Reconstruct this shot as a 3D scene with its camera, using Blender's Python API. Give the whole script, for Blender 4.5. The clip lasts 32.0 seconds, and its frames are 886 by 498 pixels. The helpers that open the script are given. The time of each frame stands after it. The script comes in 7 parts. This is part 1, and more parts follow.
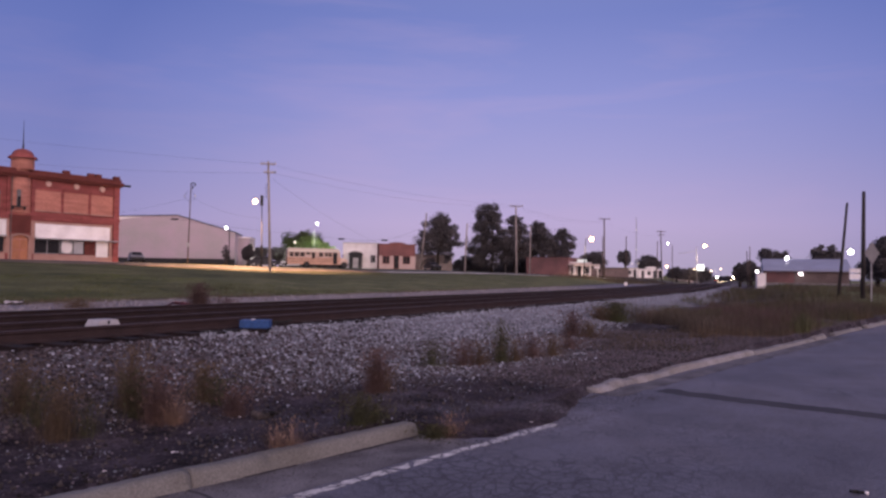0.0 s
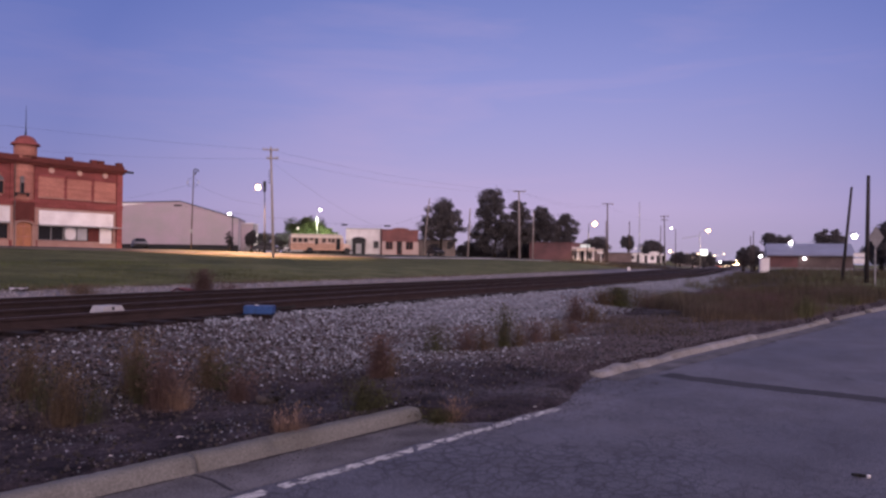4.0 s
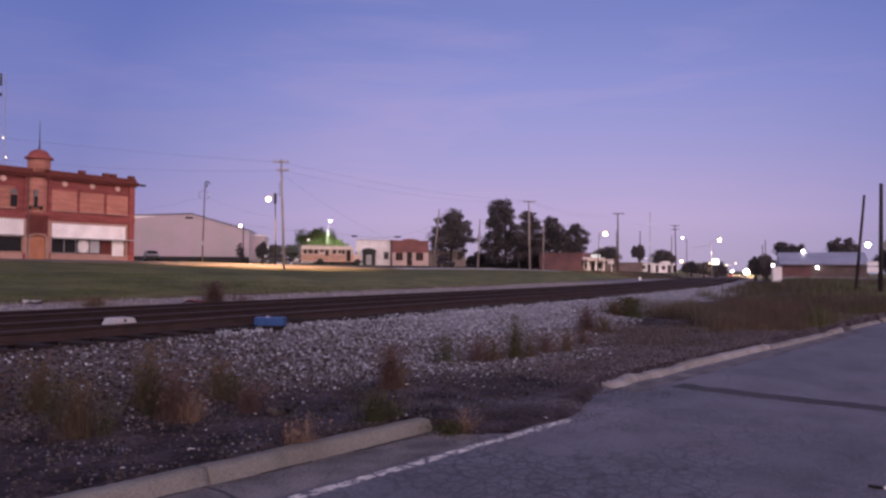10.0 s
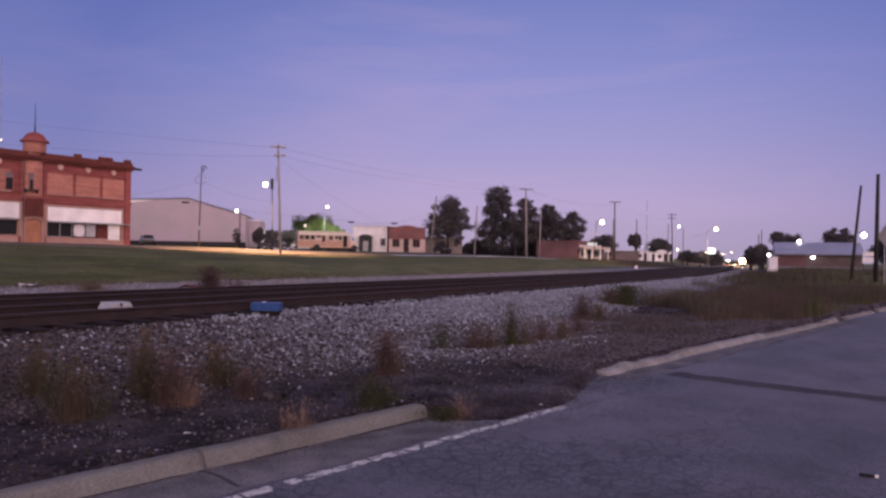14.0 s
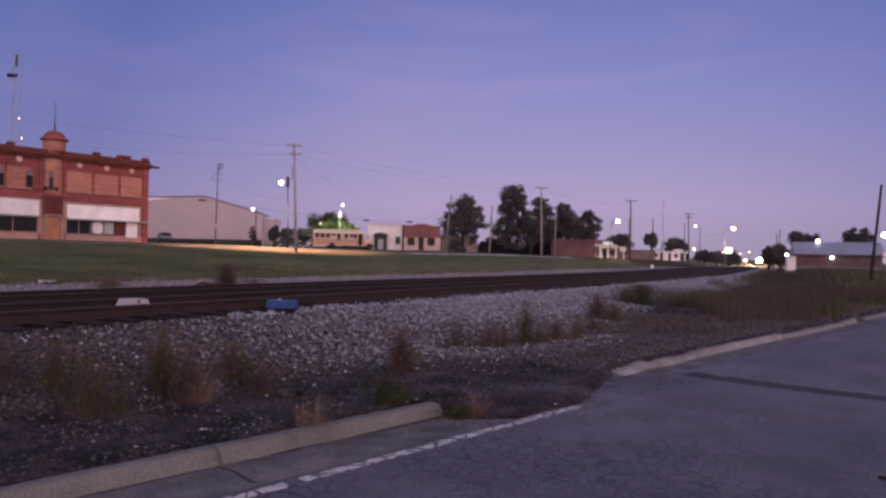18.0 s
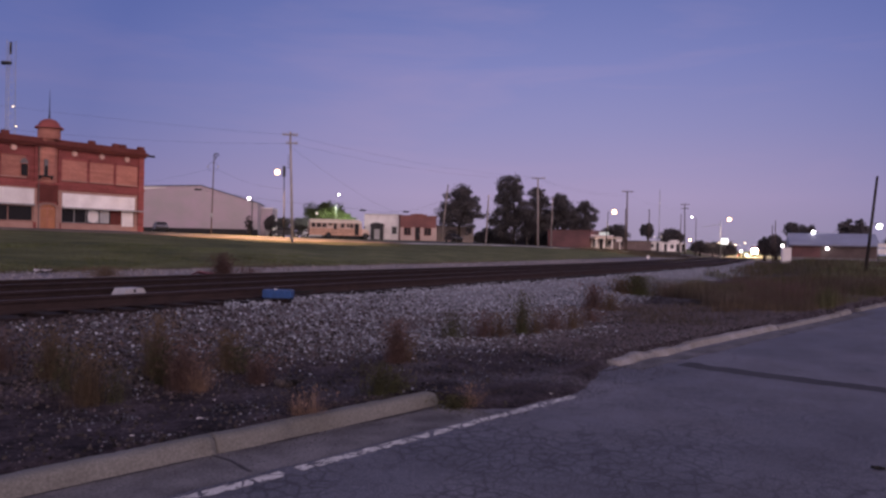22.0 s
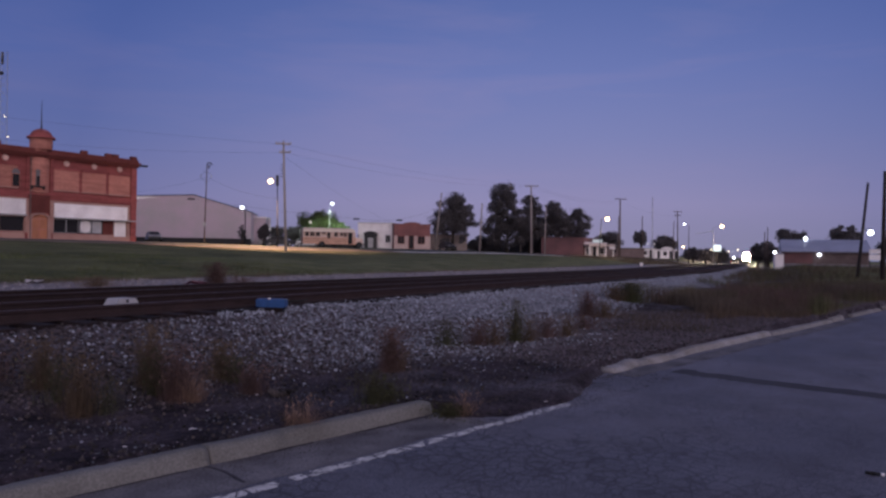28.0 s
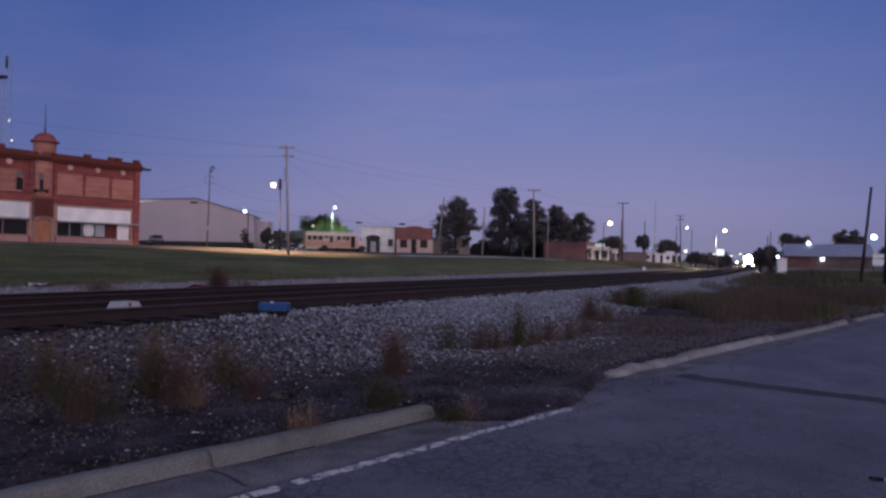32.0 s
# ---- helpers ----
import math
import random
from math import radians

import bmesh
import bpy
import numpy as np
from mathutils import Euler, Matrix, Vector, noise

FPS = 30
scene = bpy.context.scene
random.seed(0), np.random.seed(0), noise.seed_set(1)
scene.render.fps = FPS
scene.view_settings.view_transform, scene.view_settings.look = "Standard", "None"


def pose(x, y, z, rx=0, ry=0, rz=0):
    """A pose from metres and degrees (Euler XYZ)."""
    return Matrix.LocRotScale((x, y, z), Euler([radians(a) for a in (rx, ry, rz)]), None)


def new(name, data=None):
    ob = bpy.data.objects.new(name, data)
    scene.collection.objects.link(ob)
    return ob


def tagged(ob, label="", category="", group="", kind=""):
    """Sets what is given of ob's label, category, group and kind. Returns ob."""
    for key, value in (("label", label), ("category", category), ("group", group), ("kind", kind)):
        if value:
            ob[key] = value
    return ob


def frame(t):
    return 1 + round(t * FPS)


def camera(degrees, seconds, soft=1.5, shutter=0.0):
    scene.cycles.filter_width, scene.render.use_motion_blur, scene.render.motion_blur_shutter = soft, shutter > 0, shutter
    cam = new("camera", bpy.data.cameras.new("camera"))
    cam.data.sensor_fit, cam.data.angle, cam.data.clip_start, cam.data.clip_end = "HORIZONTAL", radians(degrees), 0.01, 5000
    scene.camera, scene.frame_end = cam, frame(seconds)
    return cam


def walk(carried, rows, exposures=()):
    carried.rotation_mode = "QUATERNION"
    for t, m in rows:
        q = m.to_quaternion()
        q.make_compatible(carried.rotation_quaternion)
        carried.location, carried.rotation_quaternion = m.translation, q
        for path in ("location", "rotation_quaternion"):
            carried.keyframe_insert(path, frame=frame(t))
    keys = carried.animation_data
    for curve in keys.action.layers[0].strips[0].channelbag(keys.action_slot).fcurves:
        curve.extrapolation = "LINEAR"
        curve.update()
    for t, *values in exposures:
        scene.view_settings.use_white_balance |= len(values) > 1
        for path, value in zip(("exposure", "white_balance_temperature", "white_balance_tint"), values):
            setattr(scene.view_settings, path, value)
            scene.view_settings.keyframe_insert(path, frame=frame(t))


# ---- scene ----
cam = camera(63.6, 32.0, soft=2.6)
# seconds, yaw, pitch, roll of the hand-held camera, which stays on one spot
TURNS = (
    (0, -0.00, 1.96, -0.75), (0.5, -0.30, 1.83, -0.78), (1, -0.43, 2.08, -0.81), (1.5, 0.01, 2.20, -0.82),
    (2, 0.04, 1.87, -0.53), (2.5, -0.04, 1.61, -0.44), (3, 0.32, 1.05, -0.52), (3.5, 0.16, 0.79, -0.54),
    (5.5, 0.86, 0.82, -0.82), (6, 0.93, 0.87, -0.77), (6.5, 0.71, 1.01, -0.76), (7, 0.74, 0.80, -0.89),
    (7.5, 0.91, 0.93, -0.43), (8, 1.25, 1.38, -0.22), (8.5, 1.04, 1.53, -0.26), (9, 0.87, 1.63, -0.28),
    (9.5, 1.05, 1.47, -0.36), (10, 1.06, 1.65, -0.31), (10.5, 0.78, 1.50, -0.35), (11, 0.70, 1.50, -0.34),
    (11.5, 0.83, 1.03, -0.49), (12, 0.65, 0.89, -0.55), (12.5, 0.75, 0.88, -0.56), (13, 0.81, 0.89, -0.61),
    (13.5, 0.76, 0.63, -0.70), (14, 0.79, 0.60, -0.79), (14.5, 0.79, 0.55, -0.86), (16.5, 0.81, 0.33, -0.92),
    (17, 1.03, 0.78, -1.01), (17.5, 1.92, 0.75, -0.87), (18, 1.98, 0.46, -1.01), (18.5, 1.69, 0.03, -1.19),
    (19, 1.31, 0.06, -1.51), (19.5, 0.85, 0.15, -1.37), (20, 1.02, -0.11, -1.31), (20.5, 1.11, -0.16, -1.23),
    (21, 1.29, 0.04, -1.18), (21.5, 1.38, -0.07, -1.26), (22, 1.69, -0.33, -1.18), (22.5, 1.63, -0.54, -1.11),
    (23, 1.30, -0.47, -1.27), (23.5, 1.23, -0.37, -1.15), (24, 1.10, -0.53, -1.14), (24.5, 1.12, -0.42, -1.18),
    (25, 1.12, -0.31, -1.16), (25.5, 1.38, -0.06, -1.08), (27.5, 1.40, 0.25, -0.97), (28, 1.19, 0.34, -0.87),
    (28.5, 1.00, 0.41, -1.02), (29, 1.25, 0.40, -1.02), (29.5, 1.53, 0.76, -0.78), (30, 1.68, 0.95, -0.65),
    (30.5, 1.96, 1.07, -0.70), (31, 1.33, 0.94, -1.03), (31.5, 1.39, 0.74, -1.00), (32, 1.39, 0.65, -0.95),
)
EYE = 1.6
# seconds, stops, kelvin, tint: dusk deepens and the picture turns bluer
EXPOSURES = ((0, 0.1, 6450, 9), (9, 0.1, 6500, 11), (14, 0.03, 6550, 12), (19, -0.18, 6500, 12), (21, -0.25, 6450, 11), (23, -0.33, 6300, 8), (25, -0.4, 6150, 6), (28, -0.6, 5600, 0), (32, -0.67, 5350, -2))
walk(cam, [(t, pose(0, 0, EYE, 90 + p, r, y)) for t, y, p, r in TURNS], EXPOSURES)

# ---------------------------------------------------------------- sky and large lights
world = bpy.data.worlds.new("dusk_sky")
scene.world = world
world.use_nodes = True
wn, wl = world.node_tree.nodes, world.node_tree.links
wn.clear()


def wnode(kind, **values):
    n = wn.new(kind)
    for k, v in values.items():
        n.inputs[k].default_value = v
    return n


w_out = wnode("ShaderNodeOutputWorld")
w_bg = wnode("ShaderNodeBackground", Strength=1.0)
w_co = wnode("ShaderNodeTexCoord")
w_sep = wnode("ShaderNodeSeparateXYZ")
wl.new(w_co.outputs["Generated"], w_sep.inputs[0])


def ramp_node(nodes, stops):
    r = nodes.new("ShaderNodeValToRGB")
    while len(r.color_ramp.elements) < len(stops):
        r.color_ramp.elements.new(0.5)
    for e, (p, c) in zip(r.color_ramp.elements, stops):
        e.position, e.color = p, (*c, 1)
    return r


w_ramp = ramp_node(wn, ((0.0, (0.36, 0.315, 0.46)), (0.02, (0.385, 0.32, 0.49)), (0.07, (0.42, 0.345, 0.57)), (0.16, (0.315, 0.305, 0.585)), (0.24, (0.25, 0.27, 0.585)), (0.34, (0.185, 0.222, 0.53)), (0.60, (0.20, 0.22, 0.42)), (1.0, (0.20, 0.21, 0.38))))
wl.new(w_sep.outputs["Z"], w_ramp.inputs[0])
# the afterglow of the sunset, behind the camera
w_dot = wn.new("ShaderNodeVectorMath")
w_dot.operation = "DOT_PRODUCT"
w_dot.inputs[1].default_value = (0.42, -0.90, 0.12)
wl.new(w_co.outputs["Generated"], w_dot.inputs[0])
w_glow = ramp_node(wn, ((0.0, (0, 0, 0)), (0.3, (0.10, 0.07, 0.065)), (0.7, (1.05, 0.76, 0.68)), (1.0, (2.9, 2.0, 1.72))))
wl.new(w_dot.outputs["Value"], w_glow.inputs[0])
# long thin clouds
w_map = wn.new("ShaderNodeMapping")
w_map.inputs["Scale"].default_value = (1.4, 1.4, 9.0)
w_map.inputs["Rotation"].default_value = (radians(6), radians(-8), 0.6)
wl.new(w_co.outputs["Generated"], w_map.inputs[0])
w_noise = wnode("ShaderNodeTexNoise", Scale=2.2, Detail=6.0, Roughness=0.55, Distortion=0.4)
wl.new(w_map.outputs[0], w_noise.inputs["Vector"])
w_mask = ramp_node(wn, ((0.50, (0, 0, 0)), (0.78, (0.27, 0.27, 0.27))))
wl.new(w_noise.outputs["Fac"], w_mask.inputs[0])
w_cloud = wn.new("ShaderNodeMixRGB")
w_cloud.inputs[2].default_value = (0.50, 0.365, 0.59, 1)
wl.new(w_mask.outputs[0], w_cloud.inputs[0])
wl.new(w_ramp.outputs[0], w_cloud.inputs[1])
w_add = wn.new("ShaderNodeMixRGB")
w_add.blend_type = "ADD"
w_add.inputs[0].default_value = 1.0
wl.new(w_cloud.outputs[0], w_add.inputs[1])
wl.new(w_glow.outputs[0], w_add.inputs[2])
w_side = wn.new("ShaderNodeVectorMath")
w_side.operation = "DOT_PRODUCT"
w_side.inputs[1].default_value = (0.10, 0.995, 0.0)
wl.new(w_co.outputs["Generated"], w_side.inputs[0])
w_fall = ramp_node(wn, ((0.0, (0.9, 0.9, 0.9)), (0.82, (0.62, 0.70, 0.83)), (0.985, (1.12, 1.09, 1.06))))
wl.new(w_side.outputs["Value"], w_fall.inputs[0])
w_mul = wn.new("ShaderNodeMixRGB")
w_mul.blend_type = "MULTIPLY"
w_mul.inputs[0].default_value = 1.0
wl.new(w_add.outputs[0], w_mul.inputs[1])
wl.new(w_fall.outputs[0], w_mul.inputs[2])
wl.new(w_mul.outputs[0], w_bg.inputs["Color"])
wl.new(w_bg.outputs[0], w_out.inputs["Surface"])


def street_light(name, x, y, z, energy, colour, angle=150, size=0.25):
    """The light that a luminaire throws down."""
    data = bpy.data.lights.new(name, "SPOT")
    data.energy, data.color, data.spot_size, data.spot_blend, data.shadow_soft_size = energy, colour, radians(angle), 0.3, size
    ob = new(name, data)
    ob.matrix_world = pose(x, y, z)
    return ob


# ---------------------------------------------------------------- materials
def mat(name, colour, rough=0.85, metal=0.0, var=0.25, scale=1.5, fine=25.0, bump=0.25, tint=None, island=0.0, vary=0.15, spec=0.3, stretch=(1, 1, 1), through_light=0.0):
    """A surface with grain at two scales: tint is the second colour of the large patches."""
    m = bpy.data.materials.new(name)
    m.use_nodes = True
    nodes, links = m.node_tree.nodes, m.node_tree.links
    b = nodes["Principled BSDF"]
    b.inputs["Roughness"].default_value = rough
    b.inputs["Metallic"].default_value = metal
    b.inputs["Specular IOR Level"].default_value = spec
    co = nodes.new("ShaderNodeTexCoord")
    mp = nodes.new("ShaderNodeMapping")
    mp.inputs["Scale"].default_value = stretch
    links.new(co.outputs["Object"], mp.inputs[0])
    n1, n2 = nodes.new("ShaderNodeTexNoise"), nodes.new("ShaderNodeTexNoise")
    n1.inputs["Scale"].default_value, n1.inputs["Detail"].default_value = scale, 5
    n2.inputs["Scale"].default_value, n2.inputs["Detail"].default_value = fine, 4
    links.new(mp.outputs[0], n1.inputs["Vector"])
    links.new(mp.outputs[0], n2.inputs["Vector"])
    c = Vector(colour)
    t = Vector(tint) if tint else c * (1 - var)
    r1 = ramp_node(nodes, ((0.35, tuple(t)), (0.65, colour)))
    links.new(n1.outputs["Fac"], r1.inputs[0])
    mul = nodes.new("ShaderNodeMixRGB")
    mul.blend_type, mul.inputs[0].default_value = "MULTIPLY", 1.0
    r2 = ramp_node(nodes, ((0.3, (1 - var,) * 3), (0.7, (1 + 0.5 * var,) * 3)))
    links.new(n2.outputs["Fac"], r2.inputs[0])
    links.new(r1.outputs[0], mul.inputs[1])
    links.new(r2.outputs[0], mul.inputs[2])
    out = mul.outputs[0]
    for kind, socket, amount in (("ShaderNodeObjectInfo", "Random", vary), ("ShaderNodeNewGeometry", "Random Per Island", island)):
        if amount > 0:
            info = nodes.new(kind)
            mr = nodes.new("ShaderNodeMapRange")
            mr.inputs["To Min"].default_value, mr.inputs["To Max"].default_value = 1 - amount, 1 + amount
            links.new(info.outputs[socket], mr.inputs["Value"])
            mm = nodes.new("ShaderNodeMixRGB")
            mm.blend_type, mm.inputs[0].default_value = "MULTIPLY", 1.0
            links.new(out, mm.inputs[1])
            links.new(mr.outputs[0], mm.inputs[2])
            out = mm.outputs[0]
    links.new(out, b.inputs["Base Color"])
    if bump > 0:
        bp = nodes.new("ShaderNodeBump")
        bp.inputs["Strength"].default_value, bp.inputs["Distance"].default_value = bump, 0.02
        links.new(n2.outputs["Fac"], bp.inputs["Height"])
        links.new(bp.outputs[0], b.inputs["Normal"])
    if through_light > 0:
        thin = nodes.new("ShaderNodeBsdfTranslucent")
        blend = nodes.new("ShaderNodeMixShader")
        blend.inputs[0].default_value = through_light
        links.new(out, thin.inputs["Color"])
        links.new(b.outputs[0], blend.inputs[1])
        links.new(thin.outputs[0], blend.inputs[2])
        links.new(blend.outputs[0], nodes["Material Output"].inputs["Surface"])
    return m


def glow(name, colour, strength):
    m = bpy.data.materials.new(name)
    m.use_nodes = True
    nodes, links = m.node_tree.nodes, m.node_tree.links
    nodes.clear()
    o, e = nodes.new("ShaderNodeOutputMaterial"), nodes.new("ShaderNodeEmission")
    e.inputs["Color"].default_value, e.inputs["Strength"].default_value = (*colour, 1), strength
    links.new(e.outputs[0], o.inputs[0])
    return m


def glass(name, colour, rough=0.08):
    m = mat(name, colour, rough, 0, 0.2, 2, 8, 0, spec=0.15, vary=0.1)
    return m


def asphalt_material():
    """Aged grey asphalt with a dull sheen: patches, grain, and a net of cracks where the lane's edge has given way."""
    m = mat("asphalt", (0.195, 0.190, 0.236), 0.62, var=0.62, scale=1.6, fine=60, bump=0.9, tint=(0.148, 0.140, 0.170), spec=0.42)
    nodes, links = m.node_tree.nodes, m.node_tree.links
    b = nodes["Principled BSDF"]
    out = b.inputs["Base Color"].links[0].from_socket
    co = nodes.new("ShaderNodeTexCoord")
    warp = nodes.new("ShaderNodeTexNoise")
    warp.inputs["Scale"].default_value = 3.0
    links.new(co.outputs["Object"], warp.inputs["Vector"])
    add = nodes.new("ShaderNodeMixRGB")
    add.blend_type, add.inputs[0].default_value = "ADD", 0.25
    links.new(co.outputs["Object"], add.inputs[1])
    links.new(warp.outputs["Color"], add.inputs[2])
    # broad worn patches of paler, browner binder
    broad = nodes.new("ShaderNodeTexNoise")
    broad.inputs["Scale"].default_value, broad.inputs["Detail"].default_value = 0.33, 3
    links.new(co.outputs["Object"], broad.inputs["Vector"])
    k = ramp_node(nodes, ((0.42, (0.86, 0.86, 0.88)), (0.60, (1.14, 1.11, 1.08))))
    links.new(broad.outputs["Fac"], k.inputs[0])
    x = nodes.new("ShaderNodeMixRGB")
    x.blend_type, x.inputs[0].default_value = "MULTIPLY", 1.0
    links.new(out, x.inputs[1])
    links.new(k.outputs[0], x.inputs[2])
    out = x.outputs[0]
    # the strip inside the edge line, over which the wheels run, is the one that has crazed
    sep = nodes.new("ShaderNodeSeparateXYZ")
    links.new(co.outputs["Object"], sep.inputs[0])
    strip = ramp_node(nodes, ((0.28, (0.12, 0.12, 0.12)), (0.62, (1, 1, 1)), (0.86, (1, 1, 1)), (0.88, (0.1, 0.1, 0.1))))
    across = nodes.new("ShaderNodeMapRange")
    across.inputs["From Min"].default_value, across.inputs["From Max"].default_value = -2.0, 5.0
    links.new(sep.outputs["Y"], across.inputs["Value"])
    links.new(across.outputs[0], strip.inputs[0])
    near = ramp_node(nodes, ((0.66, (1, 1, 1)), (0.92, (0.3, 0.3, 0.3))))
    length = nodes.new("ShaderNodeMapRange")
    length.inputs["From Min"].default_value, length.inputs["From Max"].default_value = -6.0, 10.0
    links.new(sep.outputs["X"], length.inputs["Value"])
    links.new(length.outputs[0], near.inputs[0])
    for scale, width, lo, hi, patch in ((7.5, 0.105, 0.36, 0.5, 0.7), (2.6, 0.04, 0.42, 0.58, 0.45), (0.8, 0.010, 0.48, 0.58, 0.3)):
        v = nodes.new("ShaderNodeTexVoronoi")
        v.feature = "DISTANCE_TO_EDGE"
        v.inputs["Scale"].default_value = scale
        links.new(add.outputs[0], v.inputs["Vector"])
        r = ramp_node(nodes, ((0.0, (1, 1, 1)), (width, (0, 0, 0))))
        links.new(v.outputs["Distance"], r.inputs[0])
        n = nodes.new("ShaderNodeTexNoise")
        n.inputs["Scale"].default_value = patch
        links.new(co.outputs["Object"], n.inputs["Vector"])
        out_f = r.outputs[0]
        k = ramp_node(nodes, ((lo, (0, 0, 0)), (hi, (1, 1, 1))))
        links.new(n.outputs["Fac"], k.inputs[0])
        for limit in (k.outputs[0],) + ((strip.outputs[0], near.outputs[0]) if scale > 1 else ()):
            f = nodes.new("ShaderNodeMixRGB")
            f.blend_type, f.inputs[0].default_value = "MULTIPLY", 1.0
            links.new(out_f, f.inputs[1])
            links.new(limit, f.inputs[2])
            out_f = f.outputs[0]
        x = nodes.new("ShaderNodeMixRGB")
        x.inputs[2].default_value = (0.038, 0.035, 0.044, 1)
        links.new(out_f, x.inputs[0])
        links.new(out, x.inputs[1])
        out = x.outputs[0]
    links.new(out, b.inputs["Base Color"])
    return m


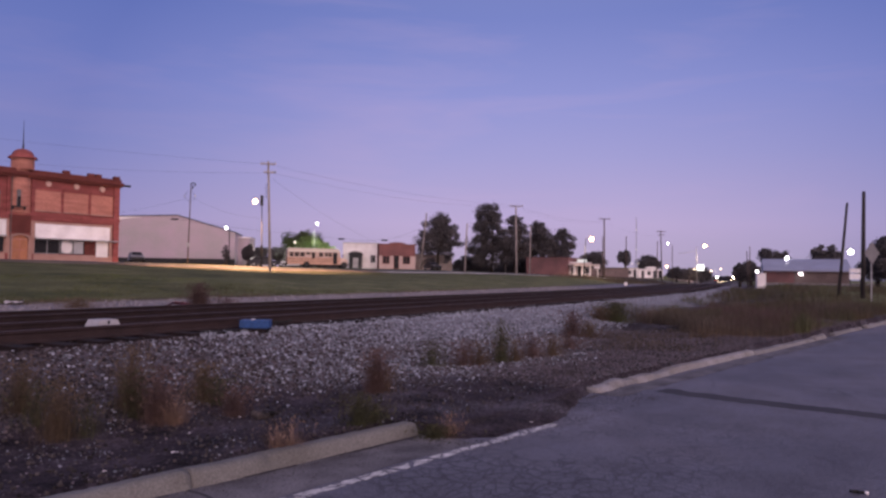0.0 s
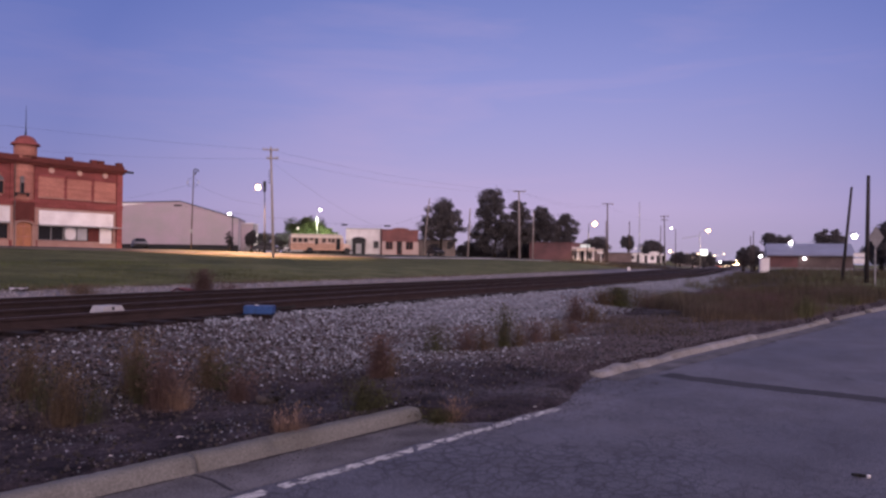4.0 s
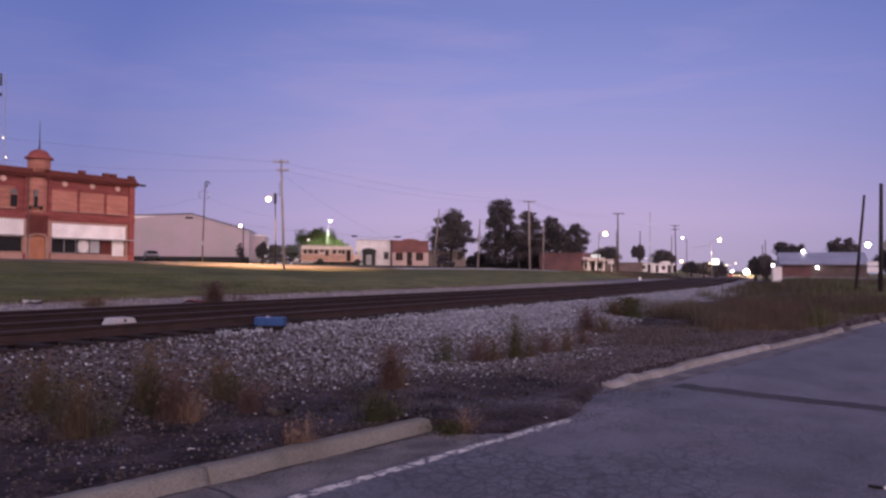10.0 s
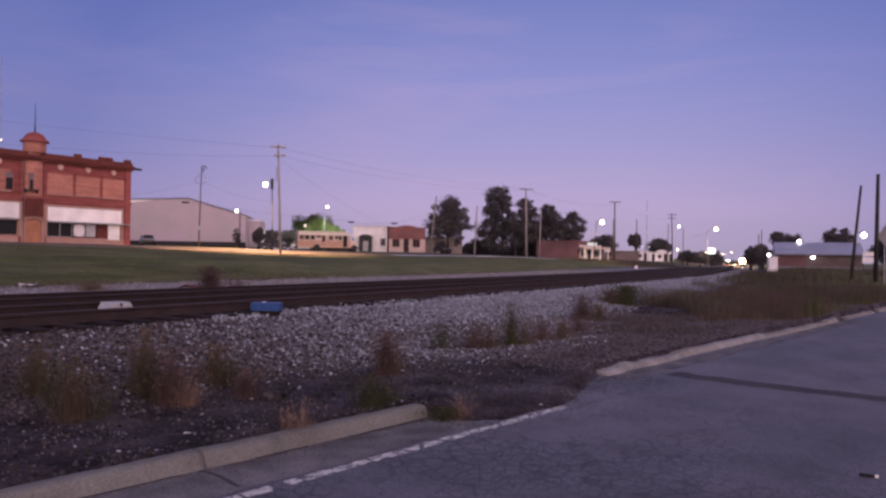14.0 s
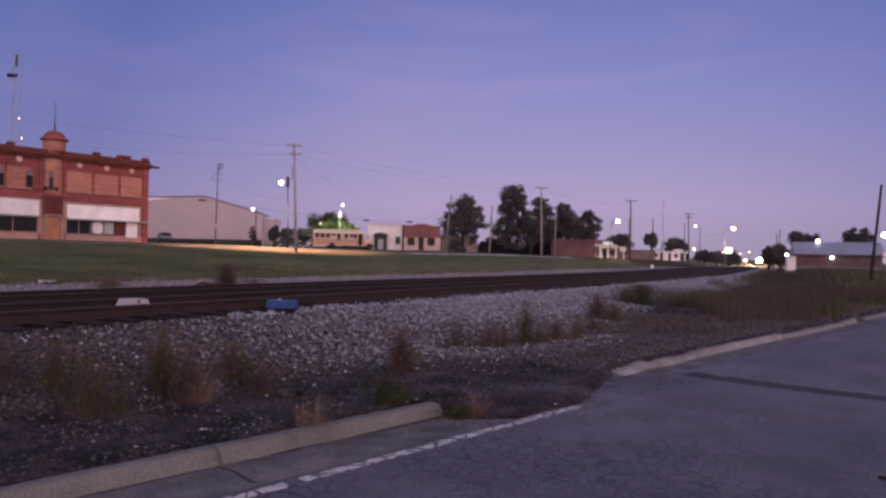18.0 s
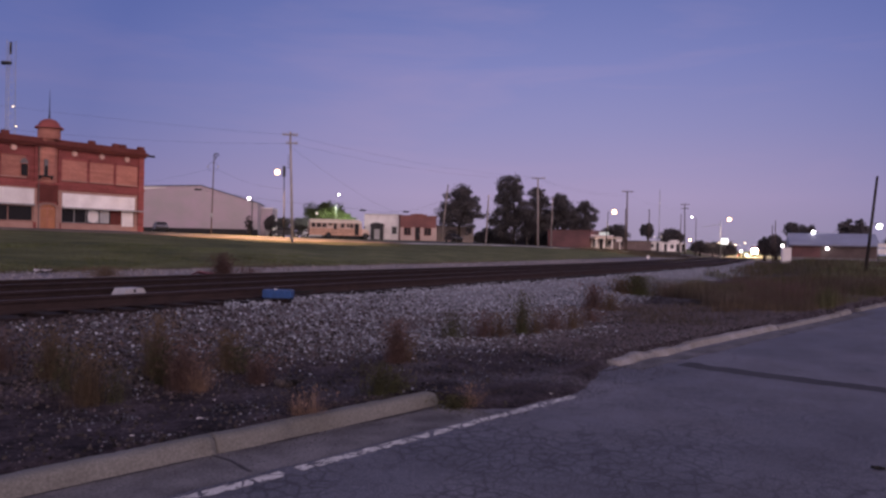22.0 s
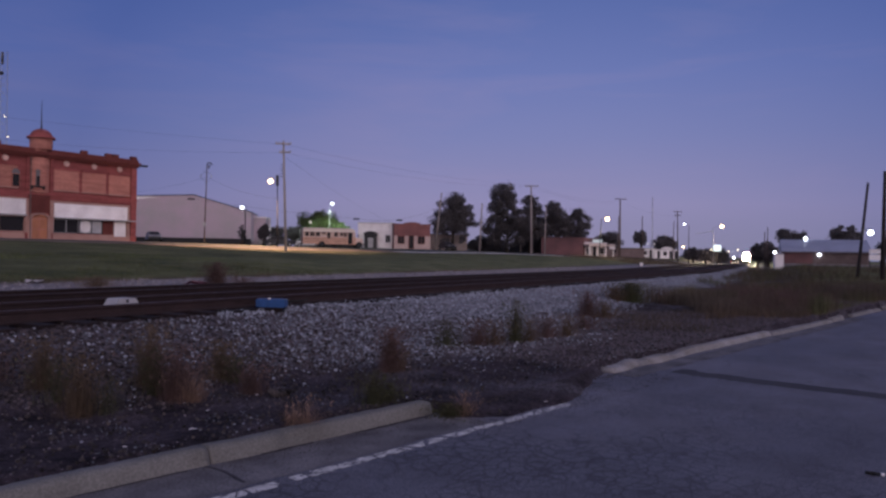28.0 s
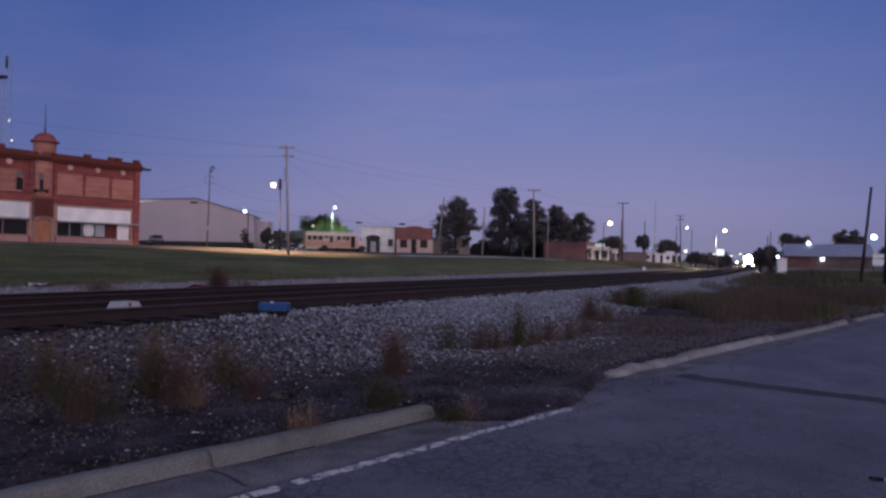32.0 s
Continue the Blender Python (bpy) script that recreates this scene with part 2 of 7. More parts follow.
M = {
    "asphalt": asphalt_material(),
    "tar": mat("tar", (0.062, 0.055, 0.062), 0.75, var=0.3),
    "gutter": mat("gutter", (0.168, 0.156, 0.168), 0.8, var=0.42, scale=2.2, fine=50, bump=0.4, tint=(0.075, 0.068, 0.074)),
    "line_paint": mat("line_paint", (0.64, 0.62, 0.62), 0.85, var=0.35, scale=9, fine=60, tint=(0.44, 0.425, 0.43)),
    "concrete": mat("concrete", (0.212, 0.205, 0.200), 0.9, var=0.3, scale=1.6, fine=60, bump=0.35, tint=(0.140, 0.132, 0.124)),
    "concrete_pale": mat("concrete_pale", (0.275, 0.262, 0.278), 0.9, var=0.3, scale=2.5, fine=40, bump=0.6, tint=(0.19, 0.175, 0.17)),
    "stone_stained": mat("stone_stained", (0.064, 0.051, 0.058), 0.9, var=0.3, scale=6, fine=60, island=0.85, tint=(0.055, 0.044, 0.047)),
    "stone": mat("stone", (0.335, 0.355, 0.425), 0.9, var=0.35, scale=6, fine=60, island=0.6, tint=(0.22, 0.23, 0.275)),
    "stone_dim": mat("stone_dim", (0.20, 0.208, 0.255), 0.9, var=0.35, scale=6, fine=60, island=0.7),
    "stone_earthy": mat("stone_earthy", (0.138, 0.118, 0.142), 0.9, var=0.35, scale=6, fine=60, island=0.6, tint=(0.095, 0.078, 0.086)),
    "stone_pale": mat("stone_pale", (0.36, 0.325, 0.335), 0.9, var=0.3, scale=6, fine=60, island=0.6, tint=(0.26, 0.24, 0.25)),
    "cinder": mat("cinder", (0.06, 0.05, 0.05), 0.95, var=0.4, scale=6, fine=60, island=0.85),
    "tie_wood": mat("tie_wood", (0.022, 0.014, 0.016), 0.9, var=0.4, scale=3, fine=30, stretch=(1, 6, 1), vary=0.35),
    "rail": mat("rail", (0.040, 0.025, 0.026), 0.8, 0.1, var=0.3, scale=5, fine=60),
    "rail_head": mat("rail_head", (0.085, 0.066, 0.07), 0.5, 0.6, var=0.2, scale=3, bump=0.03),
    "brick_red": mat("brick_red", (0.355, 0.105, 0.100), 0.9, var=0.3, scale=0.8, fine=9, tint=(0.235, 0.066, 0.064), stretch=(0.6, 0.6, 2.2)),
    "brick_dull": mat("brick_dull", (0.27, 0.115, 0.11), 0.9, var=0.3, scale=0.6, fine=10, tint=(0.19, 0.088, 0.086)),
    "brick_grey": mat("brick_grey", (0.20, 0.15, 0.145), 0.9, var=0.25, scale=0.8, fine=12),
    "brick_pale": mat("brick_pale", (0.50, 0.222, 0.172), 0.9, var=0.28, scale=0.9, fine=9, tint=(0.36, 0.150, 0.120), stretch=(0.5, 0.5, 2.6)),
    "brick_dark": mat("brick_dark", (0.16, 0.046, 0.040), 0.9, var=0.25, scale=0.8, fine=12),
    "stone_buff": mat("stone_buff", (0.43, 0.262, 0.222), 0.9, var=0.2, scale=0.8, fine=14, tint=(0.37, 0.21, 0.175)),
    "white_paint": mat("white_paint", (0.90, 0.86, 0.86), 0.7, var=0.1, scale=0.8, fine=12, bump=0.05, tint=(0.74, 0.69, 0.69)),
    "grey_metal": mat("grey_metal", (0.52, 0.415, 0.485), 0.55, 0.0, vary=0.0, var=0.1, scale=0.35, fine=6, bump=0.05, tint=(0.45, 0.40, 0.42)),
    "blue_roof": mat("blue_roof", (0.36, 0.37, 0.48), 0.5, 0.1, var=0.15, scale=0.5, fine=8, bump=0.05),
    "dark_metal": mat("dark_metal", (0.05, 0.05, 0.055), 0.5, 0.6, var=0.2),
    "pale_metal": mat("pale_metal", (0.45, 0.44, 0.45), 0.5, 0.4, var=0.15),
    "glass_dark": glass("glass_dark", (0.02, 0.018, 0.022), 0.3),
    "wood_pole": mat("wood_pole", (0.14, 0.105, 0.09), 0.9, var=0.35, scale=2, fine=25, stretch=(3, 3, 0.4), vary=0.2),
    "wood_dark": mat("wood_dark", (0.055, 0.046, 0.048), 0.9, var=0.35, scale=2, fine=25, stretch=(3, 3, 0.4)),
    "wood_pale": mat("wood_pale", (0.36, 0.31, 0.29), 0.9, var=0.3, scale=2, fine=25, stretch=(3, 3, 0.4), vary=0.2),
    "bark": mat("bark", (0.07, 0.055, 0.045), 0.95, var=0.4, scale=3, fine=20, stretch=(2, 2, 0.5), bump=0.5),
    "leaf": mat("leaf", (0.155, 0.140, 0.147), 0.75, var=0.25, scale=0.4, fine=6, bump=0, island=0.28, tint=(0.105, 0.095, 0.103), through_light=0.3),
    "leaf_bright": mat("leaf_bright", (0.115, 0.145, 0.05), 0.75, var=0.3, scale=0.5, fine=6, bump=0, island=0.45, tint=(0.075, 0.085, 0.04), through_light=0.3),
    "grass_dull": mat("grass_dull", (0.165, 0.128, 0.098), 0.9, var=0.3, scale=0.6, fine=20, bump=0, island=0.5, tint=(0.07, 0.062, 0.045), through_light=0.4),
    "grass_dry": mat("grass_dry", (0.168, 0.120, 0.084), 0.9, var=0.3, scale=2, fine=20, bump=0, island=0.45, tint=(0.135, 0.098, 0.062), through_light=0.4),
    "grass_red": mat("grass_red", (0.172, 0.110, 0.099), 0.9, var=0.3, scale=2, fine=20, bump=0, island=0.4, through_light=0.4),
    "grass_straw": mat("grass_straw", (0.37, 0.245, 0.180), 0.9, var=0.3, scale=2, fine=20, bump=0, island=0.4, through_light=0.4),
    "grass_green": mat("grass_green", (0.115, 0.13, 0.062), 0.9, var=0.3, scale=0.5, fine=20, bump=0, island=0.5, tint=(0.07, 0.055, 0.035), through_light=0.4),
    "grass_rank": mat("grass_rank", (0.10, 0.112, 0.05), 0.9, var=0.4, scale=0.6, fine=20, bump=0, island=0.6, tint=(0.12, 0.085, 0.06), through_light=0.4),
    "lawn": mat("lawn", (0.090, 0.112, 0.044), 0.9, var=0.3, scale=0.15, fine=20, bump=0, island=0.45, tint=(0.06, 0.064, 0.03)),
    "bus_yellow": mat("bus_yellow", (0.55, 0.33, 0.24), 0.45, var=0.12, bump=0.02),
    "bus_white": mat("bus_white", (0.72, 0.66, 0.58), 0.4, var=0.08, bump=0.02),
    "tyre": mat("tyre", (0.02, 0.02, 0.02), 0.85, var=0.3),
    "car_silver": mat("car_silver", (0.34, 0.32, 0.33), 0.35, 0.2, var=0.05, bump=0),
    "car_white": mat("car_white", (0.7, 0.7, 0.7), 0.3, 0.0, var=0.05, bump=0),
    "car_dark": mat("car_dark", (0.04, 0.04, 0.05), 0.3, 0.2, var=0.05, bump=0),
    "blue_paint": mat("blue_paint", (0.028, 0.085, 0.26), 0.5, var=0.2, scale=6, bump=0.05),
    "red_paint": mat("red_paint", (0.34, 0.075, 0.08), 0.6, var=0.2, bump=0.05),
    "wire": mat("wire", (0.04, 0.04, 0.045), 0.6, var=0.1, bump=0),
    "sodium": glow("sodium", (1.0, 0.60, 0.30), 18),
    "lamp_white": glow("lamp_white", (1.0, 0.92, 0.96), 14),
    "lamp_dim": glow("lamp_dim", (1.0, 0.80, 0.72), 1.3),
    "lamp_small": glow("lamp_small", (1.0, 0.72, 0.46), 7),
    "head_lamp": glow("head_lamp", (1.0, 0.68, 0.38), 24000),
    "ditch_lamp": glow("ditch_lamp", (1.0, 0.70, 0.40), 60),
    # no lamp of its own: the glare round the headlamp as emission
    "head_halo": glow("head_halo", (1.0, 0.66, 0.36), 2.2),
    "red_lamp": glow("red_lamp", (1.0, 0.15, 0.1), 6),
    "sign_dim": glow("sign_dim", (1.0, 0.95, 0.95), 0.75),
    "sign_lit": glow("sign_lit", (1.0, 0.97, 0.95), 2.2),
    "grey_wall": mat("grey_wall", (0.20, 0.18, 0.19), 0.7, var=0.15, scale=0.6, fine=8),
    "loco_paint": mat("loco_paint", (0.06, 0.05, 0.05), 0.5, 0.1, var=0.2),
}


# ---------------------------------------------------------------- builders
def box(bm, x0, x1, y0, y1, z0, z1, bevel=0.0):
    made = bmesh.ops.create_cube(bm, size=1.0, matrix=Matrix.LocRotScale(((x0 + x1) / 2, (y0 + y1) / 2, (z0 + z1) / 2), None, (abs(x1 - x0), abs(y1 - y0), abs(z1 - z0))))
    if bevel > 0:
        edges = list({e for v in made["verts"] for e in v.link_edges})
        bmesh.ops.bevel(bm, geom=edges, offset=bevel, segments=2, affect="EDGES", profile=0.7)


def tube(bm, a, b, r0, r1=None, sides=10):
    a, b = Vector(a), Vector(b)
    d = b - a
    m = Matrix.Translation((a + b) / 2) @ d.to_track_quat("Z", "Y").to_matrix().to_4x4()
    bmesh.ops.create_cone(bm, cap_ends=True, segments=sides, radius1=r0, radius2=r0 if r1 is None else r1, depth=d.length, matrix=m)


def ball(bm, c, r, sz=1.0, seg=12):
    bmesh.ops.create_uvsphere(bm, u_segments=seg, v_segments=max(6, seg // 2 + 1), radius=r, matrix=Matrix.LocRotScale(c, None, (1, 1, sz)))


def prism(bm, outline, y0, y1):
    """An outline in the x-z plane drawn out along y."""
    f0 = [bm.verts.new((x, y0, z)) for x, z in outline]
    f1 = [bm.verts.new((x, y1, z)) for x, z in outline]
    bm.faces.new(f0)
    bm.faces.new(list(reversed(f1)))
    n = len(outline)
    for i in range(n):
        bm.faces.new((f0[(i + 1) % n], f0[i], f1[i], f1[(i + 1) % n]))
    bmesh.ops.recalc_face_normals(bm, faces=bm.faces[:])


def mesh_of(name, bm, material):
    me = bpy.data.meshes.new(name)
    bm.to_mesh(me)
    bm.free()
    me.materials.append(M[material] if isinstance(material, str) else material)
    return me


def part(name, bm, material, parent=None, label="", smooth=False):
    me = mesh_of(name, bm, material)
    if smooth:
        me.polygons.foreach_set("use_smooth", [True] * len(me.polygons))
    ob = new(name, me)
    if parent:
        ob.parent = parent
    if label:
        tagged(ob, label)
    return ob


def bpart(name, material, parent, *boxes, bevel=0.0, label=""):
    bm = bmesh.new()
    for b in boxes:
        box(bm, *b, bevel=bevel)
    return part(name, bm, material, parent, label)


def tpart(name, material, parent, *tubes, sides=10, label=""):
    bm = bmesh.new()
    for t in tubes:
        tube(bm, *t, sides=sides)
    return part(name, bm, material, parent, label, smooth=sides > 8)


def thing(name, label, category, m, group="", kind=""):
    ob = new(name)
    ob.empty_display_size = 0.2
    ob.matrix_basis = m
    return tagged(ob, label, category, group, kind)


def soup(name, verts, faces, material):
    """One mesh from arrays."""
    me = bpy.data.meshes.new(name)
    me.from_pydata(verts, [], faces)
    me.materials.append(M[material] if isinstance(material, str) else material)
    me.update()
    return me


# ---------------------------------------------------------------- the plan: railway line and ground
TRACK_FROM = Vector((-6.48, 9.38))


def heading(s):
    h = 30.8 - 7.6 * min(max((s - 20) / 40, 0), 1) - 1.1 * min(max((s - 90) / 120, 0), 1)
    return radians(h)


def rail_height(s):
    return float(np.interp(s, (-100, 90, 212, 570, 3000), (0.60, 0.60, -0.63, -1.8, -5.0)))


STEP = 1.0
LINE = []
_p = TRACK_FROM - 160 * Vector((math.sin(heading(0)), math.cos(heading(0))))
for _i in range(1161):
    _s = -160 + _i * STEP
    LINE.append((_s, _p.x, _p.y, heading(_s)))
    _p = _p + STEP * Vector((math.sin(heading(_s)), math.cos(heading(_s))))
LINE = np.array(LINE)


def line_at(s, q=0.0):
    """The plan position s metres along the near track and q metres beyond it, with its heading."""
    x, y, h = (float(np.interp(s, LINE[:, 0], LINE[:, i])) for i in (1, 2, 3))
    return x - math.cos(h) * q, y + math.sin(h) * q, h


def along(x, y):
    """s and q of plan positions (arrays)."""
    x, y = np.atleast_1d(np.asarray(x, float)), np.atleast_1d(np.asarray(y, float))
    s, q = np.empty_like(x), np.empty_like(x)
    coarse = LINE[::4]
    for i in range(0, len(x), 4000):
        dx, dy = x[i:i + 4000, None] - coarse[None, :, 1], y[i:i + 4000, None] - coarse[None, :, 2]
        k = np.argmin(dx * dx + dy * dy, axis=1)
        r = np.arange(len(k))
        h = coarse[k, 3]
        ex, ey = dx[r, k], dy[r, k]
        s[i:i + 4000] = coarse[k, 0] + ex * np.sin(h) + ey * np.cos(h)
        q[i:i + 4000] = -ex * np.cos(h) + ey * np.sin(h)
    return s, q


ROAD_U, ROAD_N = np.array((0.656, 0.755)), np.array((-0.755, 0.656))
KERB = 4.85


# the foot of the ballast: metres along the track, metres beside it
TOE = ((-6, -1.4, -0.4, 0.5, 1.8, 3.5, 7, 11, 14, 24), (-3.6, -3.9, -4.5, -4.2, -4.4, -5.4, -6.2, -5.0, -4.4, -3.6))


def ground_height(x, y):
    x, y = np.atleast_1d(np.asarray(x, float)), np.atleast_1d(np.asarray(y, float))
    s, q = along(x, y)
    r = x * ROAD_N[0] + y * ROAD_N[1]
    base = np.interp(s, (-100, 90, 212, 570, 3000), (0.0, 0.0, -1.23, -2.4, -5.6))
    fade = 1 - np.clip((s - 60) / 25, 0, 1)
    far = np.interp(q, (-1000, -30, -6, -4.2, -1.75, -1.3, 6.4, 8.0, 11.6, 53, 110), (0.55, 0.5, 0.10, 0.14, 0.50, 0.55, 0.55, 0.46, 0.50, 2.25, 2.25))
    far = far + np.interp(q, (53, 100), (0, 0.9)) * fade
    # the lawn swells towards the street and the shops, which stand on level ground above the falling line
    swell = np.interp(q, (11.6, 18, 24, 30, 45, 53), (0.0, 0.42, 0.42, 0.45, 0.2, 0.0)) * np.clip((s - 50) / 35, 0, 1)
    far = far + swell
    base = base * (1 - np.clip((q - 9) / 9, 0, 1))
    near = 0.10 + np.clip((s - 10) * 0.008, 0, 0.5) + np.clip((r - KERB) * 0.012, 0, 0.5)
    z = np.where(q < -4.2, np.minimum(near, 0.7) * np.clip((-q - 1.5) / 6, 0.35, 1) + 0.04, far)
    blend = np.clip((q + 5.2) / 1.4, 0, 1)
    z = np.where((q > -5.2) & (q < -3.8), (1 - blend) * (near * 0.6 + 0.04) + blend * np.interp(q, (-6, -4.2, -1.75), (0.1, 0.16, 0.5)), z)
    z = z + base
    # sinks below the road
    tt = x * ROAD_U[0] + y * ROAD_U[1]
    gap = np.clip((tt - 5.26) / 0.25, 0, 1) * np.clip((8.85 - tt) / 2.1, 0, 1)
    silt = gap * np.clip((7.6 - r) / 2.0, 0, 1)
    z = z * (1 - silt) + silt * (0.035 + 0.045 * np.maximum(r - 4.2, 0))
    edge = np.clip((r - (4.95 - 0.93 * gap)) / (0.12 + 0.12 * gap), 0, 1)
    road = (r < 5.2) & (r > -9)
    z = np.where(road, -0.10 + edge * (np.maximum(z, 0.02) + 0.10), z)
    return z


def relief(x, y):
    """The small lumps of the bare ground near the road, on top of its general height."""
    x, y = np.atleast_1d(np.asarray(x, float)), np.atleast_1d(np.asarray(y, float))
    near = np.exp(-((x / 40) ** 2 + ((y - 15) / 40) ** 2))
    wob = np.array([noise.noise((a * 0.9, b * 0.9, 0)) * 0.65 + noise.noise((a * 2.2, b * 2.2, 7)) * 0.35 if k > 0.02 else 0.0 for a, b, k in zip(x, y, near)])
    s, q = along(x, y)
    r = x * ROAD_N[0] + y * ROAD_N[1]
    flat = np.where((q > -1.5) & (q < 6.6), 0.15, 1.0)
    return wob, wob * 0.06 * flat * np.clip(np.abs(r - 5.0) / 1.2, 0.25, 1)


def gz(x, y):
    return float(ground_height(x, y)[0])


def spread(lo, hi, step, reach, grow=1.18):
    """Grid lines: even between lo and hi, then ever wider out to the reach."""
    mid = list(np.arange(lo, hi + 1e-6, step))
    d, p, up = step, hi, []
    while p < reach:
        d = min(d * grow, 60)
        p += d
        up.append(p)
    d, p, down = step, lo, []
    while p > -reach:
        d = min(d * grow, 60)
        p -= d
        down.append(p)
    return np.array(down[::-1] + mid + up)


def zone_material():
    """The ground: dirt, ballast dust, pale gravel and mown grass, blended by the plan's masks."""
    m = bpy.data.materials.new("ground")
    m.use_nodes = True
    nodes, links = m.node_tree.nodes, m.node_tree.links
    b = nodes["Principled BSDF"]
    b.inputs["Roughness"].default_value = 0.95
    b.inputs["Specular IOR Level"].default_value = 0.15
    geo = nodes.new("ShaderNodeTexCoord")
    zone = nodes.new("ShaderNodeAttribute")
    zone.attribute_name = "zone"
    sep = nodes.new("ShaderNodeSeparateColor")
    links.new(zone.outputs["Color"], sep.inputs[0])

    def tex(scale, lo, hi, c0, c1):
        n = nodes.new("ShaderNodeTexNoise")
        n.inputs["Scale"].default_value, n.inputs["Detail"].default_value, n.inputs["Roughness"].default_value = scale, 6, 0.6
        links.new(geo.outputs["Object"], n.inputs["Vector"])
        r = ramp_node(nodes, ((lo, c0), (hi, c1)))
        links.new(n.outputs["Fac"], r.inputs[0])
        return r.outputs[0], n

    def mixed(f, a, c, kind="MIX"):
        x = nodes.new("ShaderNodeMixRGB")
        x.blend_type = kind
        if isinstance(f, float):
            x.inputs[0].default_value = f
        else:
            links.new(f, x.inputs[0])
        links.new(a, x.inputs[1])
        links.new(c, x.inputs[2])
        return x.outputs[0]

    dirt, _ = tex(2.3, 0.36, 0.66, (0.013, 0.010, 0.014), (0.064, 0.052, 0.064))
    gravel, _ = tex(5.0, 0.3, 0.7, (0.115, 0.115, 0.138), (0.225, 0.222, 0.262))
    lawn, _ = tex(0.28, 0.38, 0.62, (0.040, 0.050, 0.020), (0.118, 0.120, 0.052))
    cinder, _ = tex(3.0, 0.3, 0.7, (0.024, 0.018, 0.020), (0.045, 0.033, 0.035))
    fine, nf = tex(22.0, 0.32, 0.68, (0.35, 0.34, 0.34), (1.6, 1.55, 1.55))
    # paler lawn tone: haze brightness put into the colour where the dry mask is high
    lawn_lift, _ = tex(0.5, 0.35, 0.65, (0.088, 0.108, 0.046), (0.215, 0.21, 0.105))
    dry = nodes.new("ShaderNodeAttribute")
    dry.attribute_name = "dry"
    lawn = mixed(dry.outputs["Fac"], lawn, lawn_lift)
    c = mixed(sep.outputs["Red"], dirt, gravel)
    c = mixed(sep.outputs["Green"], c, lawn)
    c = mixed(sep.outputs["Blue"], c, cinder)
    c = mixed(1.0, c, fine, "MULTIPLY")
    links.new(c, b.inputs["Base Color"])
    bp = nodes.new("ShaderNodeBump")
    bp.inputs["Strength"].default_value, bp.inputs["Distance"].default_value = 0.7, 0.04
    links.new(nf.outputs["Fac"], bp.inputs["Height"])
    links.new(bp.outputs[0], b.inputs["Normal"])
    return m


def build_ground():
    S, Q = spread(-14, 46, 0.22, 2600), spread(-16, 14, 0.16, 2400)
    h = heading(0)
    u, n = np.array((math.sin(h), math.cos(h))), np.array((-math.cos(h), math.sin(h)))
    sg, qg = np.meshgrid(S, Q, indexing="ij")
    x = (TRACK_FROM.x + u[0] * sg + n[0] * qg).ravel()
    y = (TRACK_FROM.y + u[1] * sg + n[1] * qg).ravel()
    z = ground_height(x, y)
    wob, lumps = relief(x, y)
    s, q = along(x, y)
    z = z + lumps
    ns, nq = len(S), len(Q)
    idx = np.arange(ns * nq).reshape(ns, nq)
    faces = np.stack((idx[:-1, :-1], idx[1:, :-1], idx[1:, 1:], idx[:-1, 1:]), -1).reshape(-1, 4)
    me = soup("ground", np.stack((x, y, z), -1).tolist(), faces[:, ::-1].tolist(), zone_material())
    w2 = wob * 1.2
    toe = np.interp(s, *TOE)
    gravel = np.clip((q - toe + w2) / 1.2, 0, 1) * np.clip((12.3 + 0.5 * w2 - q) / 0.8, 0, 1)
    gravel = np.maximum(gravel, 0.35 * np.clip((w2 - 0.1) * 3, 0, 1) * (q < -4))
    lawn = np.clip((q - 11.6 + w2) / 1.0, 0, 1)
    lawn = np.maximum(lawn, np.clip((-q - 6) / 3, 0, 1) * np.clip((s - 26 + 3 * w2) / 8, 0, 1))
    cinder = np.clip((q + 1.5) / 0.3, 0, 1) * np.clip((6.2 + 0.3 * w2 - q) / 0.5, 0, 1)
    gravel = gravel * np.clip(0.2 + (s + 1.5) / 8, 0.2, 1)
    layer = me.color_attributes.new("zone", "FLOAT_COLOR", "POINT")
    layer.data.foreach_set("color", np.stack((gravel, lawn, cinder, np.ones_like(x)), -1).astype(np.float32).ravel())
    # not dryness: lawn lightened along the track, standing in for haze and vignetting
    layer = me.attributes.new("dry", "FLOAT", "POINT")
    lawn_lift = np.clip((s - 6) / 26, 0, 0.75) * np.clip(0.75 + w2, 0.2, 1) * np.clip((30 - q) / 8, 0.35, 1)
    layer.data.foreach_set("value", lawn_lift.astype(np.float32))
    me.polygons.foreach_set("use_smooth", [True] * len(me.polygons))
    tagged(new("ground", me), "dark cinder dirt, grey ballast and mown grass rising to a street", "ground", kind="structure")


build_ground()


ROAD_TURN = math.degrees(math.atan2(ROAD_U[1], ROAD_U[0]))


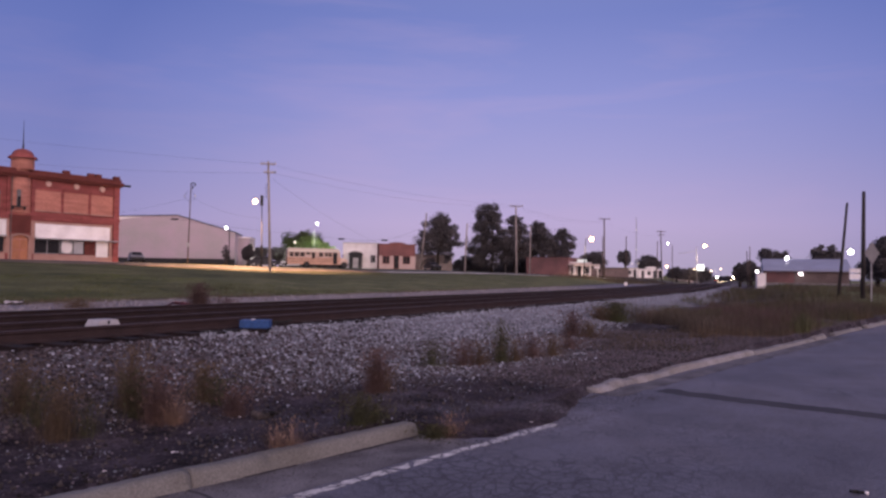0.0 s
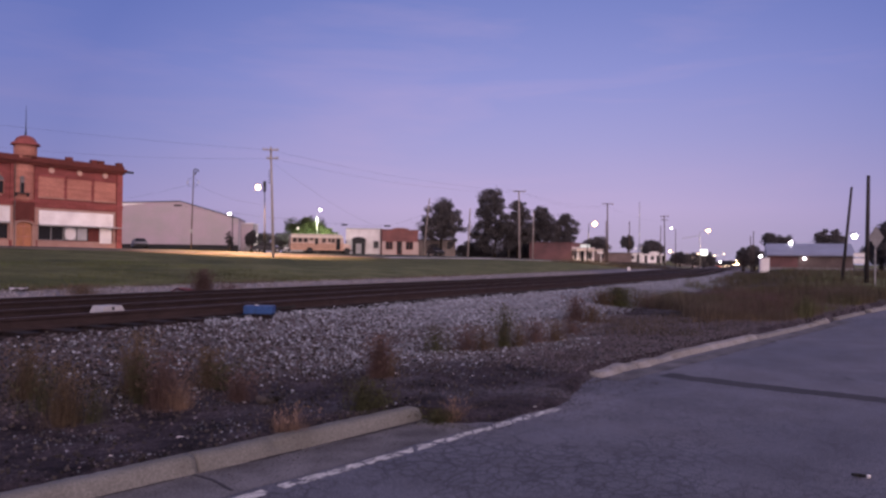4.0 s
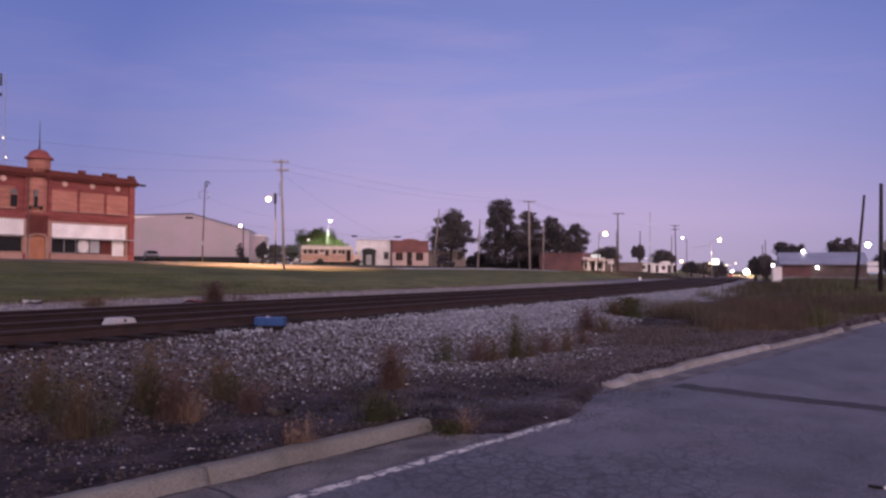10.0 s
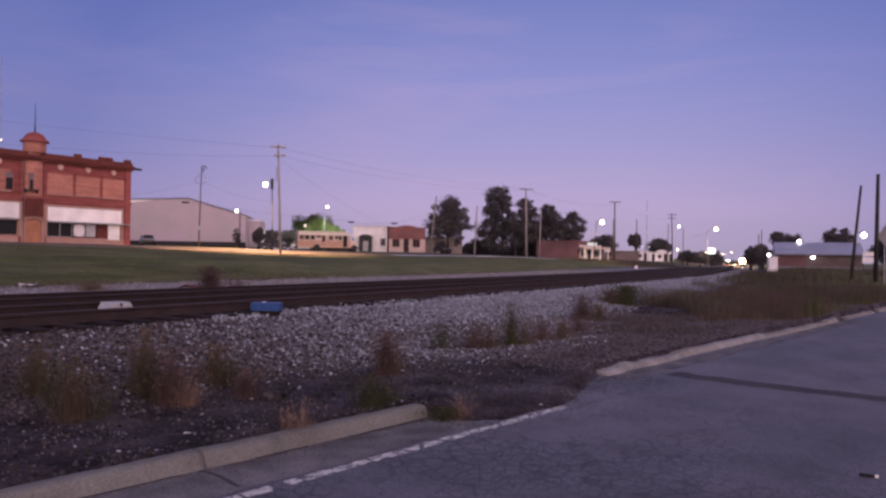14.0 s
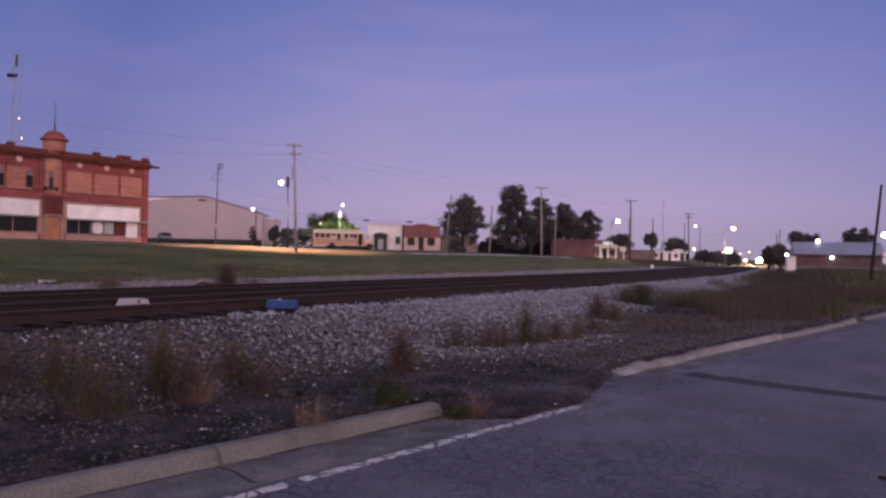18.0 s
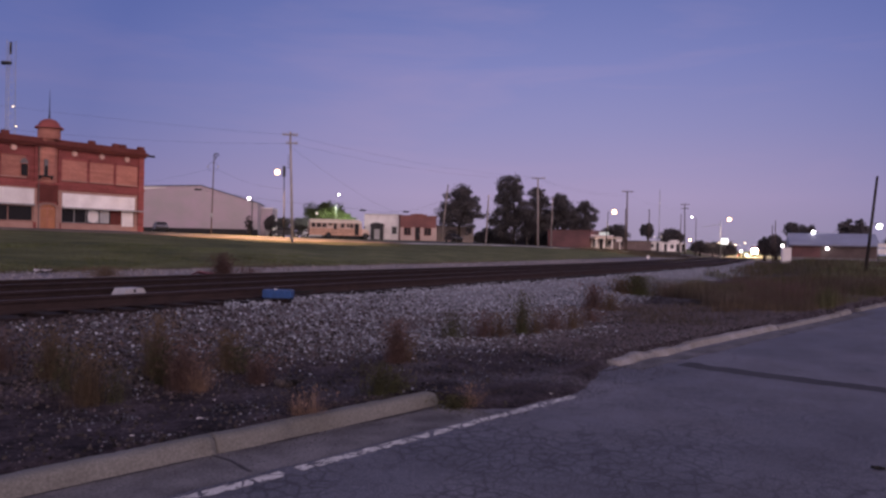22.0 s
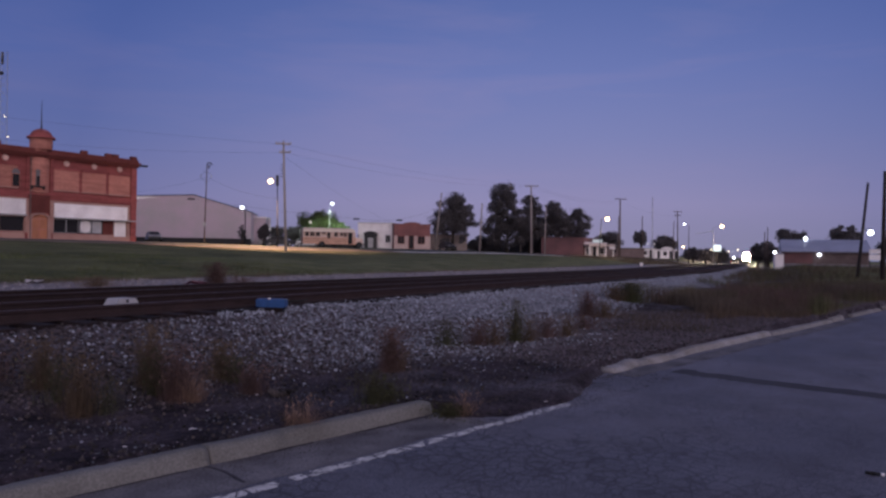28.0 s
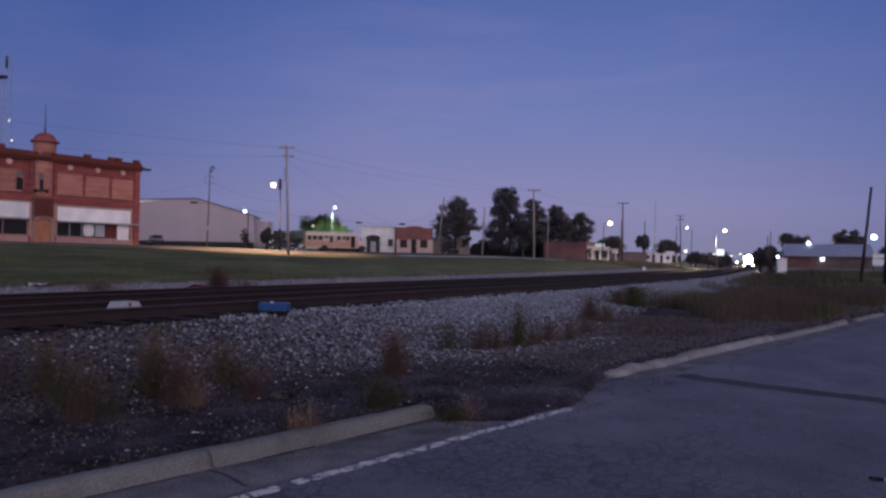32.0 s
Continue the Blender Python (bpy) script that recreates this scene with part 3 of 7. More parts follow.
def build_road():
    """In the road's own space x runs along it and y across, towards the kerb."""
    T, Rr = spread(-6, 30, 0.5, 400, 1.25), np.linspace(-9.5, KERB + 0.03, 50)
    tg, rg = np.meshgrid(T, Rr, indexing="ij")
    z = 0.006 * np.array([noise.noise((a * 0.5, b * 0.5, 3)) for a, b in zip(tg.ravel(), rg.ravel())])
    idx = np.arange(tg.size).reshape(tg.shape)
    f = np.stack((idx[:-1, :-1], idx[1:, :-1], idx[1:, 1:], idx[:-1, 1:]), -1).reshape(-1, 4)
    me = soup("road", np.stack((tg.ravel(), rg.ravel(), z), -1).tolist(), f.tolist(), "asphalt")
    me.polygons.foreach_set("use_smooth", [True] * len(me.polygons))
    ob = tagged(new("road", me), "worn grey asphalt road with fine cracks", "road", kind="structure")
    ob.matrix_basis = pose(0, 0, 0, 0, 0, ROAD_TURN)
    return ob


road = build_road()


def kerb_stone(t0, t1, r=KERB, h=0.13, worn=0.02, material="concrete", seed=0, free=False, chips=()):
    """One cast length of kerb: sloping face, rounded and chipped front edge, flat top. free: its far end is rounded off."""
    rng = random.Random(seed)
    bm = bmesh.new()
    n = max(3, int((t1 - t0) / 0.05))
    ring = ((-0.03, -0.3), (-0.022, 0.06), (-0.004, 0.34), (0.012, 0.62), (0.022, 0.80), (0.040, 0.93), (0.07, 1.0), (0.15, 1.0), (0.172, 0.9), (0.18, -0.3))
    rows = []
    for i in range(n + 1):
        t = t0 + (t1 - t0) * i / n
        k, pinch = 1.0, 0.0
        if free and t > t1 - 0.13:
            e = (t - t1 + 0.13) / 0.13
            k = 0.42 + 0.58 * math.sqrt(max(0.0, 1 - e * e))
            pinch = 0.075 * (1 - math.sqrt(max(0.0, 1 - e * e)))
        elif min(i, n - i) == 0:
            k = 0.985
        w = noise.noise((t * 1.7, seed, 0)) * worn + noise.noise((t * 7.0, seed, 3)) * worn * 0.45
        row = []
        for a, b in ring:
            bite = 0.0
            for ct, width, deep in chips:
                bite += deep * max(0.0, 1 - abs(t - ct) / width) * (1 if 0.55 < b and a < 0.1 else 0.0)
            across = a + w * (1 if a < 0.1 else 0.4) + rng.uniform(-1, 1) * worn * 0.12 + pinch * (1 if a < 0.08 else -1) + bite
            row.append(bm.verts.new((t, r + across, h * b * k + (rng.uniform(-1, 1) * worn * 0.2 + w * 0.5 if b > 0.5 else 0) - bite * 0.7)))
        rows.append(row)
    for a, b in zip(rows, rows[1:]):
        for j in range(len(ring) - 1):
            bm.faces.new((a[j], a[j + 1], b[j + 1], b[j]))
    bm.faces.new(rows[0])
    bm.faces.new(rows[-1][::-1])
    bmesh.ops.recalc_face_normals(bm, faces=bm.faces[:])
    ob = part("kerb", bm, material, smooth=True)
    ob.matrix_basis = pose(0, 0, 0, 0, 0, ROAD_TURN)
    return tagged(ob, "weathered concrete kerb length beside the road" if material == "concrete" else "crumbling pale concrete kerb length", "kerb", "kerb lengths", "structure")


def build_kerbs():
    spans = ((-9.0, -5.0), (-4.985, -1.1), (-1.085, 2.80), (2.815, 5.30))
    for i, (a, b) in enumerate(spans):
        kerb_stone(a, b, KERB, 0.12, 0.014, "concrete", i, b > 5, ((3.53, 0.09, 0.05), (4.4, 0.05, 0.02)) if b > 5 else ())
    spans = ((8.80, 9.22), (9.23, 9.66), (9.67, 10.0), (10.01, 10.6), (10.61, 11.3), (11.31, 15.5), (15.51, 20.0), (20.3, 21.4), (22.4, 26.0), (26.6, 33.0), (33.5, 41.0))
    for i, (a, b) in enumerate(spans):
        kerb_stone(a, b, KERB - 0.03 + 0.03 * (i % 3), 0.07 + 0.02 * (i % 2), 0.045 if i < 5 or i > 6 else 0.02, "concrete_pale", 20 + i)


build_kerbs()


def road_z(a, b):
    return 0.006 * noise.noise((a * 0.5, b * 0.5, 3))


def painted_line(t0, t1, r0, r1, label, seed, wear=0.5):
    """A road line worn to flakes: cross cracks, bitten edges and scuffed holes, in small cells of paint."""
    bm = bmesh.new()
    cell = 0.0125
    nt, nr = int((t1 - t0) / cell), max(4, round((r1 - r0) / cell))
    rng = random.Random(seed)
    cuts, t = [], t0
    while t < t1:
        t += rng.choice((0.08, 0.13, 0.2, 0.3))
        cuts.append((t, rng.uniform(-1.6, 1.6), rng.choice((0.008, 0.012, 0.018, 0.028))))
    corners = {}

    def corner(i, j):
        if (i, j) not in corners:
            a, c = t0 + i * cell, r0 + (r1 - r0) * j / nr
            c += 0.006 * noise.noise((a * 9, j * 0.7, seed)) + 0.004 * noise.noise((a * 1.3, 0, seed))
            a += 0.005 * noise.noise((a * 31, j * 1.9, seed + 2))
            corners[i, j] = bm.verts.new((a, c, road_z(a, c) + 0.0025))
        return corners[i, j]

    for i in range(nt):
        a = t0 + (i + 0.5) * cell
        tired = wear + 0.55 * noise.noise((a * 0.8, seed, 9))
        for j in range(nr):
            c = (j + 0.5) / nr - 0.5
            scuff = noise.noise((a * 9, c * 3.4, seed)) * 0.75 + noise.noise((a * 30, c * 7, seed)) * 0.5
            if scuff > 0.50 - 0.52 * tired - 0.26 * (abs(c) * 2) ** 3:
                continue
            if any(abs(a + lean * c * 0.1 - ct) < w for ct, lean, w in cuts):
                continue
            bm.faces.new((corner(i, j), corner(i + 1, j), corner(i + 1, j + 1), corner(i, j + 1)))
    ob = part("edge_line", bm, "line_paint")
    ob.matrix_basis = pose(0, 0, 0, 0, 0, ROAD_TURN)
    return tagged(ob, label, "road marking", kind="structure")


def ragged_strip(name, t0, t1, r0, r1, z, material, label, category, seed, along_road=True, holes=0.0, step=0.05, rough=1.0):
    """A thin painted or poured strip with worn edges, in the road's space."""
    bm = bmesh.new()
    n = int(abs((t1 - t0) if along_road else (r1 - r0)) / step)
    prev, chips = None, random.Random(seed)
    for i in range(n + 1):
        k = i / n
        a = t0 + (t1 - t0) * k if along_road else r0 + (r1 - r0) * k
        lo, hi = (r0, r1) if along_road else (t0, t1)
        w = (hi - lo) * 0.22 * rough
        lo += w * chips.choice((0, 0, 0.1, 0.3, 0.8, 1.3)) * (1 if along_road else 0.4)
        hi -= w * chips.choice((0, 0, 0.1, 0.3, 0.8, 1.3)) * (1 if along_road else 0.4)
        gap = noise.noise((a * 7.3, seed, 4)) > 1 - holes
        bend = 0.12 * noise.noise((a * 0.4, seed, 3)) + 0.05 * noise.noise((a * 2.5, seed, 6)) if not along_road else 0
        pts = ((a, lo), (a, hi)) if along_road else ((lo + bend, a), (hi + bend, a))
        now = [bm.verts.new((px, py, road_z(px, py) + z)) for px, py in pts]
        if prev and not gap:
            f = bm.faces.new((prev[0], now[0], now[1], prev[1]) if along_road else (prev[0], prev[1], now[1], now[0]))
        prev = now
    bmesh.ops.recalc_face_normals(bm, faces=bm.faces[:])
    for f in bm.faces:
        if f.normal.z < 0:
            f.normal_flip()
    ob = part(name, bm, material)
    ob.matrix_basis = pose(0, 0, 0, 0, 0, ROAD_TURN)
    return tagged(ob, label, category, kind="structure")


painted_line(-8.0, 2.91, 4.07, 4.18, "worn white painted edge line on the asphalt", 3, 0.25)
painted_line(3.03, 6.62, 4.083, 4.192, "worn white painted edge line on the asphalt", 5, 0.6)
ragged_strip("gutter_pan", -9.0, 5.34, 4.23, KERB - 0.03, 0.002, "gutter", "smooth grey-brown gutter strip along the kerb", "gutter", 21, step=0.12, rough=0.08)
ragged_strip("gutter_crack", 3.22, 3.72, KERB - 0.075, KERB - 0.02, 0.004, "tar", "dark crack along the foot of the kerb", "road crack", 12)
ragged_strip("gutter_crack", 4.18, 5.28, KERB - 0.085, KERB - 0.02, 0.004, "tar", "dark crack along the foot of the kerb", "road crack", 13, holes=0.3)
ragged_strip("gutter_crack", -3.0, 2.6, KERB - 0.055, KERB - 0.02, 0.004, "tar", "thin dark crack along the foot of the kerb", "road crack", 14, holes=0.7)
ragged_strip("gutter_crack", 2.735, 2.77, 4.3, 4.82, 0.004, "tar", "dark crack across the gutter at a kerb joint", "road crack", 15, along_road=False)
ragged_strip("tar_seam", 9.42, 9.86, -9.0, 4.3, 0.002, "tar", "dark tar seam sealed across the road", "road seam", 8, along_road=False)
ragged_strip("gutter_pan", 8.7, 22.0, 4.42, KERB - 0.04, 0.004, "gutter", "worn paler gutter strip below the broken kerb", "gutter", 23, step=0.15, rough=0.6)

# ---------------------------------------------------------------- the railway
def build_track(name, q, tie_s, label, drop=0.0, tie_seed=1):
    top = tagged(new(name), label, "railway track", "railway tracks", "structure")
    rng = random.Random(tie_seed)
    bm = bmesh.new()
    box(bm, -1.3, 1.3, -0.115, 0.115, -0.17, 0.0, bevel=0.012)
    tie = mesh_of("tie", bm, "tie_wood")
    s = tie_s[0]
    while s < tie_s[1]:
        x, y, h = line_at(s + rng.uniform(-0.03, 0.03), q + rng.uniform(-0.06, 0.06))
        ob = new("tie", tie)
        ob.parent = top
        ob.matrix_basis = pose(x, y, rail_height(s) - drop + rng.uniform(-0.012, 0.012), 0, 0, -math.degrees(h) + rng.uniform(-1.2, 1.2))
        s += 0.52
    profile = ((-0.07, 0.0), (0.07, 0.0), (0.07, 0.015), (0.012, 0.035), (0.012, 0.12), (0.036, 0.135), (0.036, 0.165), (0.026, 0.172), (-0.026, 0.172), (-0.036, 0.165), (-0.036, 0.135), (-0.012, 0.12), (-0.012, 0.035), (-0.07, 0.015))
    for side in (-0.7175, 0.7175):
        verts, faces, head = [], [], []
        S = list(np.arange(-60, 120, 2.0)) + list(np.arange(120, 960, 12.0))
        k = len(profile)
        for i, s in enumerate(S):
            x, y, h = line_at(s, q - side)
            for a, b in profile:
                verts.append((x + math.cos(h) * a, y - math.sin(h) * a, rail_height(s) - drop + b))
            if i:
                o = i * k
                for j in range(k):
                    faces.append((o - k + j, o - k + (j + 1) % k, o + (j + 1) % k, o + j))
        me = soup("rail", verts, faces, "rail")
        me.materials.append(M["rail_head"])
        for p in me.polygons:
            if p.index % k in (7, 8):
                p.material_index = 1
        ob = new("rail", me)
        ob.parent = top
    return top


build_track("railway_track", 0.0, (-9, 118), "main railway track with dark wooden ties and rusty rails", 0.0, 1)
build_track("siding_track", 4.05, (-9, 100), "second railway track sunk in dark cinders", 0.06, 2)


def rock_set(rng, count):
    """Templates of angular stones, eight corners each."""
    out = []
    for _ in range(count):
        v = np.array([(x, y, z) for x in (-1, 1) for y in (-1, 1) for z in (-1, 1)], float) * 0.5
        v *= rng.uniform(0.55, 1.0, (8, 3))
        a = rng.uniform(0, 6.28)
        c, s = math.cos(a), math.sin(a)
        v = v @ np.array(((c, -s, 0), (s, c, 0), (0, 0, 1)))
        b = rng.uniform(-0.7, 0.7)
        c, s = math.cos(b), math.sin(b)
        out.append(v @ np.array(((1, 0, 0), (0, c, -s), (0, s, c))))
    return out


ROCK_FACES = np.array(((0, 1, 3, 2), (4, 6, 7, 5), (0, 4, 5, 1), (2, 3, 7, 6), (1, 5, 7, 3)))


def scatter_stones(name, n, place, size, material, label, seed, category="ballast", spill=False, heap=0.0):
    rng = np.random.default_rng(seed)
    rocks = rock_set(rng, 24)
    x, y = place(rng, n)
    z = np.maximum(ground_height(x, y) + relief(x, y)[1], 0.0 if spill else -9.0) + heap * rng.random(len(x))
    sz = rng.uniform(size[0], size[1], len(x)) * rng.choice((0.7, 1.0, 1.35), len(x))
    pick = rng.integers(0, len(rocks), len(x))
    V = np.stack([rocks[k] for k in pick]) * sz[:, None, None] + np.stack((x, y, z + sz * 0.12), -1)[:, None, :]
    F = ROCK_FACES[None] + (np.arange(len(x)) * 8)[:, None, None]
    me = soup(name, V.reshape(-1, 3).tolist(), F.reshape(-1, 4).tolist(), material)
    return tagged(new(name, me), label, category, kind="stuff")


def track_band(q0, q1, s0, s1, power=1.0, toe=False, fade=None):
    def place(rng, n):
        s = s0 + (s1 - s0) * rng.random(n) ** power
        q = rng.uniform(q0, q1, n)
        x = np.interp(s, LINE[:, 0], LINE[:, 1]) - np.cos(np.interp(s, LINE[:, 0], LINE[:, 3])) * q
        y = np.interp(s, LINE[:, 0], LINE[:, 2]) + np.sin(np.interp(s, LINE[:, 0], LINE[:, 3])) * q
        keep = x * ROAD_N[0] + y * ROAD_N[1] > KERB + 0.12
        if fade:
            keep &= rng.random(len(q)) < np.clip((s - fade[0]) / (fade[1] - fade[0]), 0, 1)
        if toe:
            edge = np.interp(s, *TOE)
            keep &= rng.random(len(q)) < np.clip((q - edge + 0.3) / 0.8, 0.006, 1) * np.clip((q + 5.3) / 0.9, 0.3, 1)
        return x[keep], y[keep]
    return place


scatter_stones("ballast_stones", 46000, track_band(-5.2, -1.15, -8, 9.0, 1.0, True, (9.0, 0.5)), (0.013, 0.034), "stone_stained", "rust-stained ballast stones on the track's shoulder", 10)
scatter_stones("ballast_stones", 96000, track_band(-7.2, -1.15, -1.6, 60, 1.75, True, (-1.0, 8.5)), (0.014, 0.035), "stone", "crushed grey ballast stones on the track's shoulder", 11)
scatter_stones("ballast_stones", 7000, track_band(-1.5, -0.95, 3, 40, 1.5, False, (1.0, 7.0)), (0.016, 0.036), "stone", "grey ballast heaped between the ends of the ties", 27, heap=0.035)
scatter_stones("ballast_stones", 36000, track_band(6.2, 12.2, -8, 60, 1.2), (0.015, 0.04), "stone_pale", "pale gravel strip beyond the tracks", 13)


def patchy(place, above, seed):
    """Keeps a scatter only where slow noise runs high."""
    def kept(rng, n):
        x, y = place(rng, n)
        k = np.array([noise.noise((a * 1.3, c * 1.3, seed)) for a, c in zip(x, y)]) > above
        return x[k], y[k]
    return kept


scatter_stones("pebbles", 26000, patchy(track_band(-8.2, -2.0, -8, 24, 1.3), 0.0, 4), (0.004, 0.017), "stone_dim", "small mixed stones strewn over the bare verge", 16, "pebbles")
scatter_stones("pebbles", 13000, track_band(-8.2, -2.0, -8, 12, 1.0), (0.004, 0.013), "stone_earthy", "small brown stones strewn over the bare verge", 23, "pebbles")
scatter_stones("fine_gravel", 24000, track_band(-7.0, -3.6, 1.5, 11.0, 1.0, True, (1.0, 4.0)), (0.007, 0.019), "stone_dim", "fine grey gravel spilled towards the road", 17, "gravel")
scatter_stones("fine_gravel", 36000, track_band(-8.2, -4.6, 4.0, 14.0, 1.0, False, (4.0, 6.5)), (0.006, 0.018), "stone_earthy", "fine brown gravel spilled towards the road", 24, "gravel")
scatter_stones("fine_gravel", 9000, patchy(track_band(-10.4, -6.6, 4.5, 20, 1.1), 0.05, 9), (0.006, 0.016), "stone_dim", "fine grey gravel thinning out towards the kerb", 22, "gravel")
scatter_stones("cinders", 22000, track_band(-8.2, -2.4, -8, 26, 1.4), (0.008, 0.03), "cinder", "dark cinders and clinker on the bare verge", 14, "cinders")
def road_edge(t0, t1, r0, r1):
    def place(rng, n):
        t, k = rng.uniform(t0, t1, n), rng.random(n) ** 1.8
        r = r1 - (r1 - r0) * k
        return t * ROAD_U[0] + r * ROAD_N[0], t * ROAD_U[1] + r * ROAD_N[1]
    return place


scatter_stones("grit", 3000, road_edge(5.0, 9.2, 4.0, 4.75), (0.003, 0.010), "cinder", "dark grit washed over the broken road edge", 18, "grit", True)
scatter_stones("fine_gravel", 5000, road_edge(5.4, 9.6, 4.6, 7.2), (0.004, 0.011), "stone_stained", "fine dark gravel spread over the gap in the kerb", 20, "gravel", True)
scatter_stones("fine_gravel", 26000, road_edge(8.2, 17.5, 4.93, 9.0), (0.006, 0.018), "stone_earthy", "fine brown gravel behind the crumbling kerb", 25, "gravel")
scatter_stones("fine_gravel", 14000, road_edge(17.5, 27.0, 4.95, 6.6), (0.008, 0.022), "stone_earthy", "fine brown gravel behind the crumbling kerb", 26, "gravel")
scatter_stones("grit", 2500, road_edge(-8.0, 5.2, 4.35, 4.84), (0.003, 0.009), "stone_stained", "fine grit lying in the gutter", 19, "grit", True)
scatter_stones("cinders", 9000, track_band(-1.3, 6.3, -8, 40, 1.4), (0.02, 0.05), "cinder", "dark stained cinders between the ties", 15, "cinders")


# ---------------------------------------------------------------- plants
def blades(rng, n, radius, height, width, lean, bend=0.35):
    """Bent grass blades as thin three-sided slivers: vertices and faces."""
    a = rng.uniform(0, 2 * np.pi, n)
    rad = radius * np.abs(rng.normal(0, 0.75, n))
    bx, by = rad * np.cos(a), rad * np.sin(a)
    h = height * (0.22 + 0.78 * rng.beta(1.7, 1.5, n)) * np.exp(-0.35 * (rad / max(radius, 1e-6)) ** 2)
    la = a + rng.normal(0, 1.3, n)
    l = lean * h * rng.uniform(0.05, 1.0, n) ** 1.3
    w = width * rng.uniform(0.6, 1.2, n)
    wa = rng.uniform(0, np.pi, n)
    wx, wy = w * np.cos(wa), w * np.sin(wa)
    mx, my, mz = bx + l * 0.4 * np.cos(la), by + l * 0.4 * np.sin(la), h * 0.6
    tx, ty, tz = bx + l * (1 + bend) * np.cos(la), by + l * (1 + bend) * np.sin(la), h
    V = np.stack((np.stack((bx - wx, by - wy, 0 * h - 0.02), -1), np.stack((bx + wx, by + wy, 0 * h - 0.02), -1), np.stack((mx + wx * 0.7, my + wy * 0.7, mz), -1), np.stack((mx - wx * 0.7, my - wy * 0.7, mz), -1), np.stack((tx, ty, tz), -1)), 1)
    o = (np.arange(n) * 5)[:, None]
    quads = o + np.array((0, 1, 2, 3))
    tris = o + np.array((3, 2, 4))
    return V.reshape(-1, 3), quads.tolist() + tris.tolist()


def sprays(rng, n, radius, height, size, lean):
    """Loose seed heads and small leaves carried on the stems: slivers with four corners."""
    a = rng.uniform(0, 2 * np.pi, n)
    rad = radius * np.abs(rng.normal(0, 0.85, n))
    z = height * (0.15 + 0.85 * rng.beta(2.0, 1.6, n))
    out = 1 + lean * z / height * 0.9
    c = np.stack((rad * out * np.cos(a), rad * out * np.sin(a), z), -1)
    d = rng.normal(size=(n, 3)) * np.array((0.7, 0.7, 1.2))
    d /= np.linalg.norm(d, axis=1)[:, None]
    e = np.cross(d, rng.normal(size=(n, 3)))
    e /= np.linalg.norm(e, axis=1)[:, None]
    k = (size * rng.uniform(0.5, 1.4, n))[:, None]
    V = np.stack((c - d * k, c + e * k * 0.22, c + d * k, c - e * k * 0.22), 1).reshape(-1, 3)
    return V, np.arange(n * 4).reshape(-1, 4).tolist()


def weed(x, y, n, radius, height, material, label, name="weed_clump", lean=0.35, width=0.006, seed=0, leafy=0.5):
    rng = np.random.default_rng(seed)
    top = thing(name, label, "weed", pose(x, y, gz(x, y)), "weed clumps")
    V, F = blades(rng, n, radius, height, width, lean)
    stems = tagged(new("stem_tuft", soup("stem_tuft", V.tolist(), F, material)), kind="stuff")
    stems.parent = top
    V, F = sprays(rng, int(n * leafy), radius, height * 0.95, 0.012 + 0.0011 * math.hypot(x, y), lean)
    heads = tagged(new("foliage", soup("foliage", V.tolist(), F, material)), kind="stuff")
    heads.parent = top
    return top


def leaf_cloud(rng, centres, radii, per, leaf, squash=0.8):
    """Small leaf cards, four corners each, gathered round clump centres."""
    n = len(centres) * per
    c = np.repeat(np.array(centres, float), per, 0)
    r = np.repeat(np.array(radii, float), per)
    d = rng.normal(size=(n, 3))
    d /= np.linalg.norm(d, axis=1)[:, None]
    p = c + d * (r * np.where(rng.random(n) < 0.75, rng.random(n) ** 0.45, np.abs(rng.normal(0.9, 0.28, n))))[:, None] * np.array((1, 1, squash))
    a, b = rng.normal(size=(n, 3)), rng.normal(size=(n, 3))
    a /= np.linalg.norm(a, axis=1)[:, None]
    b -= a * (a * b).sum(1)[:, None]
    b /= np.linalg.norm(b, axis=1)[:, None]
    sz = (leaf * rng.uniform(0.6, 1.3, n))[:, None]
    V = np.stack((p - a * sz, p - b * sz * 0.6, p + a * sz, p + b * sz * 0.6), 1).reshape(-1, 3)
    F = np.arange(n * 4).reshape(-1, 4)
    return V, F


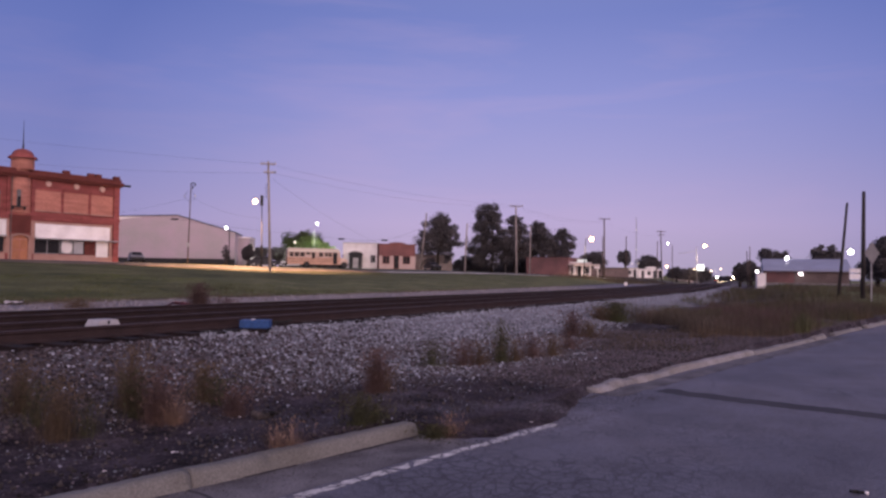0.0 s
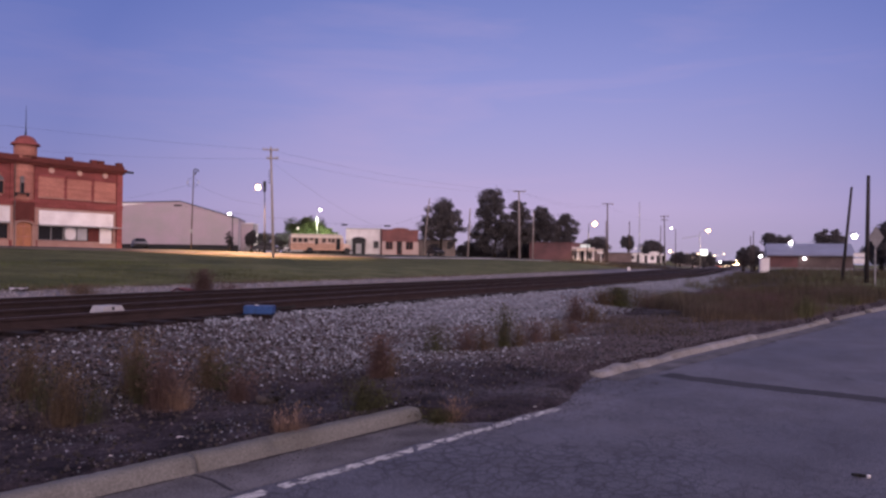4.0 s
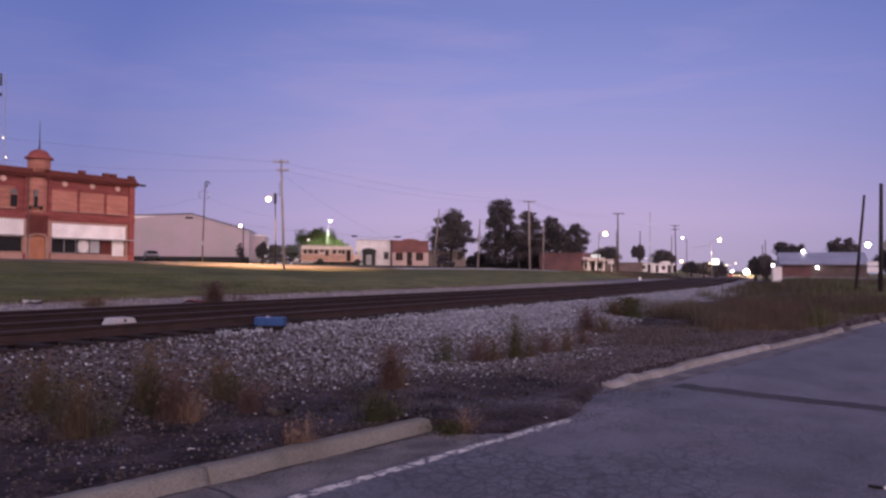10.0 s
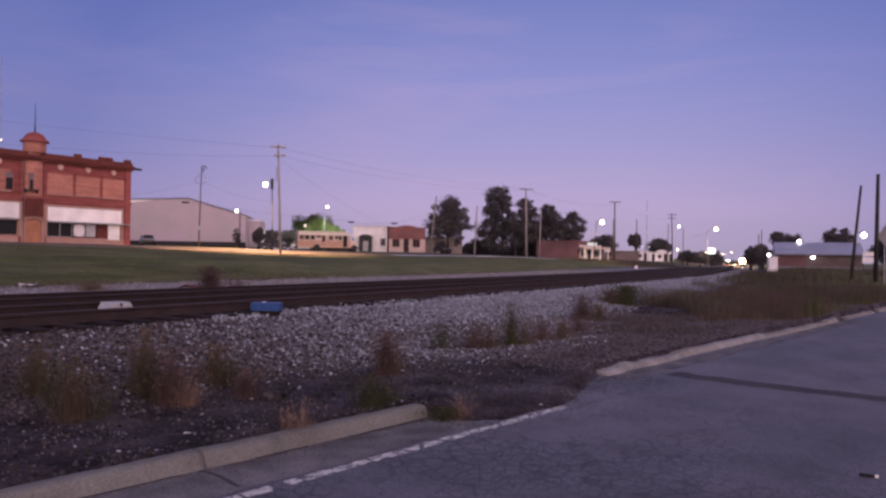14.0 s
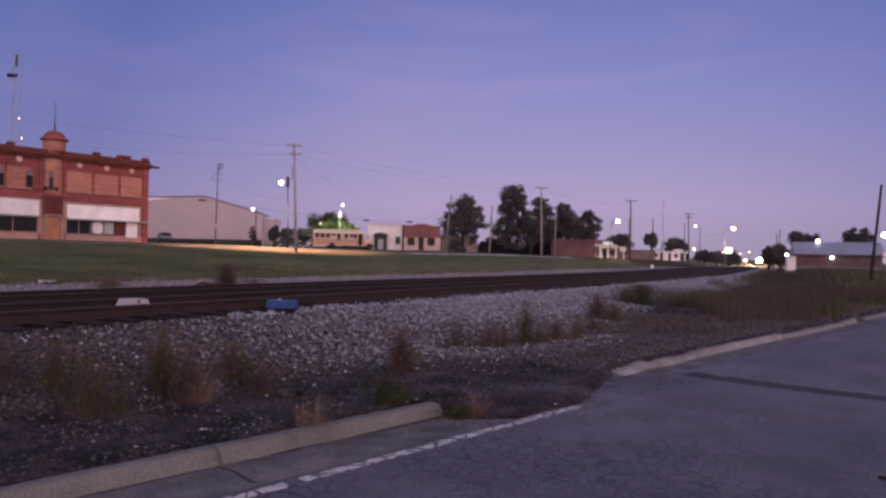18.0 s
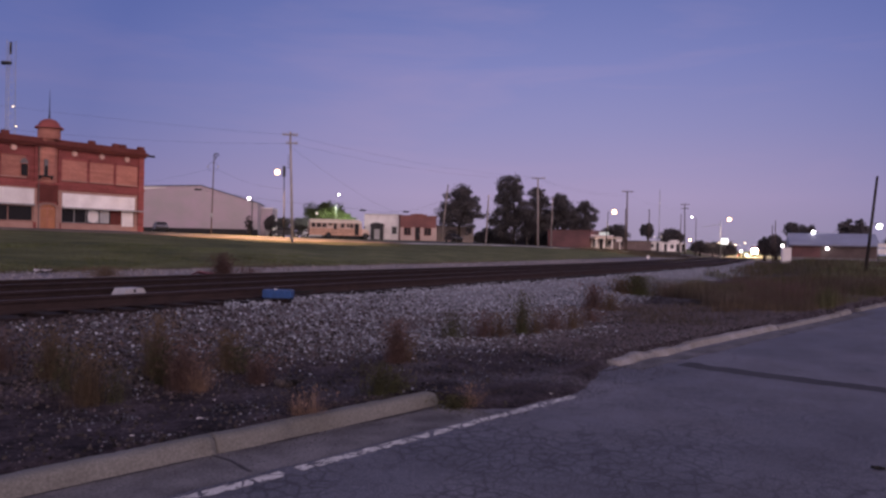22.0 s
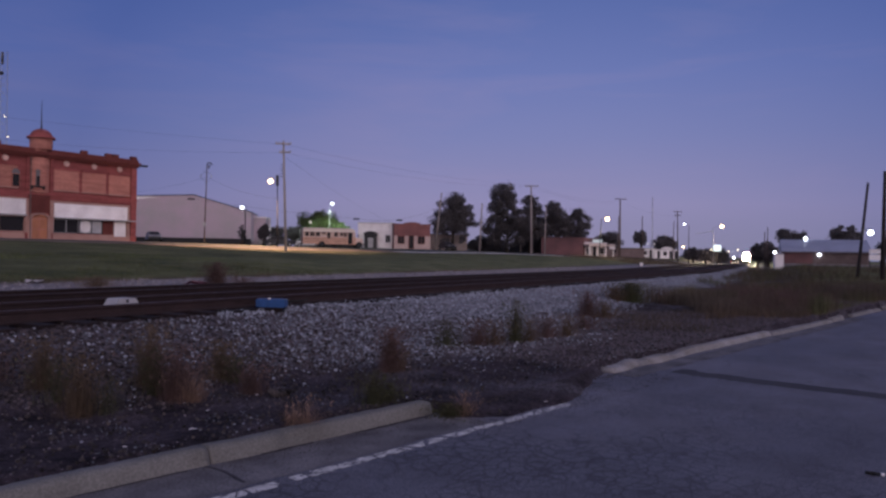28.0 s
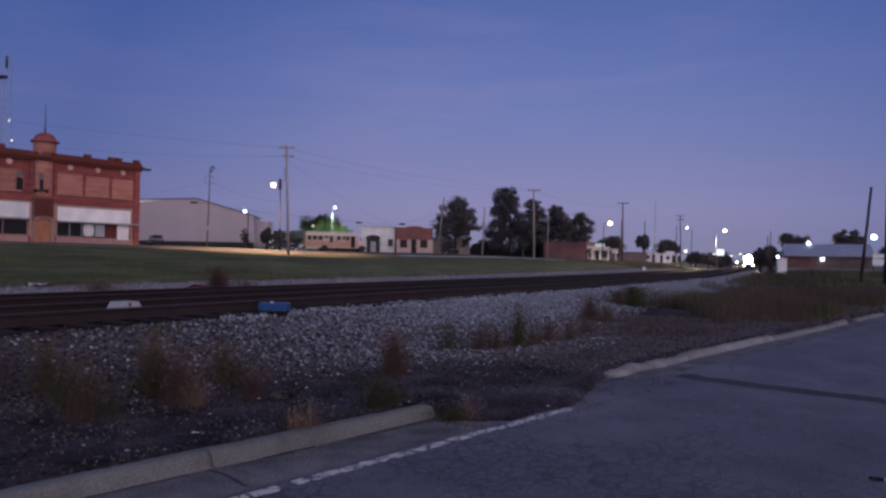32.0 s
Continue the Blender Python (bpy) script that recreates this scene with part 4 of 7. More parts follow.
def tree(name, x, y, height, crown, low, label, seed, material="leaf", trunk_r=0.3, clumps=60, per=70, leaf=0.22, lobes=None, z=None):
    """A tapered trunk, forking limbs and an uneven crown of many small leaves. crown: half widths; low: where the crown begins."""
    rng = np.random.default_rng(seed)
    top = thing(name, label, "tree", pose(x, y, (gz(x, y) if z is None else z) - 0.05), "trees")
    lobes = lobes or ((0, 0, 0.55, 0.75),)
    centres, radii = [], []
    for _ in range(int(clumps * 1.9)):
        lx, ly, lz, lr = lobes[rng.integers(len(lobes))]
        d = rng.normal(size=3)
        d /= np.linalg.norm(d)
        k = lr * rng.uniform(0.3, 1.0) ** 0.7 * (1 + 0.25 * noise.noise((d[0] * 2 + seed, d[1] * 2, d[2] * 2)))
        cx, cy = (lx + d[0] * k) * crown[0], (ly + d[1] * k) * crown[1]
        span = height - low
        cz = low + span * min(max(lz + d[2] * k * 0.55, 0.04), 0.97)
        centres.append((cx, cy, cz))
        radii.append(min(crown) * rng.uniform(0.10, 0.34) * (1.15 - 0.3 * abs(d[2])))
    V, F = leaf_cloud(rng, centres, radii, int(per * 2.4), leaf * 0.62)
    ob = new("crown", soup("crown", V.tolist(), F.tolist(), material))
    ob.parent = top
    bm = bmesh.new()
    fork = low + (height - low) * 0.22
    tube(bm, (0, 0, -0.1), (0.1, 0.05, fork), trunk_r, trunk_r * 0.7, 9)
    part("trunk", bm, "bark", top, smooth=True)
    order = rng.permutation(len(centres))[:7]
    for i in order:
        bm = bmesh.new()
        c = Vector(centres[i])
        mid = Vector((0.1, 0.05, fork)).lerp(c, 0.5) + Vector((0, 0, 0.3))
        tube(bm, (0.1, 0.05, fork - 0.2), mid, trunk_r * 0.5, trunk_r * 0.3, 6)
        tube(bm, mid, c, trunk_r * 0.3, trunk_r * 0.1, 6)
        part("limb", bm, "bark", top)
    return top


# ---------------------------------------------------------------- poles, lamps and wires
def pole(x, y, height, lean=(0, 0), r=0.13, arms=(), material="wood_pole", label="weathered wooden utility pole beside the street", name="utility_pole", z=None):
    """lean: how far the top stands off the foot. arms: (height, half length, turn in degrees, offset)."""
    zz = gz(x, y) if z is None else z
    top = thing(name, label, "utility pole", pose(x, y, zz), "utility poles")
    tpart("shaft", material, top, ((0, 0, -0.3), (lean[0], lean[1], height), r, r * 0.68), sides=10)
    for ah, half, turn, off in arms:
        cx, cy = lean[0] * ah / height, lean[1] * ah / height
        bm = bmesh.new()
        box(bm, off - half, off + half, -0.22, -0.11, -0.06, 0.06, bevel=0.01)
        ob = part("crossarm", bm, material, top)
        ob.matrix_basis = pose(cx, cy, ah, 0, 0, turn)
        for k in (-0.92, -0.5, 0.5, 0.92):
            tpart("insulator", "pale_metal", ob, ((off + k * half, -0.165, 0.06), (off + k * half, -0.165, 0.22), 0.045, 0.03), sides=8)
    return top


def luminaire(parent, p, arm_from, glow_mat="sodium", r=0.28, arm_mat="pale_metal", sz=1.0):
    """An arm, a hood and the glowing globe under it, on a pole."""
    arm = tpart("lamp_arm", arm_mat, parent, (arm_from, (p[0], p[1], p[2] + r * 0.95), 0.035, 0.03), sides=8)
    bm = bmesh.new()
    tube(bm, (p[0], p[1], p[2] + r * 0.85), (p[0], p[1], p[2] + r * 1.1), r * 0.5, r * 0.2, 14)
    part("hood", bm, "dark_metal", arm)
    bm = bmesh.new()
    ball(bm, p, r * 0.7, sz, 24)
    part("globe", bm, glow_mat, arm, "glowing lamp globe", smooth=True)
    return arm


def wire(name, pts, sag, r=0.006, label="sagging overhead wire between poles"):
    """One or more spans of a hanging cable, swept as one line."""
    path = [Vector(pts[0])]
    for a, b in zip(pts, pts[1:]):
        a, b = Vector(a), Vector(b)
        path += [a.lerp(b, k / 14) - Vector((0, 0, sag * 4 * (k / 14) * (1 - k / 14))) for k in range(1, 15)]
    verts, faces = [], []
    for i, p in enumerate(path):
        d = path[min(i + 1, len(path) - 1)] - path[max(i - 1, 0)]
        side = Vector((-d.y, d.x, 0)).normalized()
        up = d.cross(side).normalized()
        verts += [tuple(p + (side * math.cos(k * math.pi / 2) + up * math.sin(k * math.pi / 2)) * r) for k in range(4)]
        if i:
            o = i * 4
            faces += [(o - 4 + k, o - 4 + (k + 1) % 4, o + (k + 1) % 4, o + k) for k in range(4)]
    return tagged(new(name, soup(name, verts, faces, "wire")), label, "wire", "overhead wires")


P_BIG = pole(-16.2, 67.0, 10.4, (-0.4, 0), 0.135, ((10.1, 0.72, 8, 0.0), (9.3, 0.56, -6, 0.2)), material="wood_pale", label="tall leaning wooden utility pole with two crossarms")
for k in range(5):
    bpart("bracket", "dark_metal", P_BIG, (-0.62, -0.33, -0.05, 0.05, 7.0 + 0.28 * k, 7.05 + 0.28 * k))
P_LAMP = pole(-20.3, 80.0, 8.0, (-0.15, 0), 0.075, (), "tyre", label="wooden lamp pole with a bright sodium street lamp")
bpart("ballast_box", "dark_metal", P_LAMP, (-0.28, 0.0, -0.15, 0.15, 6.9, 8.1), bevel=0.03)
luminaire(P_LAMP, (-0.85, -0.2, 7.4), (-0.1, 0, 7.7), "sodium", 0.36)
P_RING = pole(-30.06, 84.0, 9.3, (0.2, 0), 0.085, (), material="wood_pole", label="slender utility pole with a ring bracket and meter box")
bm = bmesh.new()
for k in range(16):
    a, b = k * math.pi / 8, (k + 1) * math.pi / 8
    tube(bm, (0.17 + 0.62 * math.cos(a), -0.2, 7.95 + 0.55 * math.sin(a)), (0.17 + 0.62 * math.cos(b), -0.2, 7.95 + 0.55 * math.sin(b)), 0.016, 0.016, 5)
part("ring_bracket", bm, "dark_metal", P_RING)
for x in (-0.45, 0.79):
    tpart("insulator", "pale_metal", P_RING, ((x, -0.2, 7.85), (x, -0.2, 8.15), 0.06, 0.05), sides=8)
bm = bmesh.new()
hook = [(0.2 + 0.3 - 0.3 * math.cos(k * math.pi / 5), -0.1, 9.25 + 0.32 * math.sin(k * math.pi / 5)) for k in range(6)]
for a, b in zip(hook, hook[1:]):
    tube(bm, a, b, 0.07, 0.06, 7)
part("hook_arm", bm, "dark_metal", P_RING)
tpart("cutout_fuse", "dark_metal", P_RING, ((0.52, -0.1, 9.3), (0.42, -0.1, 8.85), 0.09, 0.06), sides=8)
bpart("meter_box", "pale_metal", P_RING, (-0.10, 0.22, -0.3, -0.1, 2.0, 2.5), bevel=0.02)
pole(-3.5, 108.0, 8.7, (0.9, 0), 0.13, (), "wood_pale", "pale leaning wooden pole beside the street")
pole(3.0, 100.0, 6.9, (0.3, 0), 0.13, (), "wood_pale", "short pale wooden pole at the lawn's edge")
P_T = pole(10.7, 104.0, 10.05, (-0.2, 0), 0.15, ((9.95, 0.95, -6, 0.1),), "wood_pale", "tall pale wooden pole with one crossarm")
pole(13.9, 115.0, 7.8, (0.15, 0), 0.12, (), "wood_pale", "pale wooden pole before the brick wall")
pole(11.2, 128.0, 6.4, (0.0, 0), 0.12, (), "wood_pale", "pale wooden pole among the trees")
P_68 = pole(27.1, 120.0, 10.0, (-0.1, 0), 0.15, ((9.9, 0.95, 0, 0.05),), label="dark wooden utility pole with one crossarm")
pole(27.7, 124.0, 7.2, (0, 0), 0.1, ())
pole(38.4, 150.0, 8.7, (0, 0), 0.13, ())
P_X = pole(49.0, 160.0, 11.5, (-0.3, 0), 0.15, ((11.3, 0.95, -5, 0.05), (10.5, 0.8, -5, 0)), label="dark utility pole with two crossarms down the street")
pole(50.8, 170.0, 9.3, (0.2, 0), 0.12, ())
P_45 = pole(21.6, 110.0, 6.05, (0.35, 0), 0.08, (), "tyre", label="lamp pole with a bright sodium street lamp", name="street_lamp")
luminaire(P_45, (1.2, -0.2, 5.95), (0.35, 0, 6.0), "sodium", 0.42)
P_35 = pole(73.7, 207.3, 10.9, (-0.3, 0), 0.11, (), "pale_metal", "pale metal street lamp pole with long arms", "street_lamp")
luminaire(P_35, (2.1, -0.3, 11.3), (-0.3, 0, 10.8), "sodium", 0.62)
tpart("wire_arm", "pale_metal", P_35, ((-0.25, 0, 9.9), (-5.4, 0, 9.0), 0.06, 0.05), sides=8)
P_81 = pole(54.5, 170.0, 9.1, (0, 0), 0.1, (), "wood_pole", "far street lamp on a wooden pole", "street_lamp")
luminaire(P_81, (-1.1, -0.2, 9.4), (0, 0, 9.1), "lamp_white", 0.26)
P_79 = pole(72.6, 230.0, 3.5, (0, 0), 0.1, (), "wood_pole", "far street lamp on a wooden pole", "street_lamp")
luminaire(P_79, (-0.7, -0.2, 3.6), (0, 0, 3.5), "sodium", 0.36)
P_60 = pole(-22.6, 125.0, 7.6, (0.0, 0), 0.038, (), "pale_metal", "white metal street lamp standing over a lit tree", "street_lamp")
luminaire(P_60, (0.5, -0.2, 7.75), (0, 0, 7.6), "lamp_white", 0.3, sz=0.6)
P_01 = pole(-30.0, 100.0, 5.2, (0, 0), 0.09, (), "dark_metal", "small yard lamp before the grey warehouse", "street_lamp")
luminaire(P_01, (-0.4, -0.2, 5.25), (0, 0, 5.2), "lamp_white", 0.26)
P_02 = pole(-25.74, 124.0, 4.3, (0, 0), 0.05, (), "dark_metal", "small yard lamp standing before the leafy tree", "street_lamp")
luminaire(P_02, (0, -0.2, 4.4), (0, 0, 4.3), "lamp_dim", 0.3)
P_R1 = pole(24.3, 44.0, 5.8, (0.6, 0), 0.10, (), "wood_dark", label="dark leaning wooden pole with a yard lamp among the weeds")
luminaire(P_R1, (0.62, -0.3, 2.75), (0.3, 0, 2.9), "lamp_white", 0.21)
pole(24.65, 42.0, 6.3, (0.1, 0), 0.135, (), "wood_dark", label="thick dark wooden pole at the roadside")
pole(46.9, 110.0, 5.6, (-0.15, 0), 0.09, ())
pole(47.6, 111.0, 6.3, (0.05, 0), 0.09, ())
street_light("sodium_light", -21.6, 76.8, gz(-20.3, 80) + 6.9, 32000, (1.0, 0.53, 0.29), 134, 0.4)
street_light("yard_light", -21.9, 123.6, gz(-22, 125) + 7.2, 8000, (0.9, 1.0, 0.75), 150, 0.4)
street_light("corner_light", 22.8, 109.5, gz(21.6, 110) + 5.0, 2600, (1.0, 0.72, 0.5), 150, 0.4)
street_light("crossing_light", 75.8, 206.6, gz(73.7, 207.3) + 9.8, 5000, (1.0, 0.72, 0.5), 150, 0.4)


# ---------------------------------------------------------------- buildings
M["medallion_stone"] = mat("medallion_stone", (0.72, 0.48, 0.42), 0.9, var=0.15, fine=10)
def opening(parent, name, x0, x1, z0, z1, y, frame_mat, pane_mat, mullions=(), bars=(), depth=0.12, fw=0.07, label=""):
    """A frame proud of the wall with panes set back in it."""
    w = bpart(name, frame_mat, parent, (x0, x0 + fw, y - depth, y + 0.02, z0, z1), (x1 - fw, x1, y - depth, y + 0.02, z0, z1), (x0 + fw, x1 - fw, y - depth, y + 0.02, z1 - fw, z1), (x0 + fw, x1 - fw, y - depth, y + 0.02, z0, z0 + fw), label=label)
    xs = [x0 + fw, *mullions, x1 - fw]
    for a, b in zip(xs, xs[1:]):
        bpart("pane", pane_mat, w, (a + 0.02, b - 0.02, y - 0.05, y - 0.03, z0 + fw, z1 - fw))
    for mx in mullions:
        bpart("mullion", frame_mat, w, (mx - 0.03, mx + 0.03, y - depth, y - 0.02, z0 + fw, z1 - fw))
    for bz in bars:
        bpart("bar", frame_mat, w, (x0 + fw, x1 - fw, y - depth * 0.8, y - 0.02, bz - 0.025, bz + 0.025))
    return w


def brick_corner_building():
    """Two-storey corner block. In its own space x runs along the front from the street corner (0) to -20, y goes back."""
    b = thing("corner_building", "two-storey red brick shop block with a round corner turret", "building", pose(-34.62, 75.87, gz(-34.4, 76.0) - 0.05, 0, 0, 54.0))
    D, H = 16.0, 8.6
    bpart("wall", "brick_red", b, (-20, 0, 0, D, 0, H))
    bpart("foundation", "stone_buff", b, (-20.02, 0.03, -0.06, 0, 0, 0.7))
    bpart("belt_course", "brick_red", b, (-20.05, 0.08, -0.22, 0, 4.35, 4.6), (-20.05, 0.05, -0.14, 0, 4.05, 4.35))
    bpart("cornice", "brick_dark", b, (-20.1, 0.25, -0.55, 0, 8.2, 8.45), (-20.1, 0.15, -0.38, 0, 7.95, 8.2), (-20.1, 0.12, -0.25, 0, 8.45, 8.8))
    bpart("gutter_end", "dark_metal", b, (0.25, 1.05, -0.5, -0.2, 8.1, 8.32), bevel=0.04)
    for x in (-0.35, -2.35, -3.1, -5.6, -13.6, -16.0, -18.5):
        bpart("parapet_block", "brick_dark", b, (x - 0.3, x + 0.3, -0.25, 0.25, 8.8, 9.12), bevel=0.03)
    for a in (-0.0, -8.55, -10.75, -19.5):
        bpart("pier", "brick_red", b, (a - (0.6 if a == 0 else 0.3), a + 0.02 if a == 0 else a, -0.16, 0, 0.0, 8.0))
    # upper panels of paler brick between piers
    for x0, w in ((-3.0, 2.3), (-5.75, 2.45), (-8.5, 2.45), (-13.9, 2.1), (-16.3, 2.2), (-18.9, 2.2)):
        p = bpart("upper_panel", "brick_pale", b, (x0, x0 + w, -0.05, 0, 4.95, 6.95), label="paler bricked-up window panel")
        bpart("lintel", "brick_red", p, (x0 - 0.05, x0 + w + 0.05, -0.12, 0, 6.95, 7.15))
        bpart("sill", "stone_buff", p, (x0 - 0.05, x0 + w + 0.05, -0.13, 0, 4.83, 4.95))
        bm = bmesh.new()
        tube(bm, (x0 + w / 2, -0.10, 7.62), (x0 + w / 2, 0.02, 7.62), 0.26, 0.30, 14)
        part("medallion", bm, M["medallion_stone"], b, "round pale stone medallion")
    for x0 in (-12.3, -14.8):
        w = opening(b, "window", x0, x0 + 0.72, 4.98, 6.2, -0.06, "brick_pale", "glass_dark", fw=0.04)
        bm = bmesh.new()
        prism(bm, [(x0 + 0.36 + 0.36 * math.cos(math.pi * k / 8), 6.2 + 0.5 * math.sin(math.pi * k / 8)) for k in range(9)], -0.09, 0)
        part("arch", bm, "grey_wall", w, "boarded arched window head")
    # right shopfront
    bpart("sign_panel", "white_paint", b, (-8.5, -1.05, -0.30, -0.02, 2.30, 3.65), label="long white boarded sign panel")
    bpart("shop_frame", "stone_buff", b, (-11.08, -10.82, -0.22, 0, 0.7, 3.95), (-19.5, -11.08, -0.2, 0, 3.87, 4.0))
    bpart("shop_frame", "stone_buff", b, (-8.85, -8.52, -0.22, 0, 0.7, 3.9), (-1.03, -0.75, -0.22, 0, 0.7, 3.9), (-8.52, -1.03, -0.2, 0, 3.68, 3.9))
    bpart("canopy_edge", "pale_metal", b, (-8.5, -0.2, -0.62, -0.02, 2.16, 2.27))
    opening(b, "shop_window", -8.5, -6.05, 0.75, 2.15, 0, "pale_metal", "glass_dark", (-7.26,), fw=0.05)
    w = opening(b, "shop_window", -6.0, -3.6, 0.75, 2.15, 0, "dark_metal", "pale_metal", (-4.72,), label="whitewashed shop window with a pale oval")
    bm = bmesh.new()
    bmesh.ops.create_cone(bm, cap_ends=True, segments=24, radius1=0.55, radius2=0.55, depth=0.02, matrix=Matrix.LocRotScale((-5.35, -0.06, 1.45), Euler((radians(90), 0, 0)), (1, 1.15, 1)))
    part("painted_oval", bm, "white_paint", w)
    bpart("shop_door", "brick_dark", b, (-3.55, -2.4, -0.06, 0, 0.7, 2.15), label="dark red boarded shop door")
    bpart("white_panel", "white_paint", b, (-2.35, -1.1, -0.08, 0, 0.55, 2.15), label="white boarded panel")
    # left shopfront
    bpart("sign_panel", "white_paint", b, (-19.2, -11.1, -0.30, -0.02, 2.40, 3.85), label="long white boarded sign panel")
    bpart("canopy_edge", "pale_metal", b, (-19.2, -11.05, -0.45, -0.02, 2.26, 2.38))
    opening(b, "shop_window", -19.2, -11.1, 0.75, 2.24, 0, "stone_buff", "glass_dark", (-16.9, -15.1, -13.3))
    # turret with the arched doorway under it
    cx = -9.8
    door = bpart("doorway", "stone_buff", b, (cx - 1.05, cx - 0.72, -0.3, 0, 0, 2.05), label="buff stone arched doorway")
    bpart("jamb", "stone_buff", door, (cx + 0.72, cx + 1.05, -0.3, 0, 0, 2.05))
    bm = bmesh.new()
    for k in range(10):
        a0, a1 = math.pi * k / 10, math.pi * (k + 1) / 10
        ring = [(cx + rr * math.cos(a), 2.05 + 0.55 * rr * math.sin(a)) for rr, a in ((0.72, a0), (1.06, a0), (1.06, a1), (0.72, a1))]
        prism(bm, ring, -0.3, 0)
    part("arch", bm, "stone_buff", door)
    bm = bmesh.new()
    prism(bm, [(cx - 0.72, 0), (cx + 0.72, 0)] + [(cx + 0.72 * math.cos(math.pi * k / 10), 2.05 + 0.39 * math.sin(math.pi * k / 10)) for k in range(11)], -0.10, 0)
    part("door_leaf", bm, mat("door_wood", (0.50, 0.215, 0.12), 0.8, var=0.25, stretch=(4, 1, 0.6)), door, "orange-brown wooden door boards")
    bpart("door_rail", "brick_pale", door, (cx - 0.03, cx + 0.03, -0.13, -0.09, 0.1, 2.5), (cx - 0.65, cx + 0.65, -0.13, -0.09, 1.0, 1.1), (cx - 0.65, cx + 0.65, -0.13, -0.09, 2.0, 2.1))
    bpart("brick_band", "brick_dark", b, (cx - 1.05, cx + 0.95, -0.18, 0, 2.7, 4.6))
    bm = bmesh.new()
    tube(bm, (cx, 0.95, 4.6), (cx, 0.95, 8.75), 1.32, 1.32, 28)
    tube(bm, (cx, 0.95, 4.35), (cx, 0.95, 4.6), 1.1, 1.36, 28)
    turret = part("turret", bm, "brick_pale", b, "round pale brick turret")
    bpart("turret_window", "grey_wall", turret, (cx - 0.48, cx - 0.14, -0.44, -0.2, 5.15, 6.75), label="narrow boarded turret window")
    bpart("pane", "glass_dark", turret, (cx - 0.45, cx - 0.17, -0.46, -0.435, 5.2, 6.1))
    bpart("balcony_rail", "dark_metal", turret, (cx - 0.95, cx + 0.3, -0.72, -0.4, 5.08, 5.17))
    for dx in (-0.87, 0.18):
        bpart("balcony_bracket", "dark_metal", turret, (cx + dx - 0.03, cx + dx + 0.03, -0.66, -0.25, 4.85, 5.08))
    bm = bmesh.new()
    tube(bm, (cx, 0.95, 7.95), (cx, 0.95, 8.2), 1.37, 1.52, 24)
    tube(bm, (cx, 0.95, 8.2), (cx, 0.95, 8.5), 1.52, 1.47, 24)
    part("turret_cornice", bm, "brick_dark", turret)
    bm = bmesh.new()
    tube(bm, (cx + 0.22, 0.3, 8.75), (cx + 0.22, 0.3, 9.9), 1.0, 1.0, 24)
    part("drum", bm, "brick_pale", turret)
    bm = bmesh.new()
    tube(bm, (cx + 0.22, 0.3, 9.8), (cx + 0.22, 0.3, 10.0), 1.28, 1.18, 24)
    ball(bm, (cx + 0.22, 0.3, 9.98), 0.98, 0.8, 24)
    part("dome", bm, "brick_red", turret, "small red dome", smooth=False)
    tpart("finial", "dark_metal", turret, ((cx + 0.22, 0.3, 10.8), (cx + 0.22, 0.3, 11.4), 0.10, 0.05), ((cx + 0.22, 0.3, 11.4), (cx + 0.22, 0.3, 13.6), 0.05, 0.015), sides=8)
    bpart("roof", "dark_metal", b, (-19.9, -0.1, 0.4, D - 0.1, H + 0.004, H + 0.05))
    tpart("downpipe", "brick_grey", b, ((-10.7, -0.3, 0), (-10.7, -0.3, 8.0), 0.05, 0.05), sides=8)
    return b


brick_corner_building()


def warehouse():
    """Long grey metal shed; x along the long front, gable line drawn in its roof edge."""
    b = thing("warehouse", "grey corrugated metal warehouse with a low gable", "building", pose(-50.6, 106.0, gz(-45, 106) - 0.1, 0, 0, 10.0))
    bm = bmesh.new()
    prism(bm, [(0, 0), (19.0, 0), (19.0, 5.05), (10.5, 7.5), (4, 7.2), (0, 7.05)], 0, 9)
    part("wall", bm, "grey_metal", b)
    bpart("base_strip", "dark_metal", b, (-0.05, 19.05, -0.08, 0, 0, 1.0))
    for k in range(31):
        x = 0.3 + 0.6 * k
        top = float(np.interp(x, (0, 4, 10.5, 19.0), (7.05, 7.2, 7.5, 5.05)))
        bpart("rib", "grey_metal", b, (x - 0.05, x + 0.05, -0.003, 0, 1.0, top - 0.05))
    bm = bmesh.new()
    for (xa, za), (xb, zb) in zip(((-0.2, 7.05), (4, 7.2), (10.5, 7.5)), ((4, 7.2), (10.5, 7.5), (19.2, 5.0))):
        prism(bm, [(xa, za), (xb, zb), (xb, zb + 0.1), (xa, za + 0.1)], -0.15, 9.1)
    part("roof_edge", bm, "dark_metal", b, "dark roof edge trim")
    bm = bmesh.new()
    prism(bm, [(0, 6.5), (1.5, 6.55), (5.6, 7.05), (4.0, 7.12), (0, 7.0)], -0.12, -0.04)
    part("white_fascia", bm, "white_paint", b, "white fascia board")
    return b


warehouse()


